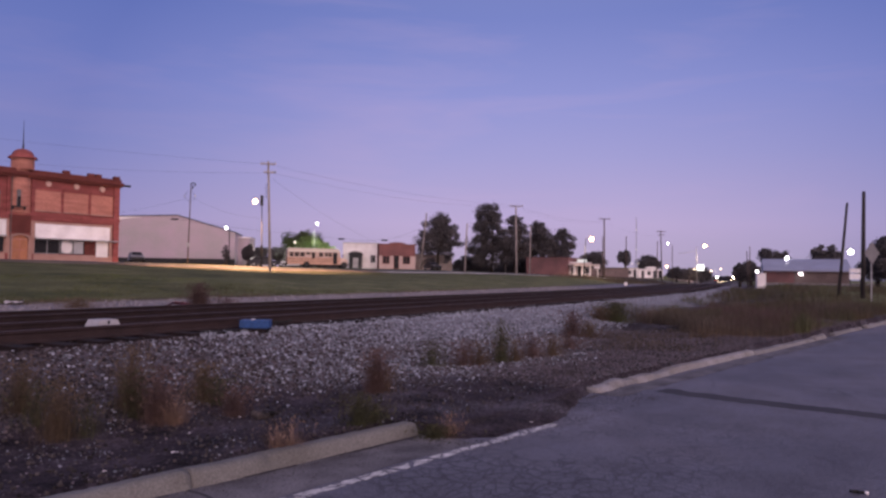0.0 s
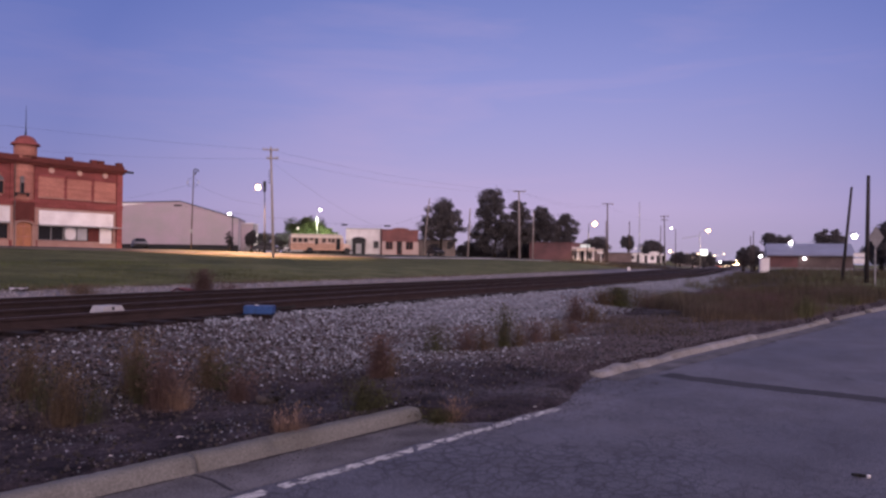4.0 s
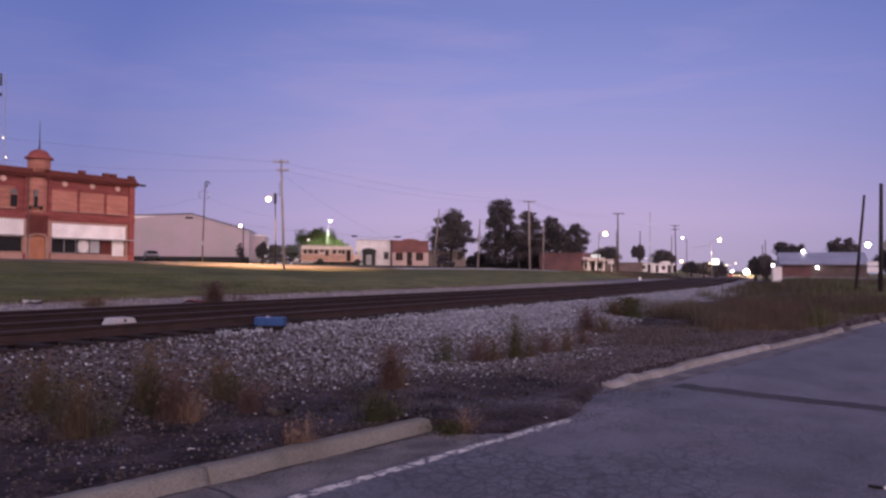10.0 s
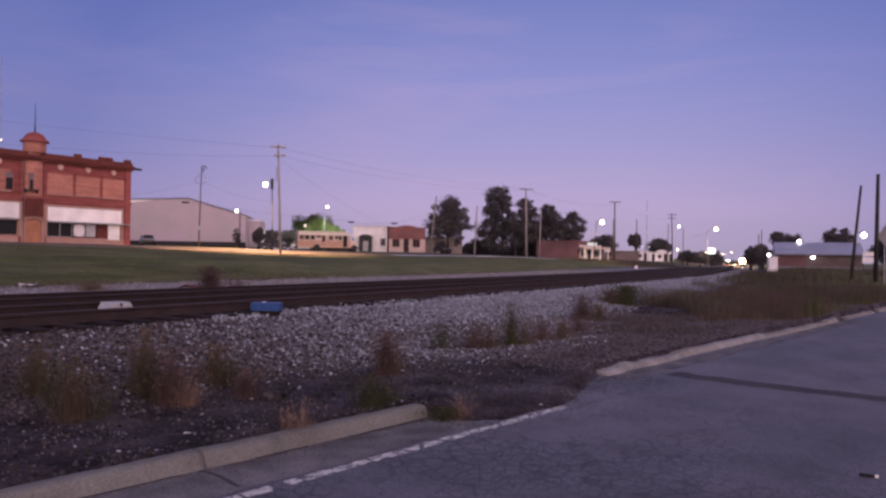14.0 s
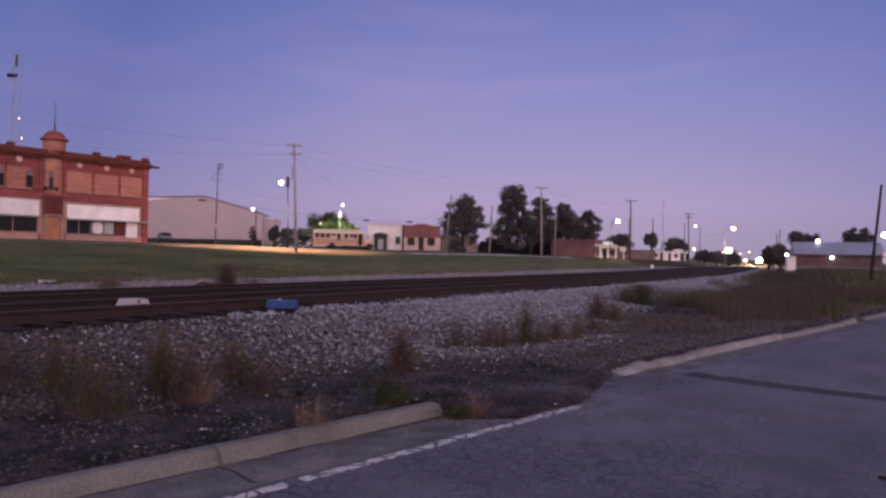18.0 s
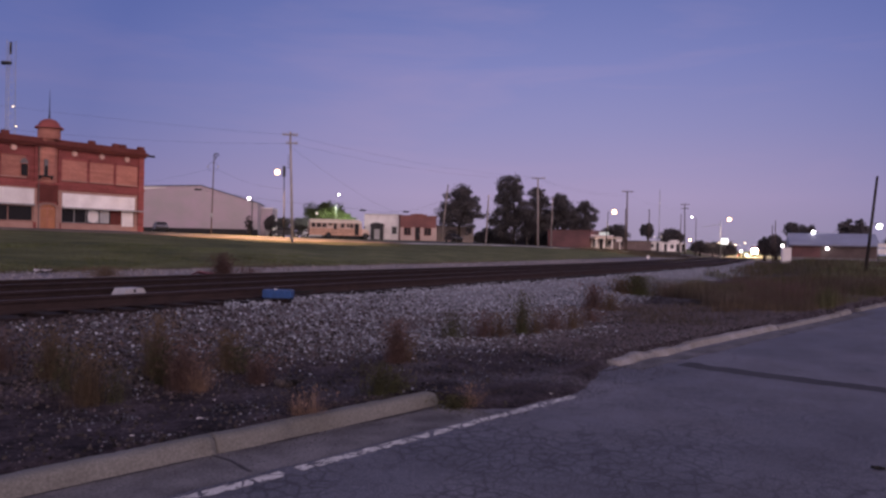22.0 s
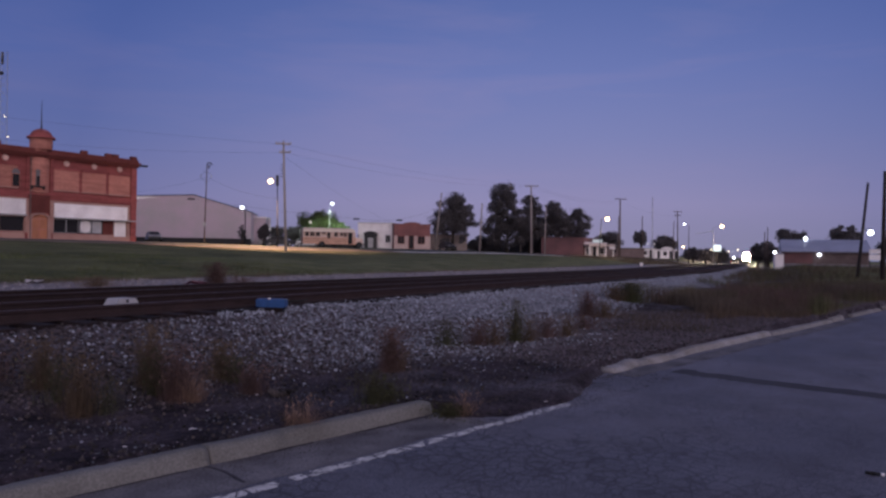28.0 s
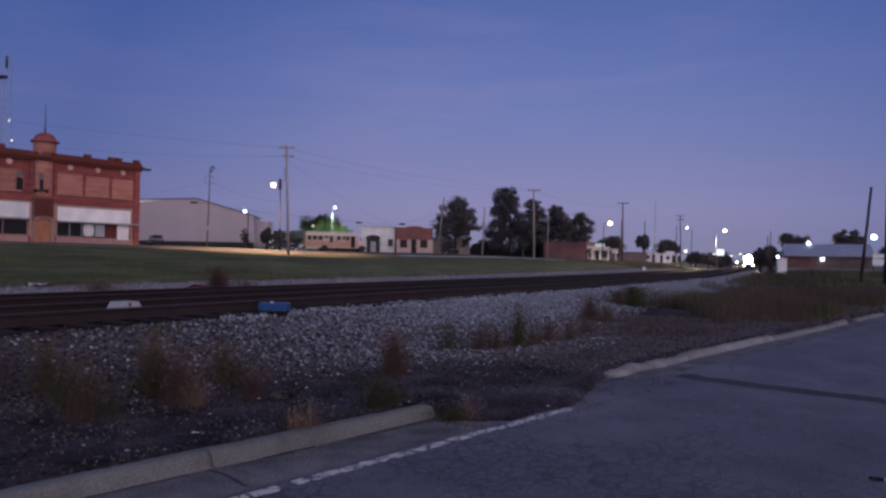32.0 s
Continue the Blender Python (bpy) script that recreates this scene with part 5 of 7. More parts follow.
def small_shop(name, label, m, w, h, d, wall_mat, trim_mat, windows=(), doors=(), base=0.0, base_mat="white_paint", parapet=0.0):
    b = thing(name, label, "building", m)
    bpart("wall", wall_mat, b, (0, w, 0, d, 0, h))
    bpart("coping", trim_mat, b, (-0.08, w + 0.08, -0.1, d + 0.08, h, h + 0.14))
    if parapet:
        bpart("parapet", wall_mat, b, (w * 0.28, w * 0.72, -0.02, 0.3, h + 0.14, h + 0.14 + parapet), (w * 0.38, w * 0.62, -0.02, 0.3, h + 0.14 + parapet, h + 0.14 + parapet * 1.5))
    if base:
        bpart("wainscot", base_mat, b, (-0.02, w + 0.02, -0.05, 0, 0, base))
    for x0, x1, z0, z1, mull in windows:
        opening(b, "window", x0, x1, z0, z1, -0.05, trim_mat, "glass_dark", mull)
    for x0, x1, z1 in doors:
        d0 = opening(b, "door", x0, x1, 0.02, z1, -0.05, trim_mat, "glass_dark")
        bpart("door_handle", "pale_metal", d0, (x1 - 0.2, x1 - 0.15, -0.22, -0.1, 0.95, 1.15))
    return b


M["pink_plaster"] = mat("pink_plaster", (0.50, 0.38, 0.35), 0.85, var=0.12, scale=0.6, fine=10, bump=0.05)
M["brick_worn"] = mat("brick_worn", (0.21, 0.105, 0.105), 0.9, var=0.3, scale=0.5, fine=10, tint=(0.14, 0.078, 0.08))
M["cream_wall"] = mat("cream_wall", (0.55, 0.46, 0.43), 0.85, var=0.15, scale=0.6, fine=10, bump=0.05, tint=(0.45, 0.37, 0.34))
small_shop("white_annex", "small pale annex with a white flat roof beside the warehouse", pose(-33.2, 113.5, gz(-31.5, 112), 0, 0, 6), 2.4, 4.6, 5, "grey_metal", "white_paint")
gb = gz(-10.9, 120)
small_shop("brick_office", "low red brick office with pale lower walls", pose(-10.75, 120, gb, 0, 0, 20), 6.35, 4.1, 9, "brick_dull", "brick_dull", ((0.55, 1.8, 0.85, 2.2, (1.2,)), (4.1, 5.4, 0.85, 2.2, (4.75,))), ((2.5, 3.45, 2.3),), 2.2, M["pink_plaster"], 0.2)
small_shop("white_shop", "small white-painted block building with a dark window", pose(-17.0, 120.9, gb, 0, 0, 3), 6.2, 4.25, 8, "white_paint", "pale_metal", ((4.65, 5.55, 1.0, 2.3, (5.1,)),), ())
b = small_shop("arched_porch", "dark arched porch entry beside the white shop", pose(-15.6, 118.6, gb, 0, 0, 4), 2.05, 2.2, 2.2, "dark_metal", "dark_metal", (), ((0.5, 1.6, 1.9),))
bm = bmesh.new()
prism(bm, [(1.05 + 1.2 * math.cos(math.pi * k / 12), 2.3 + 0.55 * math.sin(math.pi * k / 12)) for k in range(13)], -0.4, 2.2)
part("arched_roof", bm, "dark_metal", b)
bpart("porch_door", "pale_metal", b, (0.62, 1.5, -0.14, -0.105, 0.08, 1.75), label="pale grey door in the porch")
gb = gz(17, 120)
small_shop("brick_wall_building", "windowless low red brick building under trees", pose(14.2, 122, gz(17, 121), 0, 0, -28), 7.4, 2.8, 8, M["brick_worn"], M["brick_worn"])
small_shop("pale_house", "low pale building half hidden behind a tree", pose(-5.3, 129.6, gz(-3, 129) - 0.2, 0, 0, 6), 7.0, 3.0, 6, M["cream_wall"], "pale_metal", ((3.2, 3.9, 0.9, 2.1, ()),))
b = small_shop("corner_shop", "white shop front with a canopy on posts", pose(20.8, 119, gz(22, 119) - 0.2, 0, 0, 22), 4.5, 2.45, 8, M["cream_wall"], "white_paint", ((0.4, 1.4, 0.6, 1.8, (0.9,)), (2.8, 4.2, 0.6, 1.8, (3.3, 3.8))), ((1.7, 2.5, 2.0),))
bpart("canopy", M["cream_wall"], b, (-0.3, 4.8, -2.2, 0, 2.0, 2.25))
for k in range(4):
    bpart("post", "white_paint", b, (-0.1 + 1.5 * k, 0.03 + 1.5 * k, -2.1, -1.97, 0, 2.0))
bpart("roof_sign", "sign_dim", b, (1.9, 3.7, 0.1, 0.2, 2.62, 3.1), label="pale lit sign board without legible writing")
bpart("roof_sign_frame", "dark_metal", b, (2.0, 2.06, 0.22, 0.3, 2.45, 3.1), (3.5, 3.56, 0.22, 0.3, 2.45, 3.1))
gw = 1.15
small_shop("white_store", "low white-painted store with dark doorways", pose(40.2, 165, gw, 0, 0, 24), 6.4, 2.25, 8, "white_paint", "pale_metal", ((3.0, 3.9, 0.8, 1.7, ()),), ((0.9, 1.8, 1.9), (4.6, 5.4, 1.9)))
small_shop("white_store", "low white-painted store with a stepped parapet and a porch", pose(46.1, 167.7, gw, 0, 0, 28), 7.4, 2.05, 8, "white_paint", "pale_metal", ((2.4, 3.4, 0.7, 1.6, ()),), ((0.5, 1.3, 1.8), (4.2, 5.1, 1.8), (5.9, 6.8, 1.8)), parapet=0.35)
small_shop("long_shed", "long low pale shed beside the far street", pose(78.9, 232, gz(78.9, 232), 0, 0, 52), 9.5, 3.0, 6, M["cream_wall"], "pale_metal", ((2.0, 3.0, 1.2, 2.2, ()),), ((7.0, 8.2, 2.3),))


def metal_building():
    z = gz(47, 97) - 0.05
    b = thing("metal_building", "low brick building with a blue-grey metal roof", "building", pose(45.1, 100, z, 0, 0, -22))
    bpart("wall", M["brick_worn"], b, (0, 3.6, 0, 9, 0, 2.0), label="dull brown brick wall")
    bpart("shed_wall", "brick_grey", b, (3.61, 10.3, 0.02, 9, 0, 2.0), label="grey-brown metal wall")
    bm = bmesh.new()
    prism(bm, [(-0.3, 1.95), (10.6, 1.95), (10.6, 2.12), (-0.3, 2.12)], -0.5, 9.5)
    v = [(-0.3, -0.5, 2.12), (10.6, -0.5, 2.12), (10.6, 4.5, 3.75), (-0.3, 4.5, 3.75), (-0.3, 9.5, 2.12), (10.6, 9.5, 2.12)]
    vs = [bm.verts.new(p) for p in v]
    for f in ((0, 1, 2, 3), (3, 2, 5, 4), (0, 3, 4), (1, 5, 2)):
        bm.faces.new([vs[i] for i in f])
    part("roof", bm, "blue_roof", b, "blue-grey standing seam metal roof")
    for k in range(22):
        x = -0.25 + 0.515 * k
        bm = bmesh.new()
        tube(bm, (x, -0.5, 2.15), (x, 4.5, 3.775), 0.012, 0.012, 4)
        part("roof_seam", bm, "blue_roof", b)
    lamp = bpart("wall_lamp", "dark_metal", b, (4.3, 4.6, -0.18, 0, 1.75, 1.9))
    bpart("lamp_glass", "lamp_white", lamp, (4.25, 4.6, -0.25, -0.02, 1.45, 1.75), bevel=0.05, label="glowing wall lamp")
    bm = bmesh.new()
    tube(bm, (3.0, 4.4, 3.7), (3.0, 4.4, 4.0), 0.04, 0.04, 8)
    post = part("roof_lamp_post", bm, "dark_metal", b)
    bm = bmesh.new()
    ball(bm, (3.0, 4.3, 3.9), 0.22, 1.0, 14)
    part("roof_glow", bm, "lamp_white", post, "glowing roof lamp")
    return b


metal_building()
slab = bpart("forecourt", "concrete_pale", None, (-1.0, 13.5, -4.2, -2.8, -0.3, 0.08), bevel=0.02)
slab.matrix_basis = pose(45.1, 100, gz(47, 97) + 0.25, 0, 0, -22)
tagged(slab, "pale concrete forecourt edge before the metal-roofed building", "pavement", kind="structure")
b = thing("utility_cabinet", "white metal utility cabinet in the weeds", "cabinet", pose(32.0, 72.0, gz(32, 72), 0, 0, -15))
bpart("body", "white_paint", b, (-0.42, 0.42, -0.4, 0.4, 0, 1.5), bevel=0.02)
bpart("door", "white_paint", b, (-0.37, 0.37, -0.42, -0.4, 0.08, 1.42))
bpart("lid", "white_paint", b, (-0.46, 0.46, -0.45, 0.44, 1.5, 1.56))
b = pole(35.6, 80.0, 2.0, (0, 0), 0.05, (), "dark_metal", "low yard lamp post beside the cabinet", "yard_lamp")
luminaire(b, (-0.5, -0.1, 1.75), (0, 0, 2.0), "lamp_white", 0.2)

# diamond warning sign seen from behind, and small boards beyond
b = thing("warning_sign", "back of a grey diamond road sign on a post", "road sign", pose(22.2, 37.0, gz(22.2, 37.0), 0, 0, 25))
tpart("post", "pale_metal", b, ((0, 0.04, -0.3), (0, 0.04, 3.0), 0.035, 0.035), sides=8)
bm = bmesh.new()
prism(bm, [(0, 1.95), (0.6, 2.55), (0, 3.15), (-0.6, 2.55)], -0.012, 0.0)
part("plate", bm, mat("sign_back", (0.2, 0.19, 0.2), 0.5, 0.6), b)
b = thing("notice_board", "small white boards on posts beside the road", "sign", pose(34.6, 60.0, gz(34.6, 60), 0, 0, -25))
bpart("board", "white_paint", b, (-0.42, 0.42, -0.03, 0, 0.9, 1.35), (-0.42, 0.42, -0.03, 0, 1.45, 1.8))
bpart("post", "dark_metal", b, (-0.4, -0.34, 0, 0.06, 0, 1.8), (0.34, 0.4, 0, 0.06, 0, 1.8))

# lit sign and the small lights of the far street
b = thing("lit_sign", "white glowing shop sign on a pole", "sign", pose(74.55, 207, gz(74.55, 207)))
tpart("pole", "dark_metal", b, ((0, 0, 0), (0, 0, 4.2), 0.1, 0.1), sides=8)
bpart("sign_box", "sign_lit", b, (-1.0, 1.0, -0.18, 0.18, 4.2, 5.85), bevel=0.05, label="glowing white sign box")


# ---------------------------------------------------------------- vehicles
def wheel(parent, x, y, r, w=0.22, rim="pale_metal"):
    bm = bmesh.new()
    tube(bm, (x, y - w / 2, r), (x, y + w / 2, r), r, r, 20)
    ob = part("wheel", bm, "tyre", parent)
    bm = bmesh.new()
    tube(bm, (x, y - w / 2 - 0.012, r), (x, y + w / 2 + 0.012, r), r * 0.55, r * 0.55, 14)
    part("rim", bm, rim, ob)
    return ob


def school_bus():
    """Side-on; x runs from the rear (0) to the nose (9.1); the near side is y = -1.2."""
    b = thing("school_bus", "yellow and white school bus parked beside the street", "bus", pose(-22.0, 100.4, gz(-18, 102) - 0.1, 0, 0, 18) @ Matrix.Diagonal((0.925, 1, 0.9, 1)))
    bm = bmesh.new()
    prism(bm, [(0, 0.55), (8.0, 0.55), (8.0, 1.62), (0, 1.62)], -1.2, 1.2)
    part("body", bm, "bus_yellow", b, "faded yellow lower panels")
    bm = bmesh.new()
    prism(bm, [(0, 1.62), (8.0, 1.62), (7.98, 2.2), (7.8, 2.8), (7.6, 2.92), (0.15, 2.92), (0, 2.75)], -1.198, 1.198)
    part("upper_body", bm, M["bus_cream"], b, "faded cream upper panels")
    bm = bmesh.new()
    prism(bm, [(8.0, 0.55), (9.05, 0.55), (9.15, 0.7), (9.1, 1.35), (8.9, 1.5), (8.0, 1.7)], -1.05, 1.05)
    part("bonnet", bm, M["bus_cream"], b, "cream bonnet")
    bpart("roof", "bus_white", b, (0.1, 7.65, -1.12, 1.12, 2.9, 3.06), bevel=0.06, label="white roof")
    for k in range(5):
        bpart("marker_light", "bus_white", b, (1.6 + 1.25 * k, 1.75 + 1.25 * k, -1.1, -0.95, 3.06, 3.13))
    bpart("stripe", "tyre", b, (0.02, 6.83, -1.215, -1.2, 0.98, 1.03), (0.02, 6.83, -1.215, -1.2, 1.36, 1.41))
    bpart("stripe", "bus_white", b, (0.02, 7.95, -1.212, -1.2, 2.52, 2.8))
    for x, x1, z0, z1 in ((0.30, 0.86, 1.78, 2.42), (1.05, 1.72, 1.78, 2.42), (1.90, 2.55, 1.78, 2.42), (2.78, 3.40, 2.08, 2.42), (3.62, 4.12, 1.50, 2.42), (4.72, 5.28, 1.78, 2.42), (5.62, 6.02, 1.86, 2.42), (6.15, 6.62, 1.78, 2.42)):
        w = bpart("window", "tyre", b, (x, x1, -1.22, -1.2, z0, z1))
        bpart("pane", "glass_dark", w, (x + 0.04, x1 - 0.04, -1.226, -1.22, z0 + 0.04, z1 - 0.04))
        bpart("sash", "bus_yellow", w, (x + 0.04, x1 - 0.04, -1.232, -1.226, (z0 + z1) / 2 - 0.012, (z0 + z1) / 2 + 0.012))
    bpart("entrance_door", "tyre", b, (6.85, 7.5, -1.22, -1.2, 0.65, 2.45))
    bpart("door_glass", "glass_dark", b, (6.91, 7.15, -1.226, -1.22, 0.8, 2.35), (7.2, 7.44, -1.226, -1.22, 0.8, 2.35))
    bpart("windscreen", "glass_dark", b, (7.95, 8.01, -1.0, 1.0, 1.78, 2.3))
    bpart("bumper", "tyre", b, (9.12, 9.3, -1.1, 1.1, 0.45, 0.72), bevel=0.03)
    bpart("bumper", "tyre", b, (-0.15, 0.0, -1.1, 1.1, 0.45, 0.72), bevel=0.03)
    for y in (-0.8, 0.8):
        bpart("headlight", "pale_metal", b, (9.08, 9.16, y - 0.12, y + 0.12, 0.95, 1.2))
    for x in (2.85, 8.55):
        for y in (-1.08, 1.08):
            wheel(b, x, y, 0.5, 0.28, "dark_metal")
    bpart("mirror", "tyre", b, (8.3, 8.45, -1.4, -1.3, 1.75, 2.15))
    return b


M["bus_cream"] = mat("bus_cream", (0.66, 0.50, 0.43), 0.45, var=0.12, scale=1.2, bump=0.02, tint=(0.52, 0.37, 0.31))
school_bus()


def car(name, label, m, paint, length=4.5, height=1.5, width=1.75, truck=False, van=False, lights=False):
    c = thing(name, label, "car", m)
    L, H, w = length, height, width / 2
    waist = 1.0 if truck else 0.92
    bm = bmesh.new()
    low = [(0.02, 0.38), (L * 0.10, 0.30), (L * 0.92, 0.30), (L - 0.02, 0.42), (L, 0.66), (L * 0.96, 0.80), (L * 0.74, waist - 0.02), (L * 0.06, waist), (0, waist - 0.12)]
    prism(bm, low, -w, w)
    bmesh.ops.bevel(bm, geom=bm.edges[:], offset=0.06, segments=2, affect="EDGES")
    part("body", bm, paint, c)
    f0, f1, r1, r0 = (L * 0.70, L * 0.56, L * 0.43, L * 0.40) if truck else (L * 0.73, L * 0.57, L * (0.08 if van else 0.24), L * (0.03 if van else 0.08))
    bm = bmesh.new()
    base = [bm.verts.new(p) for p in ((r0, -w * 0.96, waist - 0.04), (f0, -w * 0.96, waist - 0.04), (f0, w * 0.96, waist - 0.04), (r0, w * 0.96, waist - 0.04))]
    roof = [bm.verts.new(p) for p in ((r1, -w * 0.76, H), (f1, -w * 0.76, H), (f1, w * 0.76, H), (r1, w * 0.76, H))]
    bm.faces.new(base[::-1])
    bm.faces.new(roof)
    for k in range(4):
        bm.faces.new((base[k], base[(k + 1) % 4], roof[(k + 1) % 4], roof[k]))
    bmesh.ops.bevel(bm, geom=bm.edges[:], offset=0.05, segments=2, affect="EDGES")
    cabin = part("cabin", bm, paint, c)

    def pane(kind, corners, out):
        """A glass sheet set just proud of the cabin between four corners of one of its sides."""
        mid = sum((Vector(p) for p in corners), Vector()) / 4
        bmp = bmesh.new()
        front = [bmp.verts.new(mid.lerp(Vector(p), 0.80) + Vector(out) * 0.012) for p in corners]
        back = [bmp.verts.new(mid.lerp(Vector(p), 0.80) - Vector(out) * 0.004) for p in corners]
        bmp.faces.new(front)
        bmp.faces.new(back[::-1])
        for k in range(4):
            bmp.faces.new((front[(k + 1) % 4], front[k], back[k], back[(k + 1) % 4]))
        bmesh.ops.recalc_face_normals(bmp, faces=bmp.faces[:])
        part(kind, bmp, "glass_dark", cabin)

    lo, hi, wl_, wh = waist + 0.0, H, w * 0.96, w * 0.76
    for side in (-1, 1):
        pm = (r0 + f0) / 2
        for xa, xb, xc, xd in ((r0, pm, (r1 + f1) / 2, r1), (pm, f0, f1, (r1 + f1) / 2)):
            pane("side_window", ((xa, side * wl_, lo), (xb, side * wl_, lo), (xc, side * wh, hi), (xd, side * wh, hi)), (0, side, 0.2))
    pane("windscreen", ((f0, -wl_, lo), (f0, wl_, lo), (f1, wh, hi), (f1, -wh, hi)), (0.7, 0, 0.5))
    pane("rear_window", ((r0, -wl_, lo), (r0, wl_, lo), (r1, wh, hi), (r1, -wh, hi)), (-0.8, 0, 0.4))
    if truck:
        bpart("cargo_bed", paint, c, (0.05, r0 - 0.05, -w, -w + 0.08, waist - 0.05, waist + 0.12), (0.05, r0 - 0.05, w - 0.08, w, waist - 0.05, waist + 0.12), (0.05, 0.13, -w + 0.08, w - 0.08, waist - 0.05, waist + 0.12))
    bpart("bumper", "dark_metal", c, (-0.06, 0.0, -width * 0.45, width * 0.45, 0.4, 0.6))
    bpart("bumper", "dark_metal", c, (L, L + 0.06, -width * 0.45, width * 0.45, 0.4, 0.6))
    for x in (L * 0.18, L * 0.8):
        for y in (-width / 2 + 0.05, width / 2 - 0.05):
            wheel(c, x, y, 0.33, 0.2)
    for y in (-width * 0.36, width * 0.36):
        bm = bmesh.new()
        ball(bm, (L + 0.02, y, 0.72), 0.16 if lights else 0.1, 1, 10)
        part("headlight", bm, "lamp_small" if lights else "pale_metal", c)
        bpart("tail_light", "red_lamp" if lights else "red_paint", c, (-0.03, 0.02, y - 0.14, y + 0.14, 0.68, 0.84))
    return c


car("parked_car", "silver compact car parked before the warehouse", pose(-40.3, 93.2, gz(-39.5, 92), 0, 0, -60), "car_silver", 3.6, 1.35, 1.6)
car("pickup_truck", "dark pickup truck parked behind the pole", pose(-31.5, 112, gz(-28, 112), 0, 0, 12), "car_silver", 5.4, 1.6, 1.9, truck=True)
car("parked_car", "dark saloon parked in the yard", pose(-28.6, 105, gz(-27, 105), 0, 0, 12), "car_dark", 4.6, 1.45)
car("parked_car", "white saloon parked near the yard trees", pose(-26.2, 114, gz(-25, 114), 0, 0, 10), "car_white", 4.5, 1.45)
car("parked_car", "dark car parked beside the pale building", pose(-2.6, 121, gz(-2, 121), 0, 0, -62), "car_dark", 3.6, 1.3)


def locomotive():
    """Nose towards local -y; the headlamp sits high on the nose, deep in a tube added to block it side-on."""
    t = thing("locomotive", "dark freight locomotive with a blazing headlamp", "locomotive", pose(309, 762, -3))
    bpart("frame", "dark_metal", t, (-1.5, 1.5, 0, 20, 0.9, 1.5), bevel=0.05)
    bpart("nose", "loco_paint", t, (-0.95, 0.95, 0.5, 3.2, 1.5, 3.0), bevel=0.12)
    bpart("cab", "loco_paint", t, (-1.5, 1.5, 3.2, 5.6, 1.5, 4.5), bevel=0.12)
    bpart("hood", "loco_paint", t, (-1.0, 1.0, 5.6, 19.5, 1.5, 4.1), bevel=0.12)
    for x in (-0.75, 0.75):
        bpart("cab_window", "glass_dark", t, (x - 0.5, x + 0.5, 3.17, 3.2, 3.1, 3.75))
    bpart("pilot", "dark_metal", t, (-1.45, 1.45, -0.15, 0, 0.2, 1.4))
    bpart("coupler", "dark_metal", t, (-0.18, 0.18, -0.8, -0.15, 0.75, 1.1), bevel=0.03)
    for y in (2.6, 4.6, 6.6, 13.4, 15.4, 17.4):
        for x in (-0.75, 0.75):
            bm = bmesh.new()
            tube(bm, (x - 0.07, y, 0.5), (x + 0.07, y, 0.5), 0.5, 0.5, 18)
            part("wheel", bm, "rail", t)
    # long tube added only to block the headlamp until the train turns
    bm = bmesh.new()
    n = 24
    ring = [[bm.verts.new((1.3 * math.cos(2 * math.pi * k / n), y, 2.8 + 1.3 * math.sin(2 * math.pi * k / n))) for k in range(n)] for y in (0.5, -2.6)]
    for k in range(n):
        bm.faces.new((ring[0][k], ring[0][(k + 1) % n], ring[1][(k + 1) % n], ring[1][k]))
    barrel = part("headlamp_barrel", bm, "dark_metal", t, "deep round tube added to hide the headlamp side-on")
    # the headlamp's halo drawn as a glowing disc; disc and lamp oversized for glare
    bm = bmesh.new()
    tube(bm, (0, 0.40, 2.8), (0, 0.46, 2.8), 1.27, 1.27, 24)
    part("halo_disc", bm, "head_halo", barrel, "warm glowing disc standing in for the headlamp's halo")
    bm = bmesh.new()
    tube(bm, (0, 0.33, 2.8), (0, 0.39, 2.8), 0.82, 0.82, 24)
    part("headlamp", bm, "head_lamp", barrel, "blazing warm headlamp")
    for x in (-1.1, 1.1):
        bm = bmesh.new()
        tube(bm, (x, -0.2, 1.25), (x, -0.05, 1.25), 0.18, 0.18, 14)
        part("ditch_light", bm, "ditch_lamp", t, "bright warm ditch light")
    return t


loco = locomotive()


def far_car(x, y, turn, label):
    return car("far_car", label, pose(x, y, gz(x, y), 0, 0, turn), "car_dark", 4.5, 1.5, lights=True)


moving_car = far_car(75, 215, 200, "dark car with lit headlights driving on the far street")
for x, y, tn in ((120, 310, 248), (126, 330, 68)):
    far_car(x, y, tn, "distant car with lights on the far street")

# radio mast with its lamps
def radio_mast(x, y, h, label, lamps, w=0.5, lamp_r=0.3):
    b = thing("radio_mast", label, "radio mast", pose(x, y, gz(x, y)), "radio masts")
    legs = [(w * math.cos(a), w * math.sin(a)) for a in (0.3, 2.4, 4.5)]
    for lx, ly in legs:
        tpart("leg", "pale_metal", b, ((lx, ly, 0), (lx * 0.8, ly * 0.8, h), 0.06, 0.05), sides=5)
    bm = bmesh.new()
    n = int(h / 1.6)
    for i in range(n):
        z0, z1 = i * h / n, (i + 1) * h / n
        for k in range(3):
            a, c = legs[k], legs[(k + 1) % 3]
            tube(bm, (a[0] * 0.9, a[1] * 0.9, z0), (c[0] * 0.9, c[1] * 0.9, z1), 0.025, 0.025, 4)
    part("lattice", bm, "pale_metal", b)
    for z, dx, m_ in lamps:
        bm = bmesh.new()
        ball(bm, (dx, -w, z), lamp_r, 1, 10)
        part("mast_lamp", bm, m_, b)
    return b


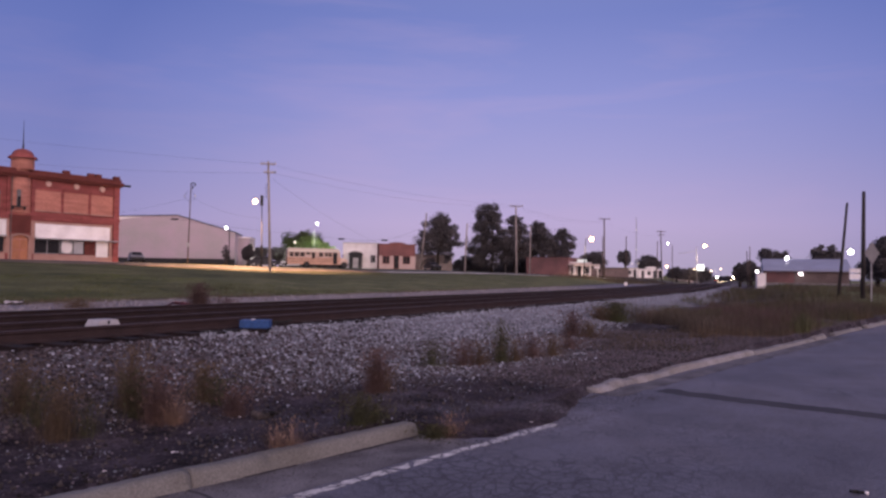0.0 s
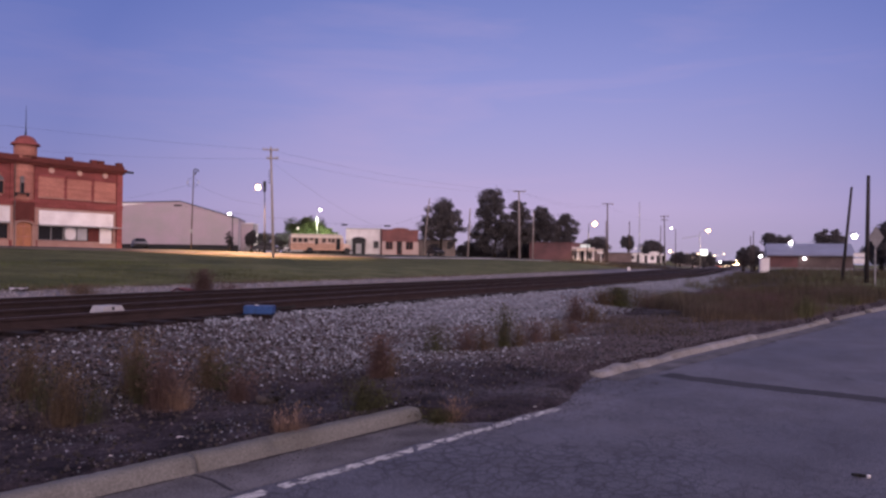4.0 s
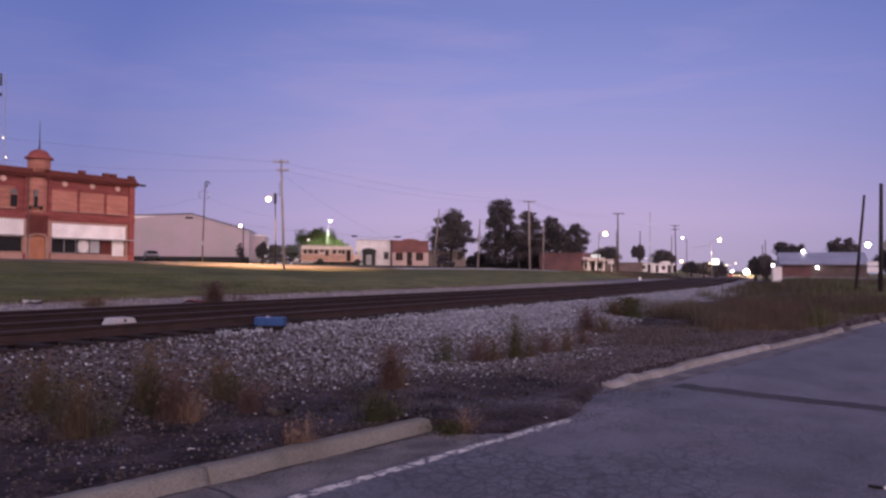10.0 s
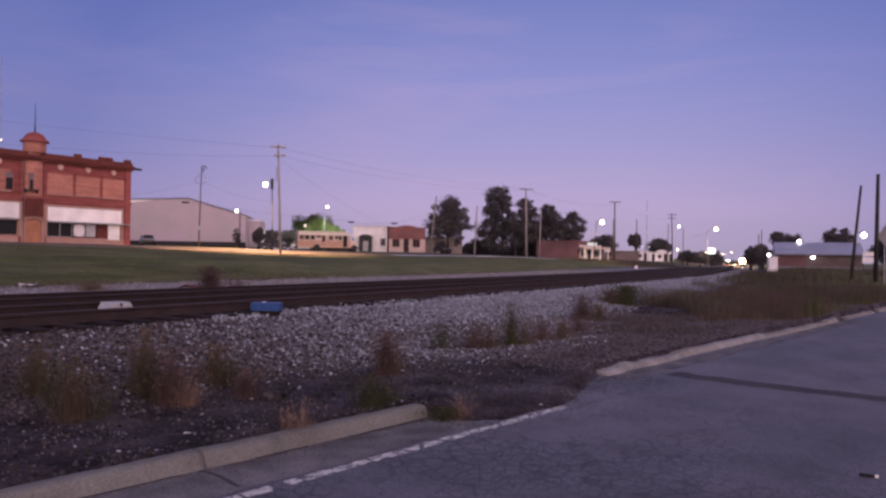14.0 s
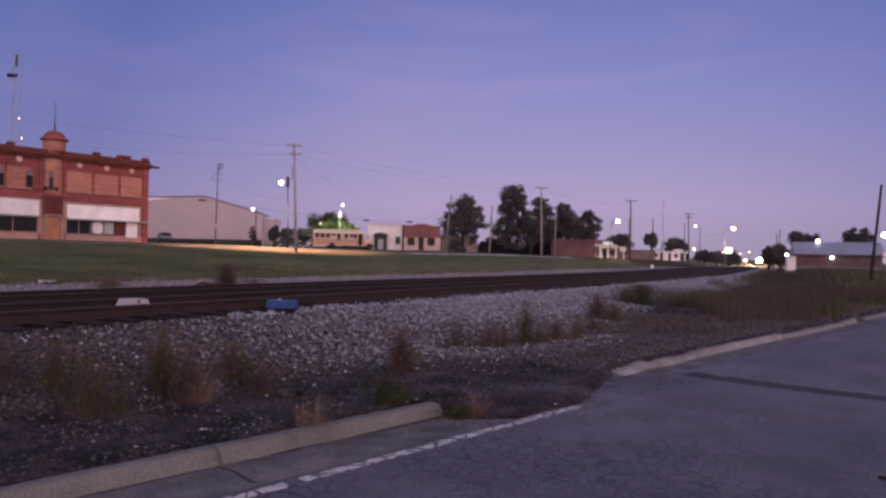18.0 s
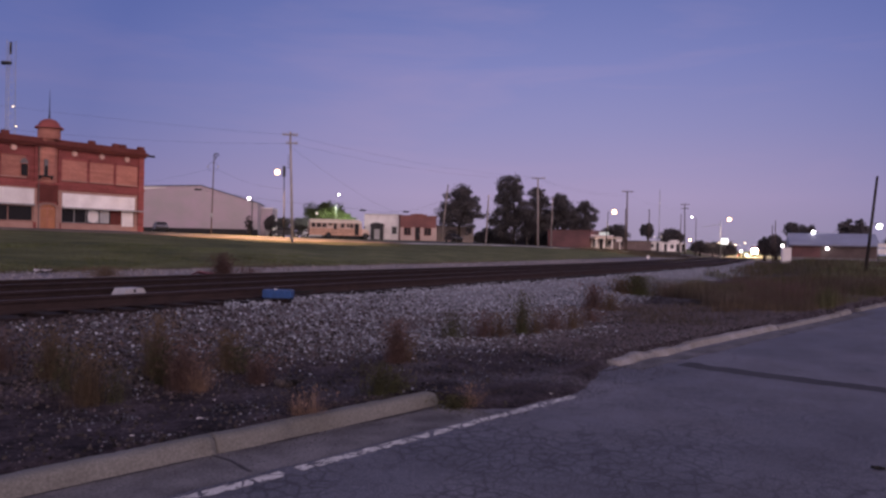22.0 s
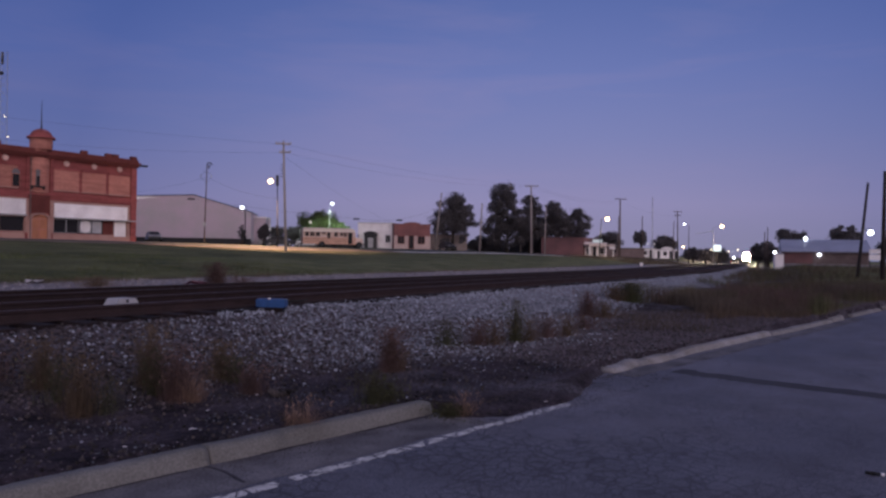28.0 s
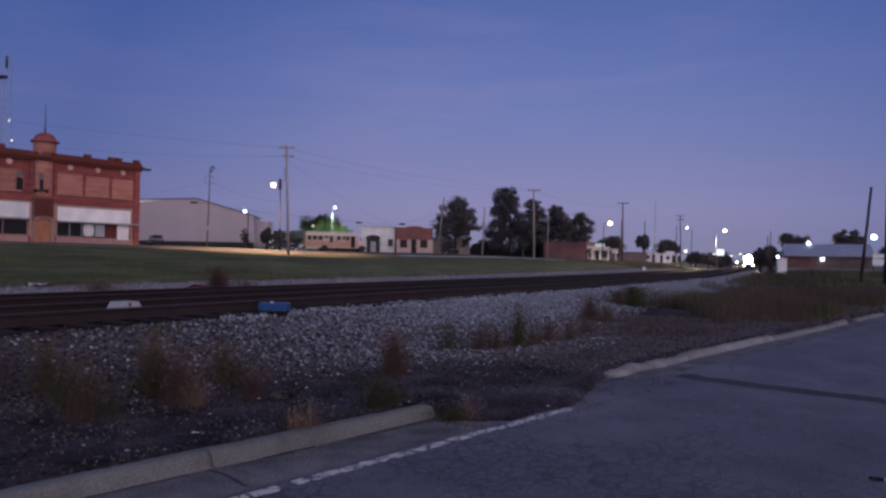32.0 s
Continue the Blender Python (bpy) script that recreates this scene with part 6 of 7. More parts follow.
mast = radio_mast(113.4, 420, 34, "tall thin radio mast with small warning lamps", ((26.5, 0, "lamp_dim"), (15, 0, "lamp_dim")), 0.3, 0.2)
lattice = radio_mast(-97.6, 150, 41, "lattice radio mast with antennas beyond the corner building", ((26.8, 1.5, "lamp_small"), (22.6, 2.2, "lamp_small")), 1.2, 0.13)
tpart("antenna", "dark_metal", lattice, ((0, 0, 38.2), (0, 0, 40.8), 0.24, 0.2), sides=8)
tpart("dish", "dark_metal", lattice, ((-1.0, -1.2, 36.0), (0.9, -1.2, 36.0), 0.45, 0.35), sides=10)

# wires
zb = gz(-16.2, 67)
wire("overhead_wire", ((-70, 62, 17.0), (-16.6, 67, zb + 10.1), (10.5, 104, gz(10.7, 104) + 10.1), (26.9, 120, gz(27, 120) + 9.5), (48.8, 160, gz(49, 160) + 10.3)), 0.7)
wire("overhead_wire", ((-60, 70, 14.0), (-16.4, 67, zb + 9.3), (10.6, 104, gz(10.7, 104) + 9.9), (27.1, 120, gz(27, 120) + 9.3)), 0.9)
wire("overhead_wire", ((-52, 100, 9.0), (-29.8, 84, gz(-29.9, 84) + 7.9), (-20.4, 80, gz(-20.3, 80) + 5.5)), 0.5, 0.007)
wire("overhead_wire", ((-16.3, 67, zb + 8.8), (-10.5, 120.5, gz(-10, 120) + 4.2)), 0.6, 0.008)

wire("overhead_wire", ((-31.7, 84, 7.6), (-14.3, 100, 6.35), (-8.25, 100, 6.25), (-3.4, 108, 8.4)), 0.25, 0.010)
for x, y, z in ((-31.7, 84, 7.58), (-14.3, 100, 6.23), (-8.25, 100, 6.13)):
    bm = bmesh.new()
    tube(bm, (-0.42, 0, 0), (0.42, 0, 0), 0.10, 0.10, 8)
    tube(bm, (-0.2, 0, 0.05), (-0.2, 0, 0.22), 0.02, 0.02, 5)
    ob = tagged(part("splice_box", bm, "tyre"), "dark cable splice box hanging on an overhead wire", "splice box", "splice boxes")
    ob.location = (x, y, z)

# ---------------------------------------------------------------- trees
DOME = ((0, 0, 0.6, 0.8), (-0.4, 0, 0.45, 0.6), (0.42, 0, 0.5, 0.58), (0, 0, 0.28, 0.8), (0.1, 0, 0.8, 0.4))
TR = ((-0.1, 0, 0.45, 0.75), (0.35, 0, 0.72, 0.5), (-0.45, 0, 0.75, 0.45), (0.5, 0, 0.3, 0.5))
tree("tree", -1.0, 126, 10.0, (3.9, 3.4), 1.2, "dark broad tree with ragged crown beside the brick office", 31, clumps=95, per=80, leaf=0.2, lobes=DOME)
tree("tree", 8.6, 126, 12.0, (4.1, 3.6), 1.0, "tall dark tree with an uneven crown", 32, clumps=110, per=80, leaf=0.2, lobes=((-0.2, 0, 0.8, 0.5), (0, 0, 0.45, 0.9), (-0.5, 0, 0.3, 0.6), (0.5, 0, 0.3, 0.6)))
tree("tree", 12.8, 128, 10.2, (3.0, 2.6), 1.5, "dark tree standing behind the tall pole", 33, clumps=60, per=70, leaf=0.2, lobes=((0.1, 0, 0.78, 0.6), (-0.4, 0, 0.35, 0.5), (0.4, 0, 0.3, 0.4)))
tree("tree", 17.0, 131, 9.6, (3.4, 3.0), 1.5, "dark rounded tree behind the brick wall", 34, clumps=80, per=70, leaf=0.2, lobes=DOME)
tree("tree", 21.2, 130, 8.6, (3.0, 2.8), 1.5, "dark rounded tree behind the brick wall", 35, clumps=70, per=70, leaf=0.2, lobes=DOME)
tree("tree", -25.6, 130, 7.0, (4.9, 3.4), 0.3, "leafy green tree lit by a street lamp", 36, "leaf_bright", 0.2, clumps=120, per=80, leaf=0.16)
tree("tree", -21.4, 129, 4.8, (2.6, 2.0), 0.4, "low green tree lit by a street lamp", 37, "leaf_bright", 0.15, clumps=45, per=70, leaf=0.16)
tree("tree", -1.5, 134, 5.0, (4.5, 2.4), 0.2, "low dark hedge behind the trees", 60, clumps=90, per=60, leaf=0.2, z=0.0)
tree("tree", 5.5, 134, 5.199999999999999, (5.0, 2.4), 0.2, "low dark hedge behind the trees", 61, clumps=110, per=60, leaf=0.2, z=0.0)
tree("tree", 13.5, 136, 5.199999999999999, (5.0, 2.4), 0.2, "low dark hedge behind the trees", 62, clumps=110, per=60, leaf=0.2, z=0.0)
tree("tree", 9.5, 132.5, 3.6, (4.5, 2.0), 0.0, "low dark hedge behind the trees", 67, clumps=90, per=60, leaf=0.2, z=-0.4)
tree("tree", -29.0, 127, 3.9, (2.3, 1.8), 0.2, "low dark tree beside the lit leafy tree", 68, clumps=50, per=60, leaf=0.18)
tree("tree", -22.9, 132, 5.6, (3.0, 2.4), 0.4, "dark green tree behind the lit leafy tree", 69, "leaf_bright", 0.15, clumps=60, per=70, leaf=0.16)


def spiky_palm(x, y, h, label, seed):
    """A short trunk under a burst of stiff pointed fronds."""
    rng = random.Random(seed)
    top = thing("palm", label, "palm", pose(x, y, gz(x, y)))
    tpart("trunk", "bark", top, ((0, 0, -0.1), (0.05, 0, h * 0.45), 0.14, 0.11), sides=9)
    for k in range(26):
        turn, rise = k * 2.4, rng.uniform(-0.25, 1.35)
        d = Vector((math.cos(turn) * math.cos(rise), math.sin(turn) * math.cos(rise), math.sin(rise)))
        side = Vector((-math.sin(turn), math.cos(turn), 0)) * 0.05
        root, length = Vector((0.05, 0, h * 0.45)), h * rng.uniform(0.42, 0.56)
        bm = bmesh.new()
        mid = root + d * length * 0.55 + Vector((0, 0, 0.04))
        tip = root + d * length - Vector((0, 0, 0.16 * length * math.cos(rise)))
        a, b, c, e, f = (bm.verts.new(p) for p in (root - side * 0.5, root + side * 0.5, mid + side, mid - side, tip))
        bm.faces.new((a, b, c, e))
        bm.faces.new((e, c, f))
        bmesh.ops.solidify(bm, geom=bm.faces[:], thickness=0.012)
        part("frond", bm, "leaf", top)
    return top


spiky_palm(-28.4, 111, 3.6, "dark spiky palm beside the parked cars", 5)
tree("tree", -45, 150, 4.0, (9, 3), 0.2, "low dark hedge far behind the yard", 63, clumps=70, per=60, leaf=0.24, z=1.4)
tree("tree", -27, 152, 3.2, (9, 3), 0.2, "low dark hedge far behind the yard", 64, clumps=70, per=60, leaf=0.24, z=1.2)
tree("tree", -11, 150, 2.6, (9, 3), 0.2, "low dark hedge far behind the yard", 65, clumps=70, per=60, leaf=0.24, z=1.0)
tree("tree", 24, 150, 4.0, (7, 3), 0.2, "low dark hedge behind the corner shop", 66, clumps=60, per=60, leaf=0.24, z=0.6)
tree("tree", -33.5, 128, 3.8, (3.2, 2.4), 0.4, "low dark trees behind the parked cars", 38, clumps=50, per=60, leaf=0.18)
tree("tree", -29.2, 107, 3.3, (1.2, 1.2), 0.4, "dark shrub beside the warehouse", 39, clumps=30, per=60, leaf=0.16)
tree("tree", -31.8, 104.5, 3.2, (0.75, 0.75), 0.2, "dark shrub against the grey warehouse", 40, clumps=22, per=50, leaf=0.14)
tree("tree", 50.8, 200, 7.4, (2.2, 2.2), 2.5, "small dark tree behind the white store", 41, clumps=40, per=50, leaf=0.28)
tree("tree", 57.8, 200, 6.5, (4.2, 3.6), 0.5, "dark rounded tree behind the white store", 42, clumps=70, per=60, leaf=0.28)
tree("tree", 64.0, 196, 4.2, (3.0, 3.0), 0.3, "low dark trees along the far street", 43, clumps=50, per=50, leaf=0.26)
tree("tree", 74, 215, 4.6, (4.5, 3.5), 0.3, "low dark trees along the far street", 44, clumps=60, per=50, leaf=0.28)
tree("tree", 90, 250, 5.0, (5.5, 4.0), 0.3, "low dark trees along the far street", 45, clumps=60, per=50, leaf=0.32)
tree("tree", 107, 300, 6.0, (6, 5), 0.3, "far dark trees beside the railway", 46, clumps=60, per=50, leaf=0.4)
tree("tree", 31.5, 150, 5.2, (3.2, 3), 0.4, "dark trees behind the corner shop", 47, clumps=50, per=50, leaf=0.22)
tree("tree", 50.8, 118, 4.4, (1.8, 1.8), 0.3, "dark tree beside the metal-roofed building", 48, clumps=60, per=60, leaf=0.2)
tree("tree", 47.3, 114, 4.0, (1.4, 1.4), 0.3, "dark tree beside the metal-roofed building", 49, clumps=40, per=50, leaf=0.2)
tree("tree", 69.5, 150, 7.4, (3.6, 3.2), 1.5, "dark tree behind the metal roof", 50, clumps=60, per=60, leaf=0.28, lobes=TR)
tree("tree", 80.5, 150, 8.6, (3.4, 3.2), 1.5, "dark tree behind the metal roof", 51, clumps=60, per=60, leaf=0.28, lobes=TR)
tree("tree", 76, 155, 4.6, (7, 4), 0.5, "low dark trees behind the metal roof", 52, clumps=70, per=50, leaf=0.3)
tree("tree", 49.0, 76, 5.6, (3.2, 3), 0.5, "dark leafy tree beside the road", 53, clumps=80, per=70, leaf=0.2, lobes=TR)
tree("tree", 48.0, 79, 3.8, (2.4, 2.2), 0.3, "dark shrubs beside the road", 54, clumps=50, per=60, leaf=0.18)
tree("tree", 51.5, 76, 7.2, (3.6, 3), 0.5, "dark leafy tree beside the road", 55, clumps=80, per=70, leaf=0.2, lobes=TR)

# ---------------------------------------------------------------- the street beyond the lawn
STREET = np.array(((-50, 38), (-42, 50), (-30, 64), (-17, 72), (-7.5, 82), (10.5, 103), (24, 115), (42, 138), (56, 160), (72, 195), (92, 240), (120, 305)), float)


def street_at(t):
    d = np.concatenate(((0,), np.cumsum(np.hypot(*np.diff(STREET, axis=0).T))))
    p = np.array([np.interp(t, d, STREET[:, i]) for i in (0, 1)])
    a = np.array([np.interp(t + 6, d, STREET[:, i]) for i in (0, 1)]) - np.array([np.interp(t - 6, d, STREET[:, i]) for i in (0, 1)])
    a = a / np.hypot(*a)
    return p, np.array((-a[1], a[0]))


def draped(name, lo, hi, lift, material, label, category, ragged=0.0, t0=0, t1=330):
    verts, faces, k = [], [], 6
    T = np.arange(t0, t1, 1.5)
    for i, t in enumerate(T):
        p, n = street_at(t)
        for j in range(k + 1):
            o = lo + (hi - lo) * j / k
            if ragged and j in (0, k):
                o += ragged * noise.noise((t * 0.35, j, 2)) * (1 if j else 1.6)
            x, y = p + n * o
            verts.append((x, y, gz(x, y) + lift))
        if i:
            a, b = (i - 1) * (k + 1), i * (k + 1)
            faces += [(a + j, b + j, b + j + 1, a + j + 1) for j in range(k)]
    me = soup(name, verts, faces, material)
    me.polygons.foreach_set("use_smooth", [True] * len(me.polygons))
    return tagged(new(name, me), label, category, kind="structure")


M["pale_dirt"] = mat("pale_dirt", (0.26, 0.20, 0.155), 0.95, var=0.35, scale=0.5, fine=10, tint=(0.15, 0.12, 0.09))
# pale concrete, whitened further so its colour carries the corner lamp's light
M["pavement_lit"] = mat("pavement_lit", (0.74, 0.70, 0.67), 0.85, var=0.2, scale=0.8, fine=12, tint=(0.46, 0.43, 0.41))
M["street_asphalt"] = mat("street_asphalt", (0.085, 0.08, 0.085), 0.9, var=0.25, scale=0.4, fine=20)
draped("street_shoulder", -1.2, 2.2, 0.03, "pale_dirt", "pale sandy road shoulder along the lawn", "road shoulder", 0.9)
draped("pavement", -2.0, 0.3, 0.055, "pavement_lit", "pale worn concrete pavement edge beside the lawn, whitened for lamp light", "pavement", 0.25, 62, 112)
draped("street", 2.1, 8.5, 0.05, "street_asphalt", "dark asphalt street beyond the lawn", "road")


# ---------------------------------------------------------------- things on and beside the track
def on_track(s, q, z, turn=0.0):
    x, y, h = line_at(s, q)
    return pose(x, y, z, 0, 0, 90 - math.degrees(h) + turn)


b = thing("track_cover", "white metal cover plate with a latch between the rails", "track box", on_track(2.5, 0.42, 0.66))
bm = bmesh.new()
prism(bm, [(-0.215, 0.0), (0.215, 0.0), (0.205, 0.03), (0.155, 0.115), (-0.155, 0.115), (-0.205, 0.03)], -0.16, 0.16)
part("cover", bm, mat("cover_paint", (0.52, 0.51, 0.54), 0.6, var=0.15, scale=8), b)
bpart("latch", "dark_metal", b, (-0.025, 0.01, -0.172, -0.16, 0.05, 0.10))
bpart("foot", "dark_metal", b, (-0.22, 0.22, -0.14, 0.14, -0.06, 0.0))
b = thing("rail_lubricator", "blue metal box with a white cap beside the rail", "track box", pose(-3.22, 12.38, 0.60, 0, 0, 2))
bpart("tank", "blue_paint", b, (-0.25, 0.25, -0.14, 0.14, 0.02, 0.16), bevel=0.015)
bpart("base", "tie_wood", b, (-0.1, 0.22, -0.2, 0.2, -0.12, 0.02))
bm = bmesh.new()
tube(bm, (-0.05, 0, 0.16), (-0.05, 0, 0.175), 0.03, 0.025, 10)
part("cap", bm, "white_paint", b, "white filler cap")
bm = bmesh.new()
tube(bm, (-0.06, 0.2, 0.14), (-0.06, 0.2, 0.19), 0.018, 0.015, 10)
part("valve", bm, "dark_metal", b)
tpart("hose", "tyre", b, ((0.2, 0.1, 0.1), (0.45, 0.45, 0.1), 0.02, 0.02), ((0.45, 0.45, 0.1), (0.5, 0.6, 0.12), 0.02, 0.02), sides=6)

b = thing("bottle", "small dark flattened bottle with a white cap on the asphalt", "litter", pose(3.15, 5.36, 0.022, 0, 0, 152))
tpart("body", "tyre", b, ((0.0, 0, -0.008), (0.05, 0, -0.008), 0.010, 0.014), ((0.05, 0, -0.008), (0.10, 0, -0.008), 0.014, 0.010), sides=10)
tpart("cap", "white_paint", b, ((-0.025, 0, -0.008), (0.0, 0, -0.008), 0.013, 0.013), sides=10, label="white screw cap")
rr = random.Random(77)


def litter(x, y, size, material, label):
    bm = bmesh.new()
    n = 3
    g = [[bm.verts.new((size * (i / n - 0.5) * 1.5, size * (j / n - 0.5), 0.012 + rr.uniform(0, 0.25) * size)) for j in range(n + 1)] for i in range(n + 1)]
    for i in range(n):
        for j in range(n):
            bm.faces.new((g[i][j], g[i + 1][j], g[i + 1][j + 1], g[i][j + 1]))
    bmesh.ops.solidify(bm, geom=bm.faces[:], thickness=0.004)
    ob = part("litter", bm, material)
    ob.matrix_basis = pose(x, y, gz(x, y) + 0.02, 0, 0, rr.uniform(0, 180))
    return tagged(ob, label, "litter", "scraps of litter")


for x, y, k in ((-3.0, 8.1, 0.05), (-0.62, 9.0, 0.09), (-2.55, 7.05, 0.06), (-2.0, 7.15, 0.05), (-2.12, 5.75, 0.07), (-2.42, 5.2, 0.04), (0.1, 9.1, 0.04), (0.35, 9.0, 0.04), (-1.9, 7.4, 0.05), (0.95, 7.55, 0.04), (-1.45, 6.2, 0.035), (-2.25, 6.45, 0.04)):
    litter(x, y, k * 0.55, "white_paint", "small crumpled scrap of white paper on the dirt")
litter(-12.7, 21.2, 0.45, "white_paint", "pale sheet of litter on the gravel strip")
litter(-7.65, 20.9, 0.55, "red_paint", "faded red rag on the gravel strip")
bm = bmesh.new()
rng_ = random.Random(9)
for k in range(9):
    ball(bm, (rng_.uniform(-0.35, 0.35), rng_.uniform(-0.2, 0.2), 0.04 + rng_.uniform(0, 0.08)), rng_.uniform(0.06, 0.13), 0.6, 6)
ob = tagged(part("clinker_lump", bm, "cinder"), "dark lump of broken asphalt on the dirt", "rubble")
ob.location = (-1.75, 7.25, gz(-1.75, 7.25))
ob.scale = (0.4, 0.4, 0.6)


# ---------------------------------------------------------------- weeds
DRY, RED, GREEN, STRAW = "grass_dry", "grass_red", "grass_green", "grass_straw"
for i, (x, y, n, rad, hh, m_, text) in enumerate((
    (-3.92, 6.72, 240, 0.13, 0.46, DRY, "tall brown weed clump on the cinder verge"),
    (-3.62, 6.45, 90, 0.15, 0.36, GREEN, "dull green weed clump on the cinder verge"),
    (-3.30, 6.22, 260, 0.14, 0.46, DRY, "brown and green weed clump on the cinder verge"),
    (-3.12, 6.35, 60, 0.14, 0.30, GREEN, "dull green weed clump on the cinder verge"),
    (-4.45, 6.75, 160, 0.16, 0.36, RED, "brown weed clump at the ballast's foot"),
    (-3.14, 7.26, 320, 0.11, 0.56, DRY, "tall narrow brown weed clump on dirt"),
    (-2.98, 7.05, 120, 0.11, 0.40, GREEN, "green-brown weed clump on the verge"),
    (-2.74, 6.96, 320, 0.15, 0.46, RED, "reddish weed clump on the verge"),
    (-2.55, 6.92, 110, 0.12, 0.34, STRAW, "tan weed clump on the verge"),
    (-2.62, 7.92, 260, 0.13, 0.38, DRY, "brown weed clump on the ballast's foot"),
    (-2.45, 7.85, 120, 0.14, 0.26, GREEN, "low green weed clump on dirt"),
    (-2.10, 7.32, 210, 0.15, 0.29, RED, "reddish wiry weed clump"),
    (-0.80, 8.75, 460, 0.11, 0.47, RED, "tall reddish dry weed clump"),
    (-0.68, 8.85, 90, 0.14, 0.30, DRY, "brown weed clump on the verge"),
    (-1.28, 6.17, 110, 0.05, 0.29, STRAW, "straw-coloured grass tuft behind the kerb"),
    (-1.40, 6.12, 60, 0.06, 0.20, STRAW, "low brown grass tuft behind the kerb"),
    (-0.80, 6.98, 190, 0.13, 0.27, GREEN, "leafy green weed behind the kerb"),
    (-0.66, 7.12, 110, 0.12, 0.15, GREEN, "low green weed behind the kerb"),
    (0.10, 7.05, 110, 0.06, 0.24, STRAW, "tan grass tuft at the kerb's end"),
    (-0.07, 7.02, 260, 0.09, 0.20, GREEN, "green grass tuft at the kerb's end"),
    (0.99, 12.11, 170, 0.13, 0.64, GREEN, "tall green weed on the ballast"),
    (-0.16, 11.28, 110, 0.2, 0.36, GREEN, "green weed clump on the ballast"),
    (0.34, 11.55, 170, 0.22, 0.38, RED, "reddish weed clump on the ballast"),
    (0.62, 11.72, 150, 0.2, 0.34, DRY, "brown weed clump on the ballast"),
    (1.25, 12.3, 130, 0.2, 0.34, DRY, "brown weed clump on the ballast"),
    (1.60, 12.83, 170, 0.24, 0.40, RED, "reddish weed clump on the ballast"),
    (2.02, 13.12, 150, 0.22, 0.36, DRY, "brown weed clump on the ballast"),
    (2.55, 14.4, 160, 0.24, 0.30, RED, "low reddish weed clump beside the ballast"),
    (3.07, 16.9, 260, 0.22, 0.55, RED, "dark reddish weed clump beside the ballast"),
    (3.45, 16.9, 160, 0.26, 0.34, DRY, "pale dry weed clump beside the ballast"),
    (5.25, 21.8, 600, 0.34, 0.50, GREEN, "round dark green bush on the gravel"),
    (4.75, 21.6, 240, 0.3, 0.36, DRY, "low dry growth beside a green bush"),
    (-6.75, 19.83, 520, 0.24, 0.6, RED, "dark reddish bush beyond the tracks"),
    (-6.1, 20.3, 120, 0.3, 0.25, RED, "dark reddish bush beyond the tracks"),
    (-10.5, 20.6, 300, 0.5, 0.25, DRY, "dark weeds at the lawn's edge"),
)):
    weed(x, y, int(n * 3.2), rad * 1.0, hh * 1.25, m_, text, seed=100 + i, width=0.0005 + 0.00007 * math.hypot(x, y), lean=1.45 if m_ == STRAW else 0.9 if hh < 0.3 else 0.55, leafy=0.25 if m_ == STRAW else 1.3 if m_ == GREEN else 0.8)


def weed_field(name, n, place, height, width, material, label, seed, category="weeds"):
    """Rank growth that nobody could count."""
    rng = np.random.default_rng(seed)
    x, y = place(rng, n)
    V, F = blades(rng, len(x), 0.0, height, width, 0.5)
    grow = np.array([0.3 + 0.7 * max(0, noise.noise((a * 0.25, b * 0.25, seed)) + 0.4) + 0.8 * max(0, noise.noise((a * 1.1, b * 1.1, seed + 5)) + 0.1) for a, b in zip(x, y)])
    P = np.repeat(np.stack((x, y, ground_height(x, y)), -1), 5, 0)
    V = V * np.repeat(grow, 5)[:, None] + P
    return tagged(new(name, soup(name, V.tolist(), F, material)), label, category, kind="stuff")


def verge(t0, t1, r0, r1, clear=-2.6):
    def place(rng, n):
        t, r = rng.uniform(t0, t1, n), r0 + (r1 - r0) * rng.random(n)
        x, y = t * ROAD_U[0] + r * ROAD_N[0], t * ROAD_U[1] + r * ROAD_N[1]
        s, q = along(x, y)
        k = np.array([noise.noise((a * 0.3, b * 0.3, 2)) for a, b in zip(x, y)])
        keep = (q < clear) & (rng.random(len(x)) < np.clip(0.55 + 1.6 * k, 0.05, 1)) & (t + 4.5 * k > t0 + 1.5)
        return x[keep], y[keep]
    return place


weed_field("rank_weeds", 80000, verge(19.5, 34, 5.06, 10.5), 0.56, 0.004, "grass_rank", "rank green roadside weeds between kerb and track", 61)
weed_field("rank_weeds", 60000, verge(17.5, 34, 5.15, 10.5), 0.58, 0.004, "grass_dull", "brown dry stalks among the roadside weeds", 62)
weed_field("rank_weeds", 16000, verge(18.0, 30, 5.3, 10.0), 0.66, 0.004, RED, "reddish seeding stalks above the roadside weeds", 72)
weed_field("rank_weeds", 7000, verge(12.5, 20, 5.4, 9.8), 0.16, 0.004, "grass_dull", "low brown growth creeping over the dirt", 70)
weed_field("rank_weeds", 5000, verge(15.5, 24, 5.1, 6.6), 0.30, 0.005, DRY, "dark dry weeds along the kerb", 71)
weed_field("rank_weeds", 36000, verge(33, 75, 5.1, 26), 0.6, 0.011, "grass_rank", "rough green growth beside the road", 63)
weed_field("rank_weeds", 20000, verge(33, 80, 5.4, 30), 0.6, 0.011, "grass_dull", "reddish dry stalks in the rough", 64)
weed_field("rank_weeds", 1200, verge(13.5, 17.5, 6.2, 9.0), 0.25, 0.004, "grass_dull", "thin low stalks on bare dirt", 65)
weed_field("lawn_grass", 45000, track_band(11.8, 30, -14, 26), 0.10, 0.012, "lawn", "mown grass of the lawn beyond the tracks", 66, "grass")


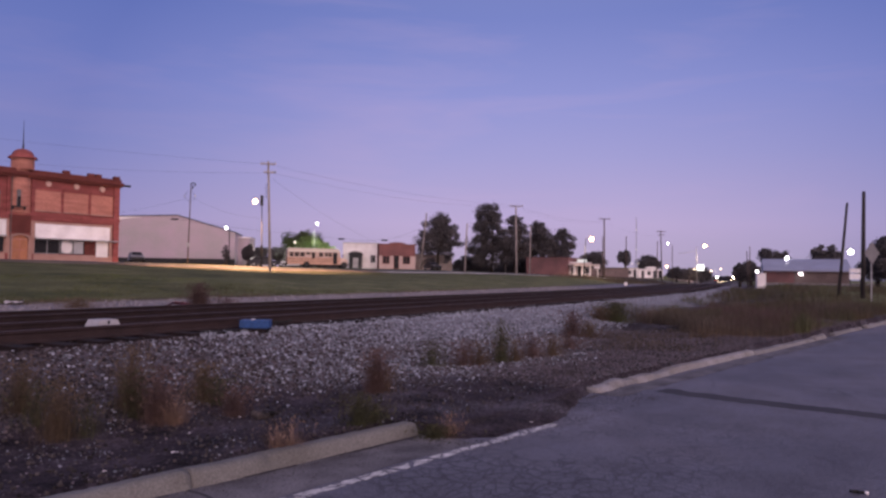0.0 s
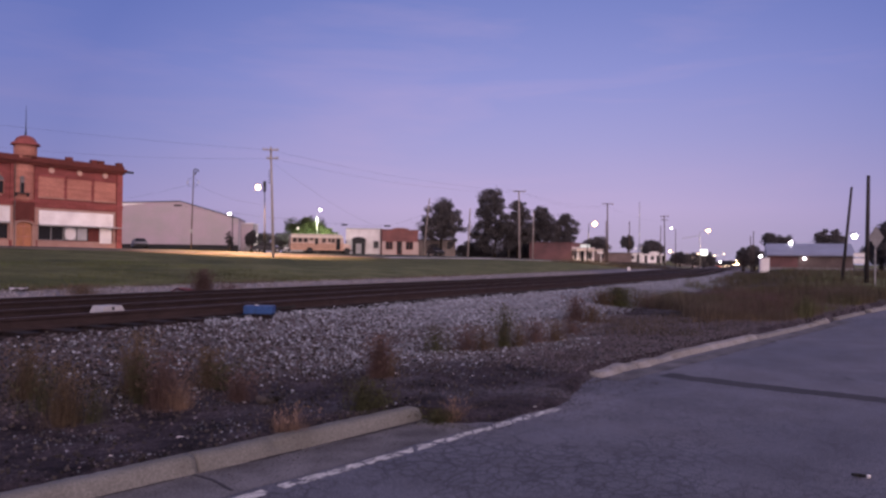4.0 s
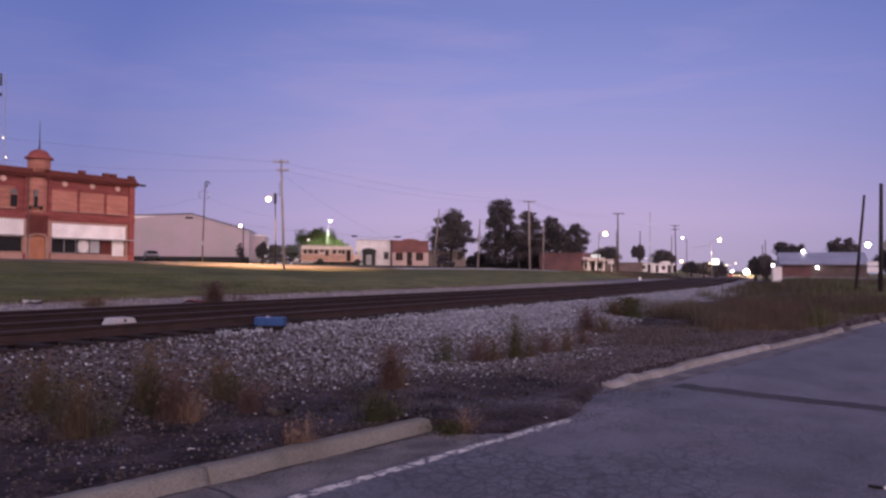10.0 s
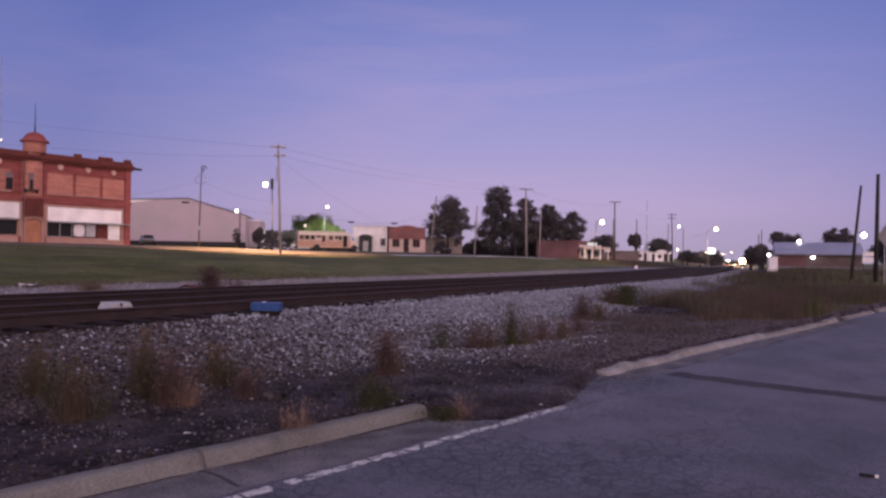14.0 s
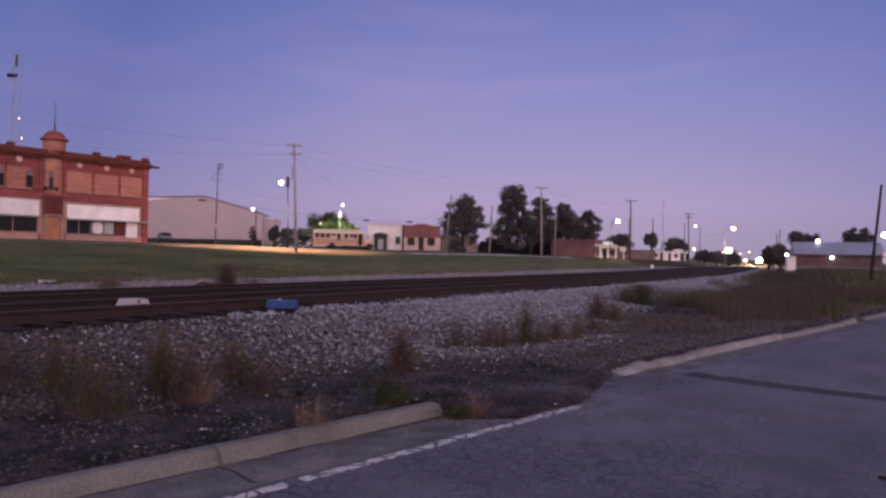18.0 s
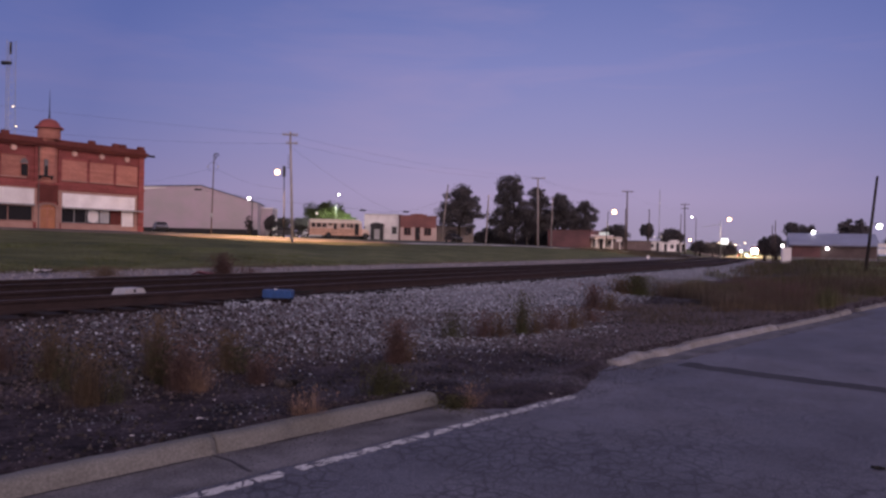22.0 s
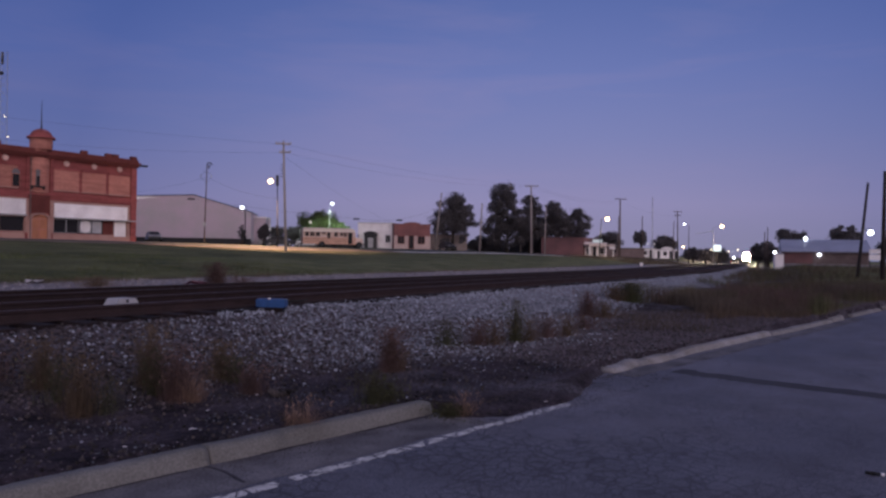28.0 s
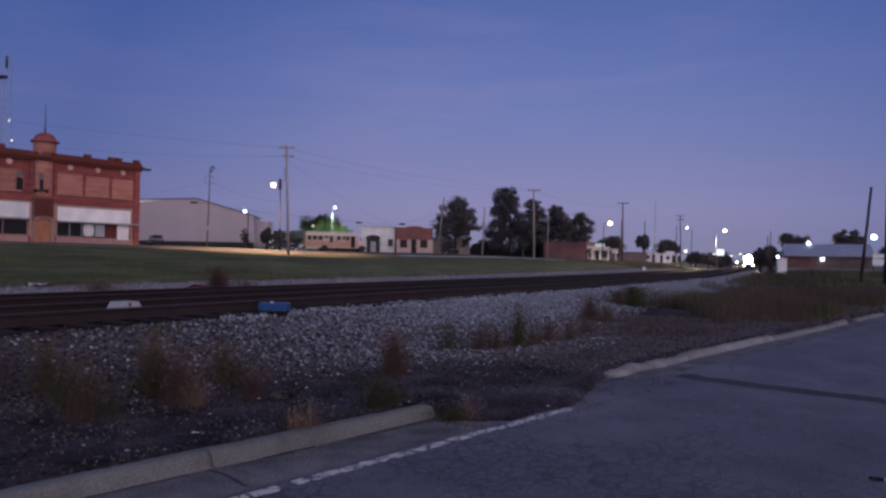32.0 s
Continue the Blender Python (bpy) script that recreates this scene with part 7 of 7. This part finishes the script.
weed_field("rank_weeds", 7000, track_band(11.0, 12.1, -6, 5), 0.32, 0.008, RED, "dark dry weeds along the lawn's edge", 67)
weed_field("rank_weeds", 2500, track_band(11.3, 12.4, 5, 40), 0.22, 0.008, DRY, "dry weeds along the lawn's edge", 68)
weed_field("rank_weeds", 14000, track_band(10.5, 22, 92, 150), 0.55, 0.018, "grass_dull", "brown rough grass at the foot of the far shops", 69)
b = thing("track_marker", "small white marker post beside the track", "marker", pose(17.9, 70.0, gz(17.9, 70)))
bpart("plate", "white_paint", b, (-0.14, 0.14, -0.03, 0.03, 0.12, 0.45), bevel=0.01)
bpart("stake", "wood_pole", b, (-0.04, 0.04, 0.03, 0.09, -0.1, 0.45))
b = thing("street_sign", "small white board on a post by the street", "sign", pose(27.0, 125.5, gz(27, 125)))
bpart("board", "white_paint", b, (-0.5, 0.5, -0.03, 0.03, 1.5, 2.3))
bpart("post", "wood_pole", b, (-0.06, 0.06, 0.03, 0.12, 0, 2.3))
small_shop("low_shed", "low dull brown shed between the shops", pose(27.0, 130, gz(28, 130), 0, 0, 15), 7.5, 1.6, 5, "brick_grey", "wood_pole", ((1.0, 1.8, 0.8, 1.5, ()),))


def add_glare_dots():
    # specks of lens glare drawn as dim glowing balls, with a bracket added
    b = thing("roof_glow", "two dim glowing dots above the white store standing in for lens glare", "lamp", pose(44.6, 166.0, gz(44.6, 166)))
    tpart("bracket", "dark_metal", b, ((-0.8, 0, 3.05), (1.0, 0, 3.05), 0.04, 0.04), ((0, 0, 0.0), (0, 0, 3.05), 0.05, 0.05), sides=6)
    for x, r in ((-0.75, 0.16), (0.75, 0.13)):
        bm = bmesh.new()
        ball(bm, (x, -0.1, 3.2), r, 1, 10)
        part("glare_dot", bm, "lamp_dim", b)


add_glare_dots()
for x, y, z, r, m_ in ((72.2, 205, 4.4, 0.2, "lamp_small"), (112.6, 300, 5.0, 0.3, "lamp_small"), (110.5, 300, 2.9, 0.42, "lamp_white"), (110.9, 302, 1.9, 0.3, "lamp_small"), (147.5, 380, 6.9, 0.36, "lamp_small"), (145.6, 380, 2.5, 0.5, "lamp_white"), (150.5, 395, 6.0, 0.3, "lamp_dim")):
    b = thing("far_lamp", "small far lamp on a thin post", "lamp", pose(x, y, gz(x, y)), "far lamps")
    tpart("post", "dark_metal", b, ((0, 0, 0), (0, 0, z), 0.05, 0.04), sides=6)
    bm = bmesh.new()
    ball(bm, (0, 0, z + r * 0.6), r, 0.8, 10)
    part("globe", bm, m_, b)


def motions():
    """The train, turned off its line to hide the lamp till about six seconds, rolls nearer; a car follows the far
    street.
    """
    rows = []
    for t in (0, 2, 4, 5.6, 6.15, 6.3, 6.4, 6.6, 7.5, 10, 14, 18, 22, 26, 29, 32):
        s = 213 + 13.2 * (32 - t)
        x, y, h = line_at(s)
        # extra turn off the track's heading, so the tube blocks the lamp early on
        off = float(np.interp(t, (0, 6.15, 6.3, 6.4, 6.6, 7.5), (44, 34, 18, 6, 2, 0)))
        rows.append((t, pose(x, y, rail_height(s) + 0.172, 0, 0, -math.degrees(h) + off)))
    walk(loco, rows)
    rows = []
    for t in (0, 8, 16, 24, 32):
        x, y = 139 - 0.9 * t, 352 - 2.0 * t
        rows.append((t, pose(x, y, gz(x, y), 0, 0, 246)))
    walk(moving_car, rows)


motions()
